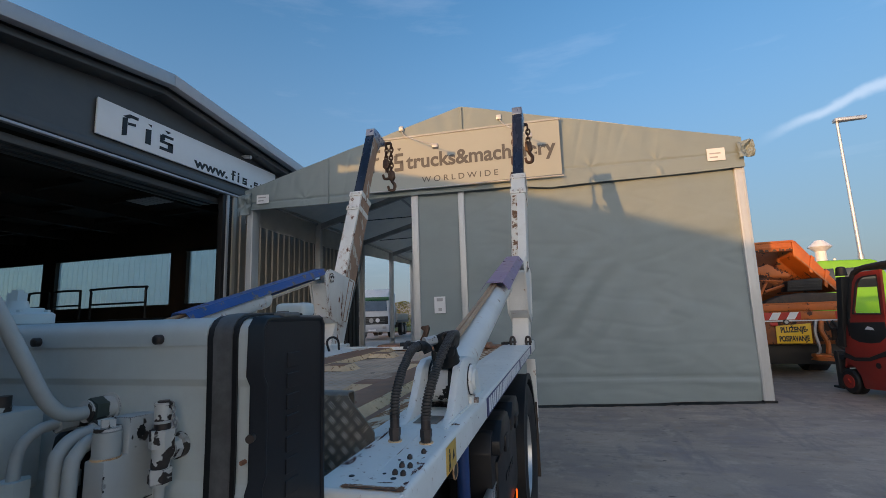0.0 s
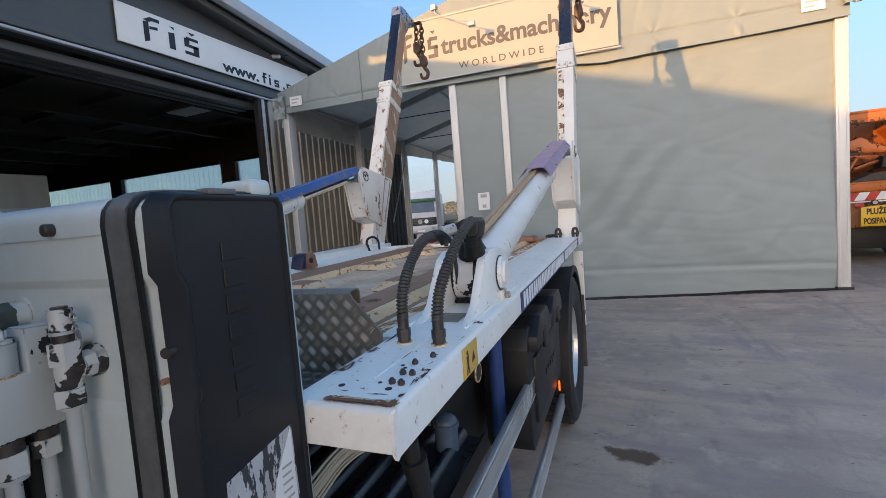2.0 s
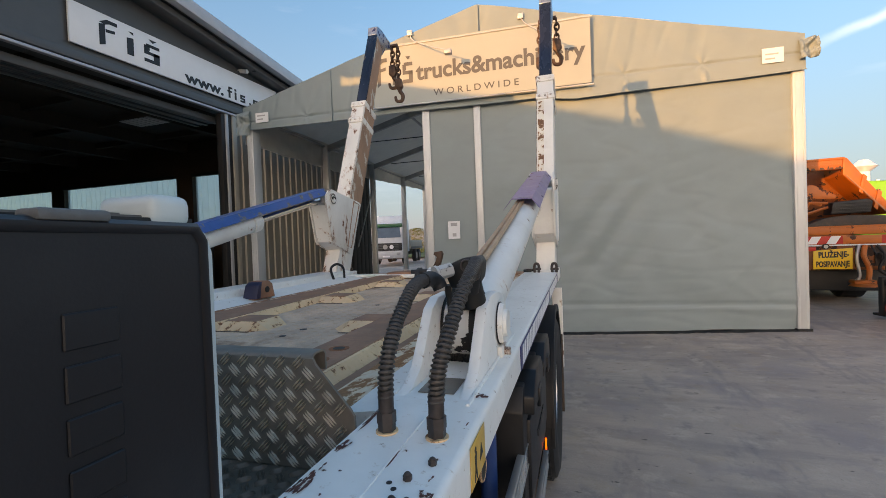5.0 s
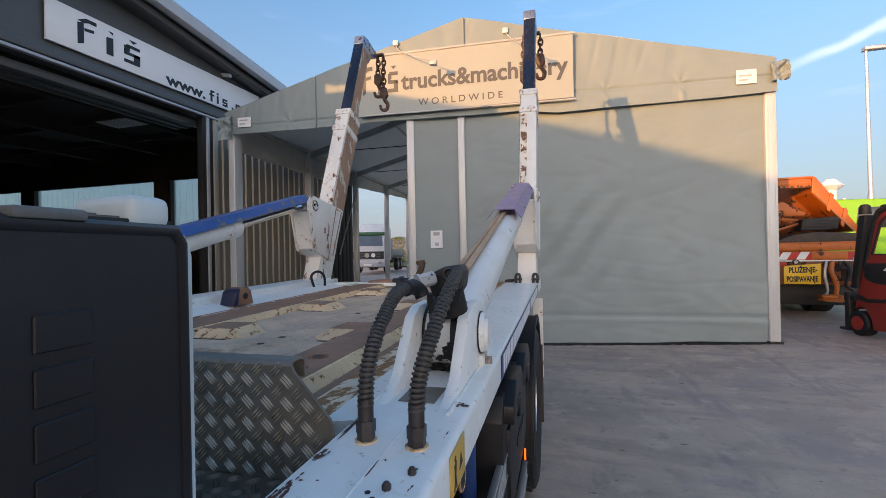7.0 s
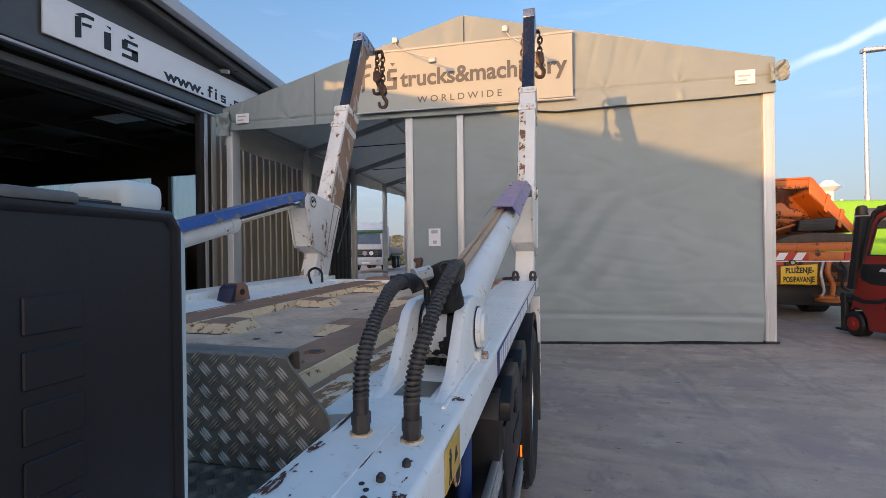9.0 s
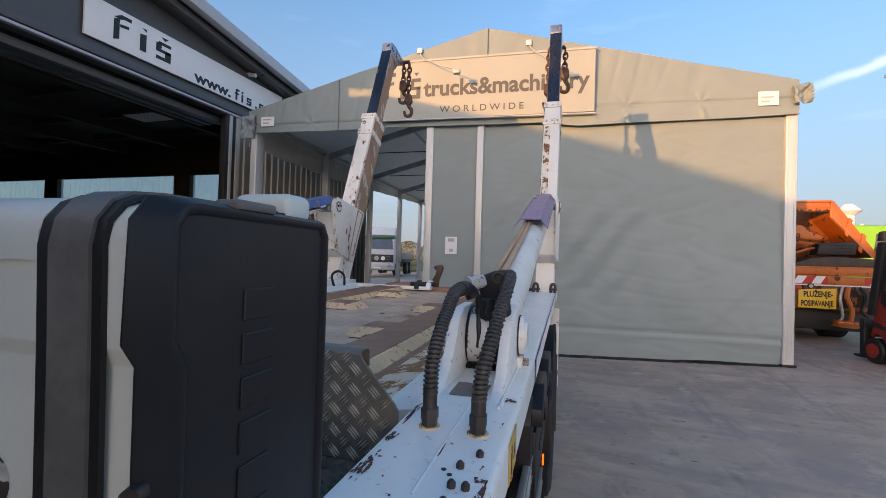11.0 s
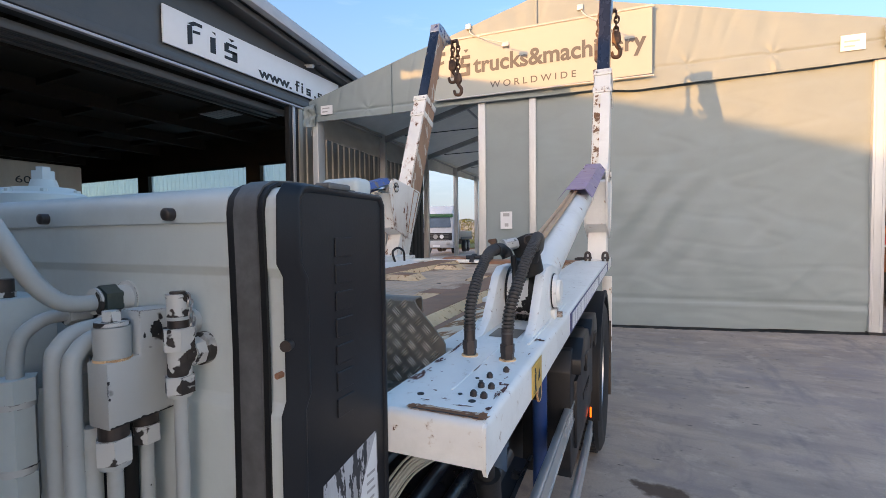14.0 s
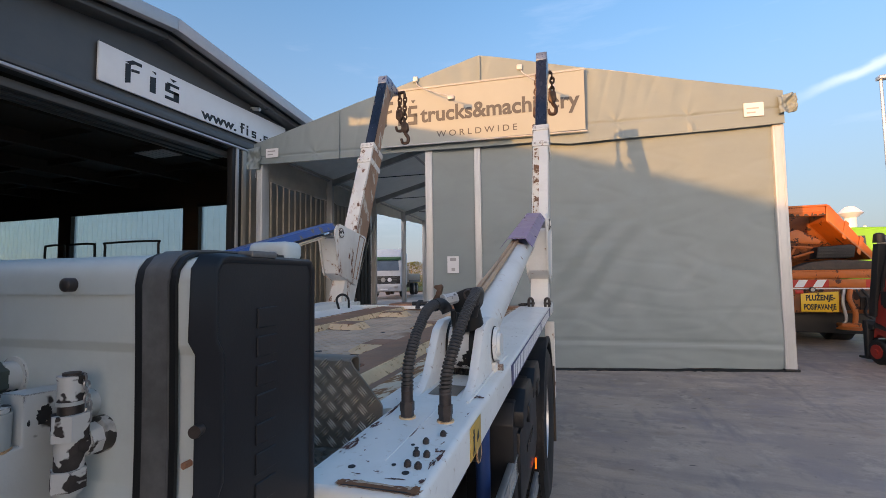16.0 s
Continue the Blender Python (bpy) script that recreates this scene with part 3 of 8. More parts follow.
def sheet(bm, corner, u, v, nu, nv, lift=None, thick=0.0):
    """A grid from corner along u and v; lift(s, t) moves a point along the normal; thick gives it a back."""
    corner, u, v = Vector(corner), Vector(u), Vector(v)
    nrm = u.cross(v).normalized()
    layers = []
    for off in ((0.0, -thick) if thick else (0.0,)):
        layers.append([[bm.verts.new(corner + u * (i / nu) + v * (j / nv) + nrm * ((lift(i / nu, j / nv) if lift else 0.0) + off))
                        for j in range(nv + 1)] for i in range(nu + 1)])
    for k, g in enumerate(layers):
        for i in range(nu):
            for j in range(nv):
                q = (g[i][j], g[i + 1][j], g[i + 1][j + 1], g[i][j + 1])
                bm.faces.new(q if k == 0 else q[::-1])
    if thick:
        a, b = layers
        rim = [(i, 0) for i in range(nu)] + [(nu, j) for j in range(nv)] + [(i, nv) for i in range(nu, 0, -1)] + [(0, j) for j in range(nv, 0, -1)]
        for (i, j), (k, l) in zip(rim, rim[1:] + rim[:1]):
            bm.faces.new((a[i][j], b[i][j], b[k][l], a[k][l]))


def part(name, bm, material, parent=None, label="", smooth=35):
    me = bpy.data.meshes.new(name)
    bm.normal_update()
    bm.to_mesh(me)
    bm.free()
    me.materials.append(material)
    if smooth:
        me.shade_smooth()
        me.set_sharp_from_angle(angle=radians(smooth))
    ob = new(name, me)
    ob.parent = parent
    if label:
        ob["label"] = label
    return ob


def B():
    return bmesh.new()


def thing(name, m, label, category, group="", kind=""):
    ob = new(name)
    ob.empty_display_size = 0.2
    ob.matrix_world = m
    return tagged(ob, label, category, group, kind)


def lettering(name, body, size, m, material, parent, depth=0.002, spacing=1.0, width=None, label="", align="LEFT", bold=0.0, letters=False):
    cu = bpy.data.curves.new(name, "FONT")
    cu.body, cu.size, cu.extrude, cu.space_character = body, size, depth, spacing
    cu.align_x, cu.offset = align, bold
    tmp = bpy.data.objects.new(name + "_tmp", cu)
    scene.collection.objects.link(tmp)
    bpy.context.view_layer.update()
    me = bpy.data.meshes.new_from_object(tmp.evaluated_get(bpy.context.evaluated_depsgraph_get()))
    bpy.data.objects.remove(tmp)
    me.name = name
    if width:
        w = max(v.co.x for v in me.vertices) - min(v.co.x for v in me.vertices)
        for v in me.vertices:
            v.co.x *= width / w
    me.materials.clear()
    me.materials.append(material)
    ob = new(name, None if letters else me)
    ob.parent = parent
    ob.matrix_local = m
    if label:
        ob["label"] = label
    if letters:
        whole = bmesh.new()
        whole.from_mesh(me)
        whole.verts.ensure_lookup_table()
        seen, groups = set(), []
        for v in whole.verts:
            if v.index in seen:
                continue
            piece, todo = [], [v]
            seen.add(v.index)
            while todo:
                w = todo.pop()
                piece.append(w.index)
                for e in w.link_edges:
                    o = e.other_vert(w)
                    if o.index not in seen:
                        seen.add(o.index)
                        todo.append(o)
            lo, hi = min(whole.verts[i].co.x for i in piece), max(whole.verts[i].co.x for i in piece)
            near = [g for g in groups if lo < g[1] - 0.3 * (g[1] - g[0]) and hi > g[0] + 0.3 * (g[1] - g[0])]
            if near:
                g = near[0]
                g[0], g[1] = min(lo, g[0]), max(hi, g[1])
                g[2].update(piece)
            else:
                groups.append([lo, hi, set(piece)])
        for _, _, keep in sorted(groups, key=lambda g: g[0]):
            b = whole.copy()
            bmesh.ops.delete(b, geom=[v for v in b.verts if v.index not in keep], context="VERTS")
            part("letter", b, material, ob, smooth=0)
        whole.free()
    return ob


def nz(x, y, z=0.0):
    return noise.noise(Vector((x, y, z)))


I4 = Matrix.Identity(4)

# ---- ground ----
def fall(x, y):
    """The yard falls a little towards the tent's doorway."""
    k = min(1.0, max(0.0, (y - 4.5) / 4.0))
    return -0.028 * k * k * (3 - 2 * k) * min(4.5, max(0.0, 3.1 - x))


bm = B()
rings = [0.0, 0.6, 1.2, 1.8, 2.4, 3.0, 3.6, 4.2, 5, 6, 7, 8, 9, 10.5, 12, 14, 16, 19, 22, 30, 45, 70, 120, 250, 600, 1500]
prev = None
for r in rings:
    cur = []
    for k in range(48):
        a = 2 * math.pi * k / 48
        x, y = 1 + r * math.cos(a), 5 + r * math.sin(a)
        z = (0.012 * nz(x * 0.4, y * 0.4, 3) if 0.5 < r < 22 else 0.0) + fall(x, y)
        cur.append(bm.verts.new((x, y, z - 0.004)))
        if r == 0.0:
            cur = [cur[0]] * 48
            break
    if prev:
        for k in range(48):
            a, b, c, d = prev[k], cur[k], cur[(k + 1) % 48], prev[(k + 1) % 48]
            bm.faces.new((a, b, c) if a is d else (a, b, c, d))
    prev = cur
ground = part("ground", bm, M_GROUND)
tagged(ground, "grey mottled concrete yard with stains and worn patches", "ground", kind="structure")


# ---- workshop ----
XF = -7.6          # facade plane
AP_Y, AP_Z = 6.62, 6.39
EAVE_S, EAVE_N = 1.3, 11.9


def roof_z(y):
    return AP_Z - 0.125 * abs(y - AP_Y)


workshop = thing("workshop_building", I4, "dark grey clad workshop hall with a low gable and a wide open door", "building", kind="structure")
bm = B()
poly = [(EAVE_S, 4.6), (EAVE_S, roof_z(EAVE_S) - 0.1), (AP_Y, AP_Z - 0.1), (EAVE_N, roof_z(EAVE_N) - 0.1), (EAVE_N, 4.6)]
prism(bm, poly, "x", XF - 0.25, XF)
part("gable_wall", bm, M_FASCIA, workshop, "smooth dark grey gable cladding")
bm = B()
box(bm, (XF - 0.02, EAVE_S, 4.66), (XF + 0.05, 9.2, 4.80), 0.012)
part("door_lintel", bm, M_FASCIA, workshop, "dark painted door lintel")
bm = B()
box(bm, (XF - 0.02, EAVE_S, 4.585), (XF + 0.07, 9.05, 4.63), 0.006)
part("drip_edge", bm, M_TRIM, workshop, "pale metal drip edge over the door")
bm = B()
for k in range(5):
    box(bm, (XF - 0.30 - 0.13 * k, EAVE_S, 4.38 + 0.02 * (k % 2)), (XF - 0.20 - 0.13 * k, 8.7, 4.52 + 0.02 * (k % 2)), 0.02)
part("folded_door_panel", bm, M_FASCIA, workshop, "folded sectional door under the lintel")
for name, y0, y1, mat_, lab in (("roof_slab", EAVE_S - 0.3, AP_Y, M_FASCIA, ""), ("roof_slab", EAVE_N + 0.3, AP_Y, M_FASCIA, "")):
    bm = B()
    z0, z1 = roof_z(y0), roof_z(y1)
    prism(bm, [(y0, z0 - 0.16), (y0, z0 - 0.02), (y1, z1 - 0.02), (y1, z1 - 0.16)], "x", -26.0, XF + 0.42)
    part(name, bm, mat_, workshop)
    bm = B()
    prism(bm, [(y0, z0 - 0.20), (y0, z0 + 0.04), (y1, z1 + 0.04), (y1, z1 - 0.20)], "x", XF + 0.42, XF + 0.60, 0.012)
    part("verge_trim", bm, M_TRIM, workshop, "pale grey folded verge trim")
    bm = B()
    prism(bm, [(y0, z0 - 0.32), (y0, z0 - 0.20), (y1, z1 - 0.20), (y1, z1 - 0.32)], "x", XF, XF + 0.35, 0.01)
    part("verge_soffit", bm, M_FASCIA, workshop)


def corrugated(bm, p0, p1, z0, z1, pitch=0.30, depth=0.035):
    """An upright sheet with trapezoid ribs from p0 to p1 (x, y)."""
    a, b = Vector((*p0, 0)), Vector((*p1, 0))
    d = (b - a).normalized()
    nrm = Vector((-d.y, d.x, 0))
    n = max(1, int((b - a).length / pitch))
    line = []
    for k in range(n):
        for f, h in ((0.0, 0.0), (0.62, 0.0), (0.70, 1.0), (0.92, 1.0)):
            line.append(a + d * ((k + f) * (b - a).length / n) - nrm * depth * h)
    line.append(b)
    for h0, h1, back in ((z0, z1, False), (z0, z1, True)):
        off = nrm * 0.06 if back else Vector()
        lo = [bm.verts.new(p + off + Vector((0, 0, h0))) for p in line]
        hi = [bm.verts.new(p + off + Vector((0, 0, h1))) for p in line]
        for i in range(len(line) - 1):
            q = (lo[i], lo[i + 1], hi[i + 1], hi[i])
            bm.faces.new(q[::-1] if back else q)


bm = B()
corrugated(bm, (XF, 8.99), (XF, 13.9), -0.12, 4.66, 0.245)
tagged(part("wall_east", bm, M_SHEET, None, smooth=0), "grey profiled steel sheet wall of the workshop", "wall", kind="structure")
bm = B()
box(bm, (XF - 0.2, 13.9, -0.12), (XF + 0.05, 15.3, 4.7), 0.01)
for k in range(5):
    box(bm, (XF + 0.045, 13.95 + 0.27 * k, -0.1), (XF + 0.062, 14.15 + 0.27 * k, 4.6), 0.004)
tagged(part("wall_end_post", bm, M_DARK, None), "dark slatted end panel of the sheet wall", "wall", kind="structure")
# door jamb: guide rail and dark seal
for y0, y1, x0, x1, mt, nm in ((8.57, 8.67, XF - 0.12, XF + 0.03, M_DARK, "door_seal"), (8.67, 8.74, XF - 0.05, XF + 0.06, M_TRIM, "door_guide"),
                               (8.74, 8.87, XF - 0.1, XF + 0.02, M_DARK, "door_jamb"), (8.87, 8.99, XF - 0.04, XF + 0.05, M_WALL, "jamb_trim")):
    bm = B()
    box(bm, (x0, y0, -0.12), (x1, y1, 4.58), 0.006)
    part(nm, bm, mt, workshop)
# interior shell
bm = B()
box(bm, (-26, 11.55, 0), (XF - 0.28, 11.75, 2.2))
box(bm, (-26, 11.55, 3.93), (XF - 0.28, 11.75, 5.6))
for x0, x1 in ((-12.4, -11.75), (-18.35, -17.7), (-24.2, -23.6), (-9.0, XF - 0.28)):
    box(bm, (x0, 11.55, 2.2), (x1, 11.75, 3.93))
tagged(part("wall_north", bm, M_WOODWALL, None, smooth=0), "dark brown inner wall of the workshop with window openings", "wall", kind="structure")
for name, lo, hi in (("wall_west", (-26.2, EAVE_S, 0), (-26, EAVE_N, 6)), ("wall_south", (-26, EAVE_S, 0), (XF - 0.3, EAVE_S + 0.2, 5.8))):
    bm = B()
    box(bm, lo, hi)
    tagged(part(name, bm, M_INTERIOR, None, smooth=0), "dark inner wall of the workshop", "wall", kind="structure")
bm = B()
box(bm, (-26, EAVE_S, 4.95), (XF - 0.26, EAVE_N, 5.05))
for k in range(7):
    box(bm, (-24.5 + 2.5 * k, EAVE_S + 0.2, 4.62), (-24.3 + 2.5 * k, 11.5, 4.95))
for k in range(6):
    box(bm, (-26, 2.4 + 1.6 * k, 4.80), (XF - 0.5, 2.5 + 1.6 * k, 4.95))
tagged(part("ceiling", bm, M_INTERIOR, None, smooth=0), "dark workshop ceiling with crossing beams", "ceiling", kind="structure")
for i, (x0, x1) in enumerate(((-11.75, -9.0), (-17.7, -12.4), (-23.6, -18.35))):
    win = tagged(new("window_%d" % (i + 1)), "pale translucent ribbed window strip in a dark frame", "window", kind="structure")
    bm = B()
    corrugated(bm, (x0, 11.68), (x1, 11.68), 2.2, 3.93, 0.24, 0.02)
    part("pane", bm, M_POLY, win, smooth=0)
    bm = B()
    box(bm, (x0, 11.50, 3.87), (x1, 11.60, 3.97), 0.005)
    part("window_frame", bm, M_DARK, win)
# unseen annex behind the camera, added so its low roof shades the yard
bm = B()
prism(bm, [(-34.0, 0), (-34.0, 3.0), (-19.0, 4.10), (-13.6, 4.55), (-9.5, 4.86), (-6.2, 5.03), (-0.4, 5.20), (EAVE_S, 5.22), (EAVE_S, 0)], "x", -12.0, XF + 0.55)
tagged(part("wall_annex", bm, M_WALL, None, smooth=0), "unseen low grey annex whose roof line shades the yard", "building", kind="structure")

# sign on the gable
sign = thing("workshop_sign", I4, "long white sheet sign with dark lettering on the dark gable", "sign")
SX = XF + 0.03
bm = B()
box(bm, (SX, 5.58, 4.905), (SX + 0.04, 10.37, 5.567), 0.004)
part("sign_sheet", bm, M_SIGNWHITE, sign)


def flat_shapes(name, polys, plane, at, depth, material, parent, label=""):
    """Cut-out shapes on an upright plane: 'x' (y to the right) or 'y' (x to the right)."""
    holder = new(name)
    holder.parent = parent
    if label:
        holder["label"] = label
    for p in polys:
        bm = B()
        prism(bm, p, plane, at, at + depth)
        part("stroke", bm, material, holder, smooth=0)
    return holder


def logo_polys(u, v, w, h):
    """Three angular strokes in the manner of the mark on the sign."""
    k, g = w / 10.0, h / 10.0
    def P(*pts):
        return [(u + a * k, v + b * g) for a, b in pts]
    return [P((0, 0), (0.9, 0.8), (0.9, 7.6), (0, 7.0)), P((0, 7.6), (1.2, 9.2), (2.8, 9.2), (2.8, 8.0), (1.6, 8.0), (1.0, 7.4)), P((1.0, 5.9), (2.4, 6.3), (2.4, 5.3), (1.0, 4.9)),
            P((4.3, 0.4), (5.4, 0.4), (5.4, 6.6), (4.3, 6.2)), P((4.6, 8.6), (5.4, 8.6), (5.4, 7.6)),
            P((7.2, 0.4), (10, 0.4), (10, 4.2), (8.9, 4.2), (8.9, 1.6), (7.2, 1.6)), P((7.2, 3.2), (10, 3.2), (10, 4.3), (8.2, 4.3), (7.2, 5.2)),
            P((7.2, 4.6), (8.2, 4.6), (8.2, 6.4), (7.2, 6.4)), P((7.6, 5.9), (10, 5.9), (10, 7.0), (7.6, 7.0)), P((8.1, 8.9), (9.5, 8.9), (8.8, 7.8))]


flat_shapes("mark", logo_polys(6.03, 5.03, 1.08, 0.50), "x", SX + 0.042, 0.004, M_SIGNBLACK, sign, "black angular mark")
# web line: the readable start lettered, the rest as plain strokes
lettering("web_line", "www.", 0.30, Matrix.Translation((SX + 0.043, 7.665, 4.958)) @ pose(0, 0, 0, 90, 0, 90), M_SIGNBLACK, sign, 0.001, width=0.985, bold=0.010, label="black lettering")
strokes = []
for u, w, h in ((8.77, 0.055, 0.24), (8.95, 0.055, 0.17), (9.12, 0.15, 0.045), (9.40, 0.05, 0.05), (9.53, 0.15, 0.045), (9.76, 0.055, 0.17)):
    strokes.append([(u, 4.960), (u + w, 4.960), (u + w, 4.960 + h), (u, 4.960 + h)])
    if w > 0.1:
        for z in (5.022, 5.085):
            strokes.append([(u, z), (u + w, z), (u + w, z + 0.042), (u, z + 0.042)])
        strokes.append([(u, 5.064), (u + 0.05, 5.064), (u + 0.05, 5.085), (u, 5.085)])
        strokes.append([(u + w - 0.05, 5.005), (u + w, 5.005), (u + w, 5.022), (u + w - 0.05, 5.022)])
strokes.append([(8.74, 5.085), (8.875, 5.085), (8.875, 5.120), (8.74, 5.120)])
strokes.append([(8.785, 5.165), (8.885, 5.165), (8.885, 5.205), (8.785, 5.205)])
strokes.append([(8.95, 5.15), (9.005, 5.15), (9.005, 5.20), (8.95, 5.20)])
flat_shapes("short_mark", strokes, "x", SX + 0.042, 0.004, M_SIGNBLACK, sign, "black strokes")
# small lamp and camera on the gable
gl = thing("wall_floodlight", pose(XF, 9.45, 5.78), "small dark floodlight on the gable", "lamp")
bm = B()
rod(bm, (0, 0, 0), (0.25, 0, 0.02), 0.02)
box(bm, (0.2, -0.09, -0.06), (0.32, 0.09, 0.08), 0.02)
part("lamp_head", bm, M_DARK, gl)
gl = thing("wall_camera", pose(XF, 9.15, 5.70), "small pale camera on the gable", "camera")
bm = B()
rod(bm, (0, 0, 0), (0.12, 0, 0), 0.015)
rod(bm, (0.08, 0, -0.03), (0.26, 0.02, -0.06), 0.045)
part("housing", bm, M_TRIM, gl)
# ceiling light inside
cl = thing("ceiling_light", pose(-9.3, 8.15, 4.52), "unlit rectangular ceiling light in the workshop", "lamp")
bm = B()
box(bm, (-0.5, -0.3, -0.03), (0.5, 0.3, 0.10), 0.02)
part("frame", bm, M_INTERIOR, cl)
bm = B()
for k in range(6):
    box(bm, (-0.45 + 0.15 * k, -0.26, -0.05), (-0.33 + 0.15 * k, 0.26, -0.03), 0.01)
part("diffuser", bm, M_TRIM, cl, "grey ribbed diffuser")

# ---- tent ----
TENT = pose(3.13, 9.10, 0, 0, 0, 5.0)      # front right corner; x runs along the front, y into the tent
TY = 0.0
TL, TR, TPX, TPZ = -9.80, 0.065, -4.93, 5.76
ZL, ZR_ = 4.43, 4.53
TBACK = 16.1
GL = -0.13                                   # ground under the doorway side
tent = thing("storage_tent", TENT, "grey canvas storage tent with a gable front and white posts", "tent", kind="structure")


def gable_z(x):
    return ZL + (TPZ - ZL) * (x - TL) / (TPX - TL) if x < TPX else TPZ + (ZR_ - TPZ) * (x - TPX) / (TR - TPX)


def hem_z(x):
    low = 3.975 + 0.004 * (x - TL) if x < -3.6 else 3.985 + 0.024 * x
    if -3.9 < x < -3.3:
        k = (x + 3.9) / 0.6
        low = (3.975 + 0.004 * (x - TL)) * (1 - k) + (3.985 + 0.024 * x) * k
    return low + 0.008 * math.sin(x * 1.7)


def canvas(x0, x1, zlo, zhi, y, nx, nzz, wrinkle, seed, thick=0.012):
    bm = B()
    layers = []
    for off in (0.0, thick):
        g = []
        for i in range(nx + 1):
            x = x0 + (x1 - x0) * i / nx
            lo, hi = zlo(x), zhi(x)
            g.append([bm.verts.new((x, y + off + wrinkle(x, lo + (hi - lo) * j / nzz, seed), lo + (hi - lo) * j / nzz)) for j in range(nzz + 1)])
        layers.append(g)
    for k, g in enumerate(layers):
        for i in range(nx):
            for j in range(nzz):
                q = (g[i][j], g[i + 1][j], g[i + 1][j + 1], g[i][j + 1])
                bm.faces.new(q if k == 0 else q[::-1])
    a, b = layers
    for i in range(nx):
        bm.faces.new((a[i + 1][0], a[i][0], b[i][0], b[i + 1][0]))
        bm.faces.new((a[i][nzz], a[i + 1][nzz], b[i + 1][nzz], b[i][nzz]))
    return bm


def wall_wrinkle(x, z, s):
    w = 0.05 * nz(x * 0.55, z * 0.6, s) + 0.026 * nz(x * 1.6 + z * 0.9, z * 1.3, s + 4) + 0.010 * nz(x * 3.4 - z * 2.2, z * 1.6, s + 31) + 0.006 * nz(x * 4.5 - z * 2.0, z * 3.0, s + 1) + 0.007 * max(0.0, 1 - abs(nz(x * 0.7, z * 3.2, s + 21)) * 8)
    ridge = 0.012 * max(0.0, 1 - abs(nz(x * 0.9 - z * 0.8, z * 0.35, s + 9)) * 9) + 0.010 * max(0.0, 1 - abs(nz(x * 0.5 + z * 1.1, z * 0.5, s + 14)) * 11)
    low = 0.035 * max(0.0, 0.5 - z) * nz(x * 2.0, 0.4, s + 2) + 0.022 * math.exp(-((z - 0.40) / 0.03) ** 2) - 0.012 * math.exp(-((z - 0.33) / 0.04) ** 2)
    sag = 0.017 * math.exp(-((x + 3.0) / 0.95) ** 2 - ((z - 1.75) / 0.85) ** 2) * math.sin(10.5 * (x - 0.85 * z) + 2.2 * nz(x * 0.8, z * 0.8, s + 3))
    return w - 0.45 * ridge * (1 if 0.5 < z < 3.4 else 0.3) + low + 1.3 * sag


def valance_wrinkle(x, z, s):
    """Soft upright folds under the roof edge, a sewn line half way down that puckers in places."""
    top = gable_z(x)
    hang = max(0.0, min(1.0, (top - z) / max(0.1, top - hem_z(x))))
    folds = 0.020 * nz(x * 3.2 + z * 0.8, z * 0.35, s) + 0.016 * max(0.0, 1 - abs(nz(x * 2.3 - z * 0.5, z * 0.3, s + 5)) * 6)
    broad = 0.030 * nz(x * 0.8, z * 0.7, s + 2)
    zs = 4.25 + 0.008 * nz(x * 2.0, 1.0, s) if x > -3.4 else 4.14
    sewn = 0.016 * math.exp(-((z - zs) / 0.020) ** 2)
    pucker = 0.0
    for px_, pz_ in ((-2.50, zs), (-1.34, zs), (-8.35, zs)):
        dx, dz_ = x - px_, z - pz_
        r = math.hypot(dx, dz_)
        if r < 0.9:
            pucker += 0.036 * math.exp(-r / 0.16) * (0.6 + 0.4 * math.cos(5 * math.atan2(dz_, dx) + 0.7)) - 0.030 * math.exp(-((dx + 0.15 * dz_) / 0.045) ** 2) * math.exp(-((dz_ + 0.20) / 0.13) ** 2)
    return -0.05 + folds * (0.35 + 0.65 * math.sin(math.pi * min(1.0, hang * 1.6 + 0.1)) ** 2) + broad + sewn + pucker - 0.012 * max(0.0, hem_z(x) + 0.1 - z)


part("front_panel", canvas(-4.94, -0.10, lambda x: 0.028 * max(x, -4.5) + 0.02 + 0.02 * nz(x * 1.3, 5.0), lambda x: hem_z(x) + 0.15, TY, 150, 110, wall_wrinkle, 2.0), M_CANVAS, tent, "grey canvas wall with soft creases", 80)
part("front_panel", canvas(-5.87, -5.05, lambda x: GL + 0.03, lambda x: hem_z(x) + 0.05, TY, 24, 50, lambda x, z, s: 0.5 * wall_wrinkle(x, z, s), 6.0), M_CANVAS, tent, "narrow grey canvas panel beside the doorway", 80)
part("gable_valance", canvas(TL, TR, hem_z, gable_z, TY - 0.03, 420, 60, valance_wrinkle, 11.0), M_CANVAS, tent, "creased grey canvas valance over the front", 80)
# thin canvas bead added to draw the shadow line under the hem
bm = B()
tube(bm, [(x, TY - 0.10 + 0.02 * nz(x * 1.1, 4, 11), hem_z(x)) for x in np.linspace(TL, TR, 60)], 0.006, 6, 1)
part("hem_rope", bm, M_CANVAS, tent)
# seams on the valance
for x in (TPX + 0.02, -7.8):
    bm = B()
    box(bm, (x - 0.012, TY - 0.115, max(hem_z(x), 5.25 if x > -6 else 0)), (x + 0.012, TY - 0.06, gable_z(x) - 0.02))
    part("seam", bm, M_CANVAS, tent)
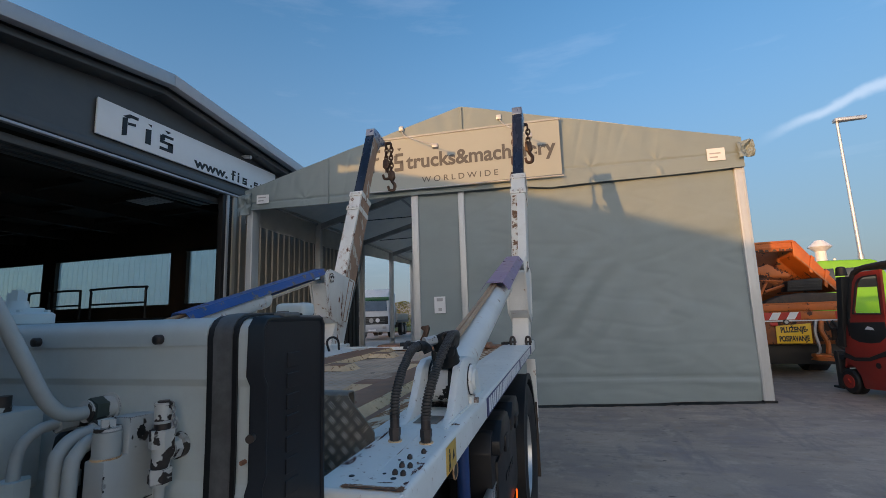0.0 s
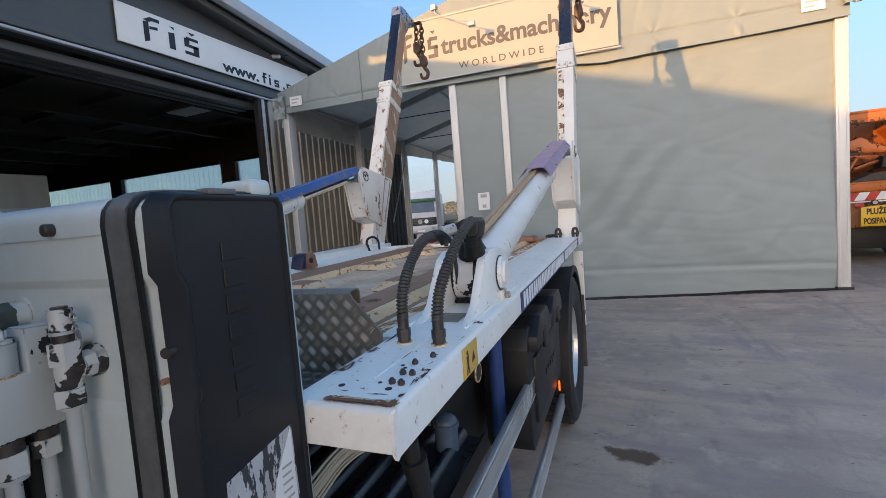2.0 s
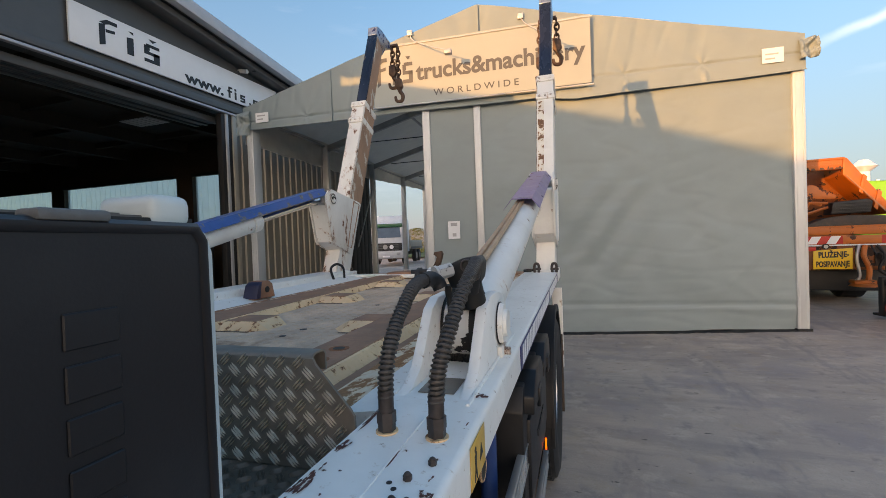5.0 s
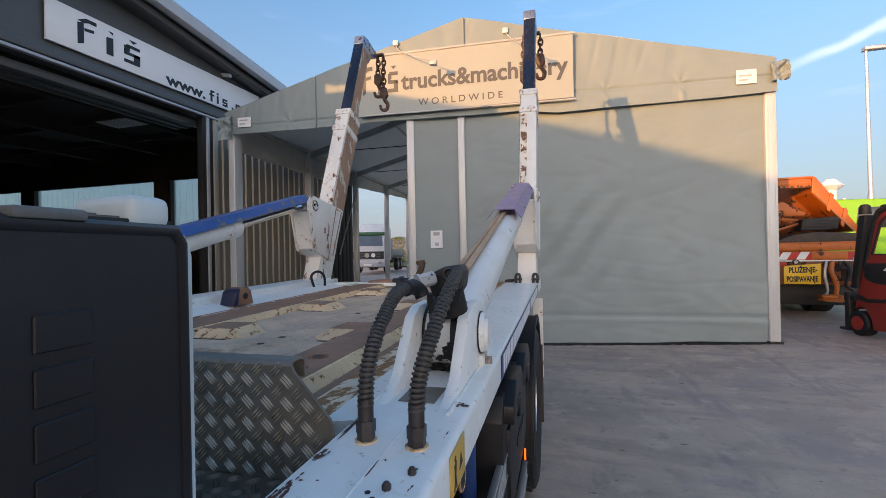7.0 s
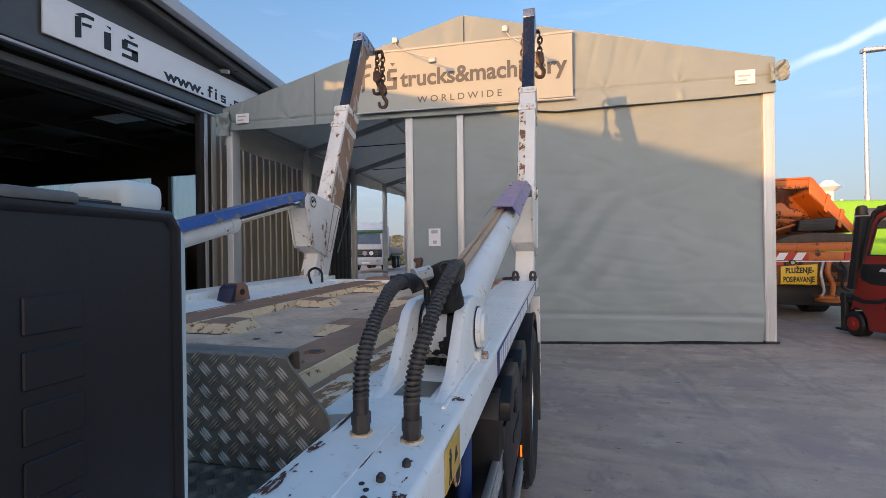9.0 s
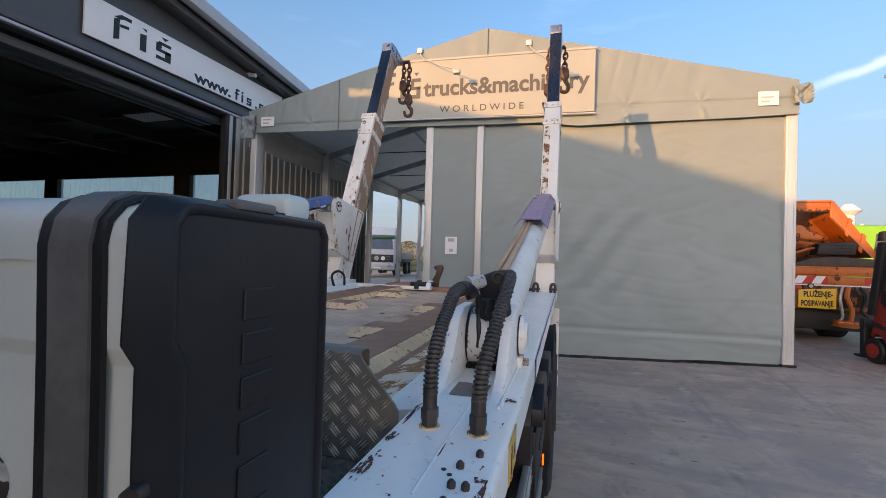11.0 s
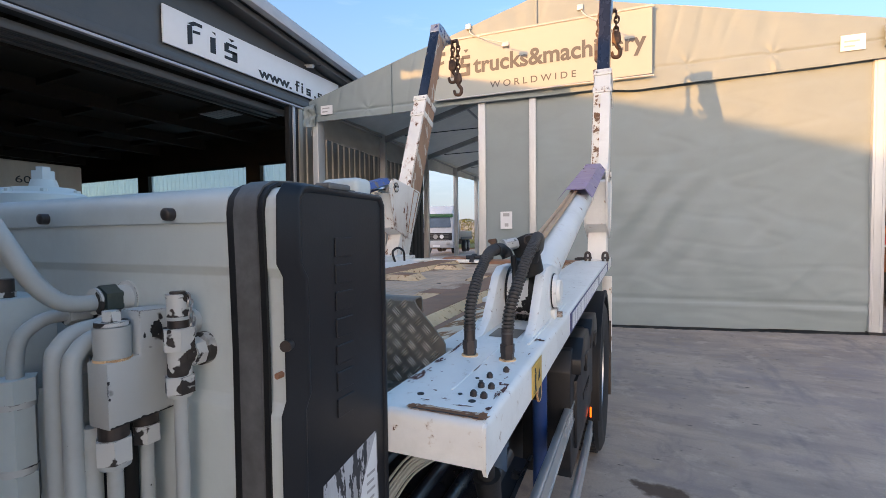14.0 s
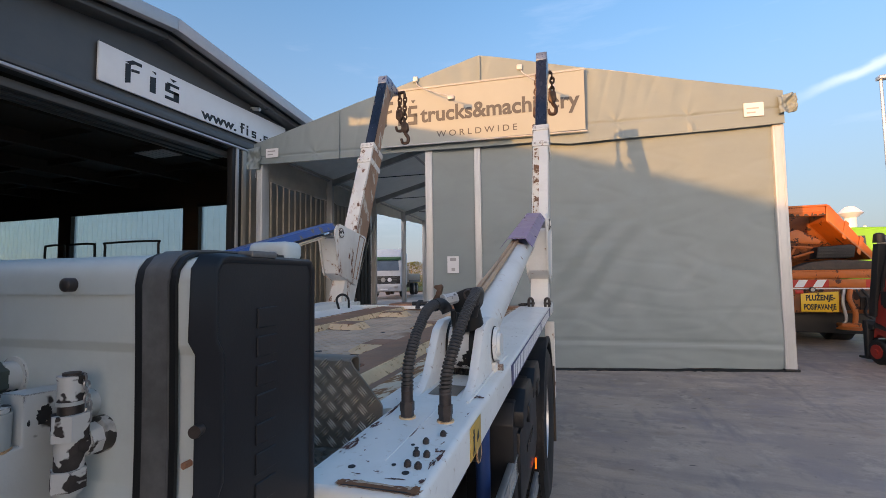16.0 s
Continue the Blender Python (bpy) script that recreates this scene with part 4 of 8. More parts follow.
# posts in the front
for name, x0, x1, z1, yb in (("leg", -0.10, 0.064, 4.25, 0.16), ("door_post", -6.01, -5.87, 4.25, 0.14), ("door_post", -5.05, -4.93, 4.25, 0.12), ("leg", -9.74, -9.60, 4.3, 0.2)):
    bm = B()
    zb = 0.02 if x0 > -1 else GL
    box(bm, (x0, TY - 0.05, zb), (x1, TY + yb, z1), 0.008)
    for xx in (x0 + 0.035, x1 - 0.035):
        box(bm, (xx - 0.006, TY - 0.056, zb + 0.01), (xx + 0.006, TY - 0.048, z1 - 0.02))
    part(name, bm, M_TENTPOST, tent, "pale aluminium tent post")
bm = B()
box(bm, (-0.115, TY - 0.085, -0.01), (0.085, TY + 0.2, 0.030), 0.004)
part("base_plate", bm, M_DARK, tent)
# roof, side walls and back
for x0, z0, x1, z1 in ((TL, ZL, TPX, TPZ), (TR, ZR_, TPX, TPZ)):
    bm = B()
    d = Vector((x1 - x0, 0, z1 - z0))
    sheet(bm, (x0, TY - 0.02, z0), d, (0, TBACK - TY, 0), 20, 40, lambda s, t: 0.03 * nz(s * 3, t * 20, x0) - 0.03 * abs(math.sin(t * math.pi * 5)), 0.015)
    part("roof_canvas", bm, M_CANVAS_IN, tent, "pale canvas roof on rafters", 80)
bm = B()
sheet(bm, (TR - 0.02, TY + 0.1, 0.05), (0, TBACK - TY - 0.1, 0), (0, 0, 4.35), 60, 20, lambda s, t: 0.03 * nz(s * 20, t * 5, 2), 0.012)
part("side_wall", bm, M_CANVAS, tent, "grey canvas side wall", 80)
bm = B()
sheet(bm, (TL + 0.02, TBACK, ZL + 0.03), (0, TY - TBACK, 0), (0, 0, -0.74), 120, 12, lambda s, t: 0.05 * nz(s * 40, t * 3, 5) + 0.03 * math.sin(s * 70 + t * 3) * t, 0.012)
for v in bm.verts:
    v.co.z += 0.045 * max(0.0, v.co.y - 4.0) * (ZL + 0.03 - v.co.z) / 0.74
part("side_valance", bm, M_CANVAS_IN, tent, "cream canvas strip hanging along the eave", 80)
for k, y in enumerate((3.15, 6.40, 9.70, 12.9, TBACK)):
    for x0, x1 in ((-9.77, -9.60), (-0.12, 0.04)):
        bm = B()
        box(bm, (x0, y - 0.07, GL), (x1, y + 0.07, 4.3), 0.008)
        part("side_post", bm, M_TENTPOST, tent)
for y in (TY + 0.1, 3.15, 6.40, 9.70, 12.9, TBACK):
    for x0, z0, x1, z1 in ((TL + 0.1, ZL - 0.16, TPX, TPZ - 0.14), (TR - 0.1, ZR_ - 0.16, TPX, TPZ - 0.14)):
        bm = B()
        prism(bm, [(x0, z0 - 0.16), (x0, z0), (x1, z1), (x1, z1 - 0.16)], "y", y - 0.05, y + 0.05)
        part("rafter", bm, M_STEEL, tent)
    bm = B()
    rod(bm, (TL + 0.8, y, ZL - 0.15), (TR - 0.8, y, ZL - 0.05), 0.012, seg=6)
    part("tie_rod", bm, M_DARK, tent)
for fx in (0.0, 0.5, 1.0):
    for sx, sz in ((TL + 0.1, ZL - 0.15), (TR - 0.1, ZR_ - 0.15)):
        x, z = sx + (TPX - sx) * fx, sz + (TPZ - 0.15 - sz) * fx
        bm = B()
        rod(bm, (x, TY + 0.1, z), (x, TBACK, z), 0.035, seg=8)
        part("purlin", bm, M_STEEL, tent)
# one diagonal brace by the dark end panel
bm = B()
rod(bm, (-9.62, 6.4, 3.75), (-9.62, 4.9, 1.5), 0.022, seg=8)
part("diagonal_brace", bm, M_STEEL, tent)
# banner
bm = B()
BX0, BX1, BZ0L, BZ1L = -6.88, -3.03, 4.10, 5.20
sheet(bm, (BX0, TY - 0.17, BZ0L), (BX1 - BX0, 0, 0.03), (0, 0, 1.12), 40, 14, lambda s, t: 0.003 * nz(s * 6, t * 3, 8), 0.008)
banner = thing("tent_banner", TENT, "grey banner printed with dark lettering across the tent gable", "banner")
part("banner_sheet", bm, M_BANNER, banner, "", 80)
for z, dz in ((4.095, 0.005), (5.185, 0.03)):
    bm = B()
    rod(bm, (BX0 - 0.03, TY - 0.175, z), (BX1 + 0.03, TY - 0.175, z + dz), 0.015, seg=8)
    part("banner_rail", bm, M_TENTPOST, banner)
FRONT = Matrix.Rotation(radians(90), 4, "X")
TILT_B = Matrix.Rotation(radians(-0.4), 4, "Y")
lettering("main_line", "trucks&machinery", 0.41, Matrix.Translation((-6.05, TY - 0.1755, 4.53)) @ TILT_B @ FRONT, M_INK, banner, 0.0008, width=2.95, bold=0.011)
lettering("second_line", "WORLDWIDE", 0.165, Matrix.Translation((-5.74, TY - 0.1755, 4.215)) @ TILT_B @ FRONT, M_INK, banner, 0.0008, 1.55, width=1.52, bold=0.001, letters=True)
flat_shapes("mark", logo_polys(-6.80, 4.47, 0.68, 0.57), "y", TY - 0.1765, 0.002, M_INK, banner, "dark angular mark")
# spot lamps over the banner
for x, hx in ((-6.17, -5.36), (-4.16, -3.60)):
    lamp = thing("banner_spotlight", TENT @ pose(x, TY - 0.1, 5.42), "small spotlight on a bent arm over the banner", "lamp", "spotlights over the banner")
    bm = B()
    tube(bm, [(0, 0.02, -0.02), (0.10, -0.12, -0.20), ((hx - x) * 0.6, -0.36, -0.46), (hx - x, -0.46, -0.60)], 0.010, 6, 4)
    part("arm", bm, M_TENTPOST, lamp)
    bm = B()
    box(bm, (hx - x - 0.06, -0.53, -0.68), (hx - x + 0.06, -0.43, -0.60), 0.012)
    part("head", bm, M_TRIM, lamp)
    bm = B()
    box(bm, (-0.05, -0.03, -0.05), (0.05, 0.05, 0.05), 0.012)
    part("bracket", bm, M_TENTPOST, lamp)
# small labels and a notice
for x0, x1, z0, z1 in ((-0.526, -0.236, 4.13, 4.355), (-9.47, -9.18, 4.10, 4.29)):
    lab = thing("tent_label", TENT, "small white sewn label with grey print on the tent valance", "label", "tent labels")
    bm = B()
    box(bm, (x0, TY - 0.115, z0), (x1, TY - 0.108, z1))
    part("label_sheet", bm, M_PAPER, lab)
    for k in range(2):
        bm = B()
        box(bm, (x0 + 0.04, TY - 0.117, z0 + 0.05 + 0.07 * k), (x1 - 0.12 + 0.05 * k, TY - 0.1155, z0 + 0.075 + 0.07 * k))
        part("print", bm, M_GREYPRINT, lab)
nt = thing("paper_notice", TENT, "white paper notice with grey print on the canvas panel", "notice")
bm = B()
box(bm, (-5.59, TY - 0.05, 1.62), (-5.37, TY - 0.044, 1.94))
part("sheet", bm, M_PAPER, nt)
bm = B()
box(bm, (-5.54, TY - 0.053, 1.85), (-5.42, TY - 0.051, 1.91))
part("print", bm, M_GREYPRINT, nt)
bm = B()
box(bm, (-5.51, TY - 0.053, 1.66), (-5.44, TY - 0.051, 1.72))
part("print", bm, M_GREYPRINT, nt)
# loose cover flaps at the eaves
for x, z, w, h, sd in ((TR - 0.10, 4.13, 0.26, 0.30, 3.0), (TL - 0.10, 3.86, 0.30, 0.46, 7.0)):
    bm = B()
    sheet(bm, (x, TY - 0.13, z), (w, 0, 0.03), (0, 0, h), 16, 22,
          lambda s, t: 0.07 * nz(s * 2.3, t * 3.1, sd) + 0.035 * nz(s * 6.0, t * 5.0, sd + 2) + 0.05 * math.sin(s * 6.0 + t * 2.0) * (1 - t), 0.012)
    part("corner_flap", bm, M_CANVAS, tent, "bunched canvas corner", 80)
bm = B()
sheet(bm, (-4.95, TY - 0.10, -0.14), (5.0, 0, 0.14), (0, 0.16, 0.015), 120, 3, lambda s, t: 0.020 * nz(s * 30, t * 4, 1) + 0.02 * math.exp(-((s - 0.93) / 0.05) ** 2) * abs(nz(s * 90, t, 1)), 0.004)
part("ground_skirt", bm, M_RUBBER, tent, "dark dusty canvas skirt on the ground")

# ---- skip loader truck ----
TRUCK = pose(-0.107, 1.191, 0, 0, 0, 1.84)
truck = thing("skip_loader_truck", TRUCK, "worn white skip loader truck with rusty deck and raised arms", "truck")
RISE = 0.0115


def zr(y):
    """Top of the frame rails, which climb a little to the rear."""
    return 1.257 + 0.008 * y


def rise(bm):
    for v in bm.verts:
        v.co.z += RISE * v.co.y
    return bm


def rail_rise(bm):
    """For what is drawn on a level rail with its top at 1.243."""
    for v in bm.verts:
        v.co.x += 0.008 * (1 - v.co.y / 3.8)
        v.co.z += 0.014 + 0.008 * v.co.y
    return bm


YE = 3.78
# right rail: folded channel with an open lower side, rounded edges
bm = B()
prism(bm, [(-0.212, 1.239), (-0.208, 1.243), (-0.014, 1.243), (-0.0075, 1.2412), (-0.0025, 1.2370), (0.0, 1.2305), (0.0, 1.162), (-0.010, 1.162), (-0.010, 1.227), (-0.202, 1.227), (-0.202, 1.162), (-0.212, 1.162)], "y", -0.056, YE)
prism(bm, [(-0.056, 1.243), (-0.063, 1.2412), (-0.068, 1.2370), (-0.070, 1.2305), (-0.070, 1.172), (-0.060, 1.172), (-0.060, 1.228), (-0.050, 1.232)], "x", -0.330, -0.006)
prism(bm, [(-0.069, 1.170), (-0.0695, 1.226), (-0.066, 1.236), (-0.056, 1.2405), (-0.054, 1.162), (-0.062, 1.158)], "x", -0.0065, 0.0)
rail = part("frame_rail", rail_rise(bm), M_RAIL, truck, "chipped white folded frame rail")


def ragged(bm, cx, cy, rx, ry, z, seed, power=0.5, rough=0.5, n=64):
    """A flat patch with a torn outline."""
    ring = []
    for k in range(n):
        a = 2 * math.pi * k / n
        ca, sa = math.cos(a), math.sin(a)
        r = 1 + rough * nz(ca * 7.0, sa * 7.0, seed) + rough * 0.6 * nz(ca * 19.0, sa * 19.0, seed + 3)
        ring.append(bm.verts.new((cx + rx * math.copysign(abs(ca) ** power, ca) * (0.93 + 0.07 * r), cy + ry * math.copysign(abs(sa) ** power, sa) * r, z)))
    bm.faces.new(ring)
    bmesh.ops.recalc_face_normals(bm, faces=bm.faces[:])


# rusted slot along the front bend
bm = B()
ragged(bm, -0.066, -0.0455, 0.071, 0.0125, 1.2578, 5.1, 0.45, 0.65)
part("rust_stain", bm, M_RUSTSTAIN, rail, "pale rust stain round the slot", 0)
bm = B()
ragged(bm, -0.066, -0.0485, 0.067, 0.0076, 1.2583, 2.2, 0.4, 0.85)
ragged(bm, -0.006, -0.040, 0.007, 0.0120, 1.2582, 7.7, 0.8, 0.7, 32)
ragged(bm, -0.128, -0.044, 0.006, 0.0090, 1.2582, 9.1, 0.8, 0.7, 32)
part("rust_patch", bm, M_RUSTEDGE, rail, "rusted edge of the front slot", 0)
# flat black patch laid on the bend for the slot's dark inside
bm = B()
ragged(bm, -0.066, -0.0535, 0.058, 0.0016, 1.2588, 4.4, 0.4, 0.6)
part("front_slot", bm, M_GREASE_SHADE, rail, "flat black patch for the slot's shaded inside", 0)
# bolts and holes in the rail's front
for x, y in ((-0.029, 0.187), (-0.050, 0.141), (-0.049, 0.083), (-0.029, 0.083), (-0.048, 0.037), (-0.028, 0.034)):
    bm = B()
    z = zr(y)
    rod(bm, (x, y, z - 0.002), (x, y, z + 0.007), 0.0066, seg=6)
    ball(bm, (x, y, z + 0.007), 0.0052, 10, (1, 1, 0.9))
    part("bolt", bm, M_DARKNUT, rail)
for x, y in ((-0.042, 0.0115), (-0.140, 0.0115), (-0.073, 0.036), (-0.072, 0.128), (-0.060, 0.115)):
    bm = B()
    rod(bm, (x, y, zr(y) - 0.001), (x, y, zr(y) + 0.0012), 0.0065 if y < 0.03 else 0.004, seg=12)
    part("bolt_hole", bm, M_DARK, rail)
# larger flakes of bare, rusty steel on the rail's top
for x, y, rx, ry, sd in ((-0.008, 0.068, 0.005, 0.026, 1.0), (-0.016, 0.110, 0.007, 0.006, 2.0), (-0.188, 0.098, 0.008, 0.030, 3.0), (-0.019, 0.475, 0.012, 0.012, 4.0), (-0.094, 0.188, 0.0018, 0.034, 5.0),
                         (-0.122, 0.038, 0.004, 0.003, 6.0), (-0.155, 0.14, 0.003, 0.004, 7.0), (-0.092, 0.005, 0.007, 0.003, 8.0), (-0.120, -0.010, 0.012, 0.003, 9.0), (-0.050, -0.014, 0.020, 0.0025, 10.0), (-0.004, -0.012, 0.005, 0.009, 11.0),
                         (-0.190, 0.205, 0.006, 0.020, 12.0), (-0.150, 0.080, 0.003, 0.003, 13.0), (-0.020, 0.150, 0.003, 0.008, 14.0), (-0.194, 0.33, 0.004, 0.05, 15.0), (-0.012, 0.33, 0.003, 0.012, 16.0)):
    bm = B()
    rng = random.Random(int(sd))
    for q in range(4 if min(rx, ry) < 0.004 else 26):
        cx, cy = x + rng.gauss(0, 0.55) * rx, y + rng.gauss(0, 0.55) * ry
        size = rng.uniform(0.2, 0.6) * (1.1 if q < 3 else 0.5)
        ring = []
        for k in range(12):
            a = 2 * math.pi * k / 12
            r = size * (1 + 0.9 * nz(math.cos(a) * 2.6, math.sin(a) * 2.6, sd + q))
            ring.append(bm.verts.new((min(-0.002, cx + rx * r * math.cos(a)), cy + ry * r * math.sin(a), zr(cy) + 0.0005 + 0.00005 * q)))
        bm.faces.new(ring)
    bmesh.ops.recalc_face_normals(bm, faces=bm.faces[:])
    part("paint_flake", bm, M_FLAKE, rail, "", 0)
# stiffener bead running along the rail
bm = B()
tube(bm, [(-0.103, 0.05, 1.2425), (-0.103, 0.30, 1.2425), (-0.101, 0.45, 1.2425)], 0.0022, 6, 3)
part("weld_line", rail_rise(bm), M_RAIL, rail)
# blue lettered strip, sticker and marks on the rail's side
bm = B()
box(bm, (0.0005, 0.92, 1.164), (0.0025, 3.62, 1.236))
strip = part("lettered_strip", rail_rise(bm), M_BLUEVINYL, truck, "navy strip with white lettering")
# a company line, kept as plain blocks
u = 0.965
for wd in (0.085, 0.085, 0.085, 0.085, 0.075, 0.075, 0.075, 0.085, 0.075, 0.09, 0.075, 0.075, 0.085, 0.0, 0.085, 0.09, 0.09, 0.075, 0.09, 0.05, 0.09, 0.075, 0.085):
    if wd:
        bm = B()
        box(bm, (0.0027, u, 1.171), (0.0036, u + wd * 0.42, 1.230))
        box(bm, (0.0027, u + wd * 0.60, 1.171), (0.0036, u + wd * 1.02, 1.230))
        part("block", rail_rise(bm), M_SIGNWHITE, strip, "", 0)
    u += max(wd, 0.06) * 1.28
bm = B()
box(bm, (0.0005, 0.262, 1.163), (0.002, 0.372, 1.234), 0.0006)
st = part("warning_sticker", rail_rise(bm), M_STICKER, rail, "faded yellow warning sticker")
bm = B()
rod(bm, (0.002, 0.295, 1.218), (0.0027, 0.295, 1.218), 0.0055, seg=10)
prism(bm, [(0.288, 1.21), (0.304, 1.212), (0.300, 1.19), (0.306, 1.168), (0.300, 1.168), (0.296, 1.185), (0.290, 1.168), (0.284, 1.168), (0.291, 1.19)], "x", 0.002, 0.0027)
prism(bm, [(0.325, 1.185), (0.350, 1.19), (0.338, 1.212)], "x", 0.002, 0.0027)
part("pictogram", rail_rise(bm), M_SIGNBLACK, st)
# left rail
bm = B()
prism(bm, [(-2.34, 1.275), (-2.12, 1.275), (-2.115, 1.268), (-2.115, 1.15), (-2.34, 1.15)], "y", 0.0, YE, 0.004)
part("frame_rail", rise(bm), M_RAIL, truck, "chipped white frame rail")
bm = B()
prism(bm, [(2.11, 1.205), (2.31, 1.205), (2.285, 1.30), (2.25, 1.325), (2.18, 1.325), (2.14, 1.30)], "x", -2.03, -1.925, 0.006)
brk = part("lashing_bracket", rise(bm), M_RUST, truck, "rusty brown and blue lashing bracket")
bm = B()
prism(bm, [(2.106, 1.21), (2.15, 1.21), (2.17, 1.322), (2.136, 1.30)], "x", -2.034, -1.921, 0.003)
part("blue_side", rise(bm), M_NAVY, brk)
bm = B()
rod(bm, (-1.922, 2.22, 1.265 + RISE * 2.2), (-1.918, 2.22, 1.265 + RISE * 2.2), 0.022, seg=14)
part("pin_hole", bm, M_DARK, brk)

# deck
bm = B()
box(bm, (-2.115, 0.30, 1.150), (-0.212, 3.85, 1.178))
deck = part("deck_plate", rise(bm), M_DECK, truck, "rust-streaked brown steel deck")
def runner(name, poly, material, label, y0=0.42, y1=3.80):
    """A long profile on the deck: (x, z) drawn out to the rear."""
    bm = B()
    prism(bm, poly, "y", y0, y1)
    return part(name, rise(bm), material, truck, label, 25)


runner("deck_flange", [(-2.115, 1.178), (-2.115, 1.222), (-2.02, 1.216), (-1.93, 1.190), (-1.93, 1.178)], M_RAIL, "white flange of the deck")
runner("deck_strip", [(-1.93, 1.178), (-1.93, 1.192), (-1.75, 1.192), (-1.75, 1.178)], M_RUST, "brown rusty strip")
runner("deck_strip", [(-1.895, 1.192), (-1.895, 1.1945), (-1.795, 1.1945), (-1.795, 1.192)], M_SCRAPE, "scraped white strip", 0.9, 3.3)
for xs, zs in (((-1.75, -1.515, -1.480), 1), ((-0.71, -0.530, -0.485), -1)):
    top, foot, toe = xs
    rn = runner("deck_runner", [(top, 1.178), (top, 1.214), (top + 0.004, 1.218), (foot - 0.004, 1.218), (foot, 1.214), (foot, 1.178)], M_RUST, "flat rusty brown runner")
    bm = B()
    prism(bm, [(foot, 1.178), (foot, 1.215), (foot + 0.012, 1.214), (toe, 1.180), (toe, 1.178)], "y", 0.42, 3.80)
    part("runner_edge", rise(bm), M_CREAM, rn, "cream chipped edge", 25)
runner("gutter_floor", [(-0.485, 1.178), (-0.485, 1.182), (-0.45, 1.182), (-0.45, 1.178)], M_RUST, "brown gutter floor", 0.295)
runner("gutter_slope", [(-0.45, 1.178), (-0.45, 1.184), (-0.31, 1.215), (-0.31, 1.178)], M_SCRAPE, "scraped white slope with orange rust", 0.295)
runner("deck_flange", [(-0.31, 1.178), (-0.31, 1.219), (-0.212, 1.232), (-0.212, 1.178)], M_RAIL, "white flange of the deck")


def lozenges(bm, inside, u0, u1, v0, v1, put, pitch=0.041, step=0.0205, long=0.0155, wide=0.0019, high=0.0034):
    """Pairs of raised bars in rows; the rows lean left and right by turns."""
    for j in range(int((v1 - v0) / step) + 1):
        for i in range(int((u1 - u0) / pitch) + 1):
            u, v = u0 + (i + 0.5 * (j % 2)) * pitch, v0 + j * step
            if not inside(u, v):
                continue
            a = radians(45 if j % 2 else -45)
            ca, sa = math.cos(a), math.sin(a)
            for off in (-2.9 * wide, 0.0, 2.9 * wide):
                ou, ov = u - sa * off, v + ca * off
                base = [put(ou + ca * p * long - sa * q * wide, ov + sa * p * long + ca * q * wide, 0) for p, q in ((-1, 0), (0, -1), (1, 0), (0, 1))]
                top = [put(ou + ca * p * long * 0.6, ov + sa * p * long * 0.6, high) for p in (-1, 1)]
                b = [bm.verts.new(p) for p in base]
                t = [bm.verts.new(p) for p in top]
                for f in ((b[0], b[1], t[0]), (b[1], t[1], t[0]), (b[1], b[2], t[1]), (b[2], b[3], t[1]), (b[3], t[0], t[1]), (b[3], b[0], t[0])):
                    bm.faces.new(f)


def tongue(x0, x1, y0, slope):
    """A stop plate that reaches out from a runner: brown top, cream sloping front, scraped end."""
    s = 1 if x1 > x0 else -1
    a, b = min(x0, x1), max(x0, x1)
    bm = B()
    box(bm, (a, y0 + slope, 1.178), (b, y0 + slope + 0.17, 1.2175), 0.003)
    tg = part("stop_plate", rise(bm), M_RUST, truck, "brown rusty stop plate")
    bm = B()
    prism(bm, [(y0, 1.179), (y0 + slope - 0.001, 1.2165), (y0 + slope - 0.001, 1.179)], "x", a, b)
    part("sloping_front", rise(bm), M_CREAM, tg, "cream chipped sloping front", 0)
    end = x1
    far = x1 + s * 0.07
    bm = B()
    vs = [bm.verts.new(p) for p in ((end, y0, 1.179), (far, y0 + slope * 0.9, 1.179), (far, y0 + slope + 0.13, 1.179), (end, y0 + slope, 1.2172), (end, y0 + slope + 0.16, 1.2172))]
    for f in ((0, 1, 3), (1, 2, 4, 3)):
        bm.faces.new([vs[i] for i in f])
    bmesh.ops.recalc_face_normals(bm, faces=bm.faces[:])
    part("scraped_end", rise(bm), M_CREAM, tg, "scraped pale end", 0)
    bm = B()
    box(bm, (a - 0.006, y0 - 0.008, 1.1785), (b + 0.004, y0 + 0.001, 1.1815))
    part("rust_seam", rise(bm), M_GREASE, tg)


for y0 in (1.29, 2.15, 3.02):
    tongue(-1.48, -1.295, y0, 0.06)
for y0 in (1.33, 2.23, 3.10):
    tongue(-0.71, -0.84, y0, 0.09)
for y0 in (1.42, 2.35):
    bm = B()
    prism(bm, [(-0.485, y0), (-0.40, y0 + 0.02), (-0.33, y0 + 0.13), (-0.485, y0 + 0.16)], "z", 1.184, 1.205, 0.003)
    part("gutter_patch", rise(bm), M_RAIL, truck, "scraped white gutter plate")
for x, y, r, mt in ((-0.605, 0.79, 0.026, M_RUSTEDGE), (-0.612, 0.93, 0.026, M_RUSTEDGE), (-1.06, 1.38, 0.013, M_DARK), (-1.07, 1.24, 0.011, M_DARK), (-1.02, 2.1, 0.012, M_DARK)):
    z = 1.2182 if mt is M_RUSTEDGE else 1.1782
    bm = B()
    rod(bm, (x, y, z - 0.002), (x, y, z + 0.0012), r * 1.35, seg=18)
    hl = part("drain_hole", rise(bm), mt, deck)
    # black disc paints the shaded inside of the hole
    bm = B()
    rod(bm, (x, y, z), (x, y, z + 0.0018), r * 0.8, seg=14)
    part("hole_bottom", rise(bm), M_GREASE_SHADE, hl)
bm = B()
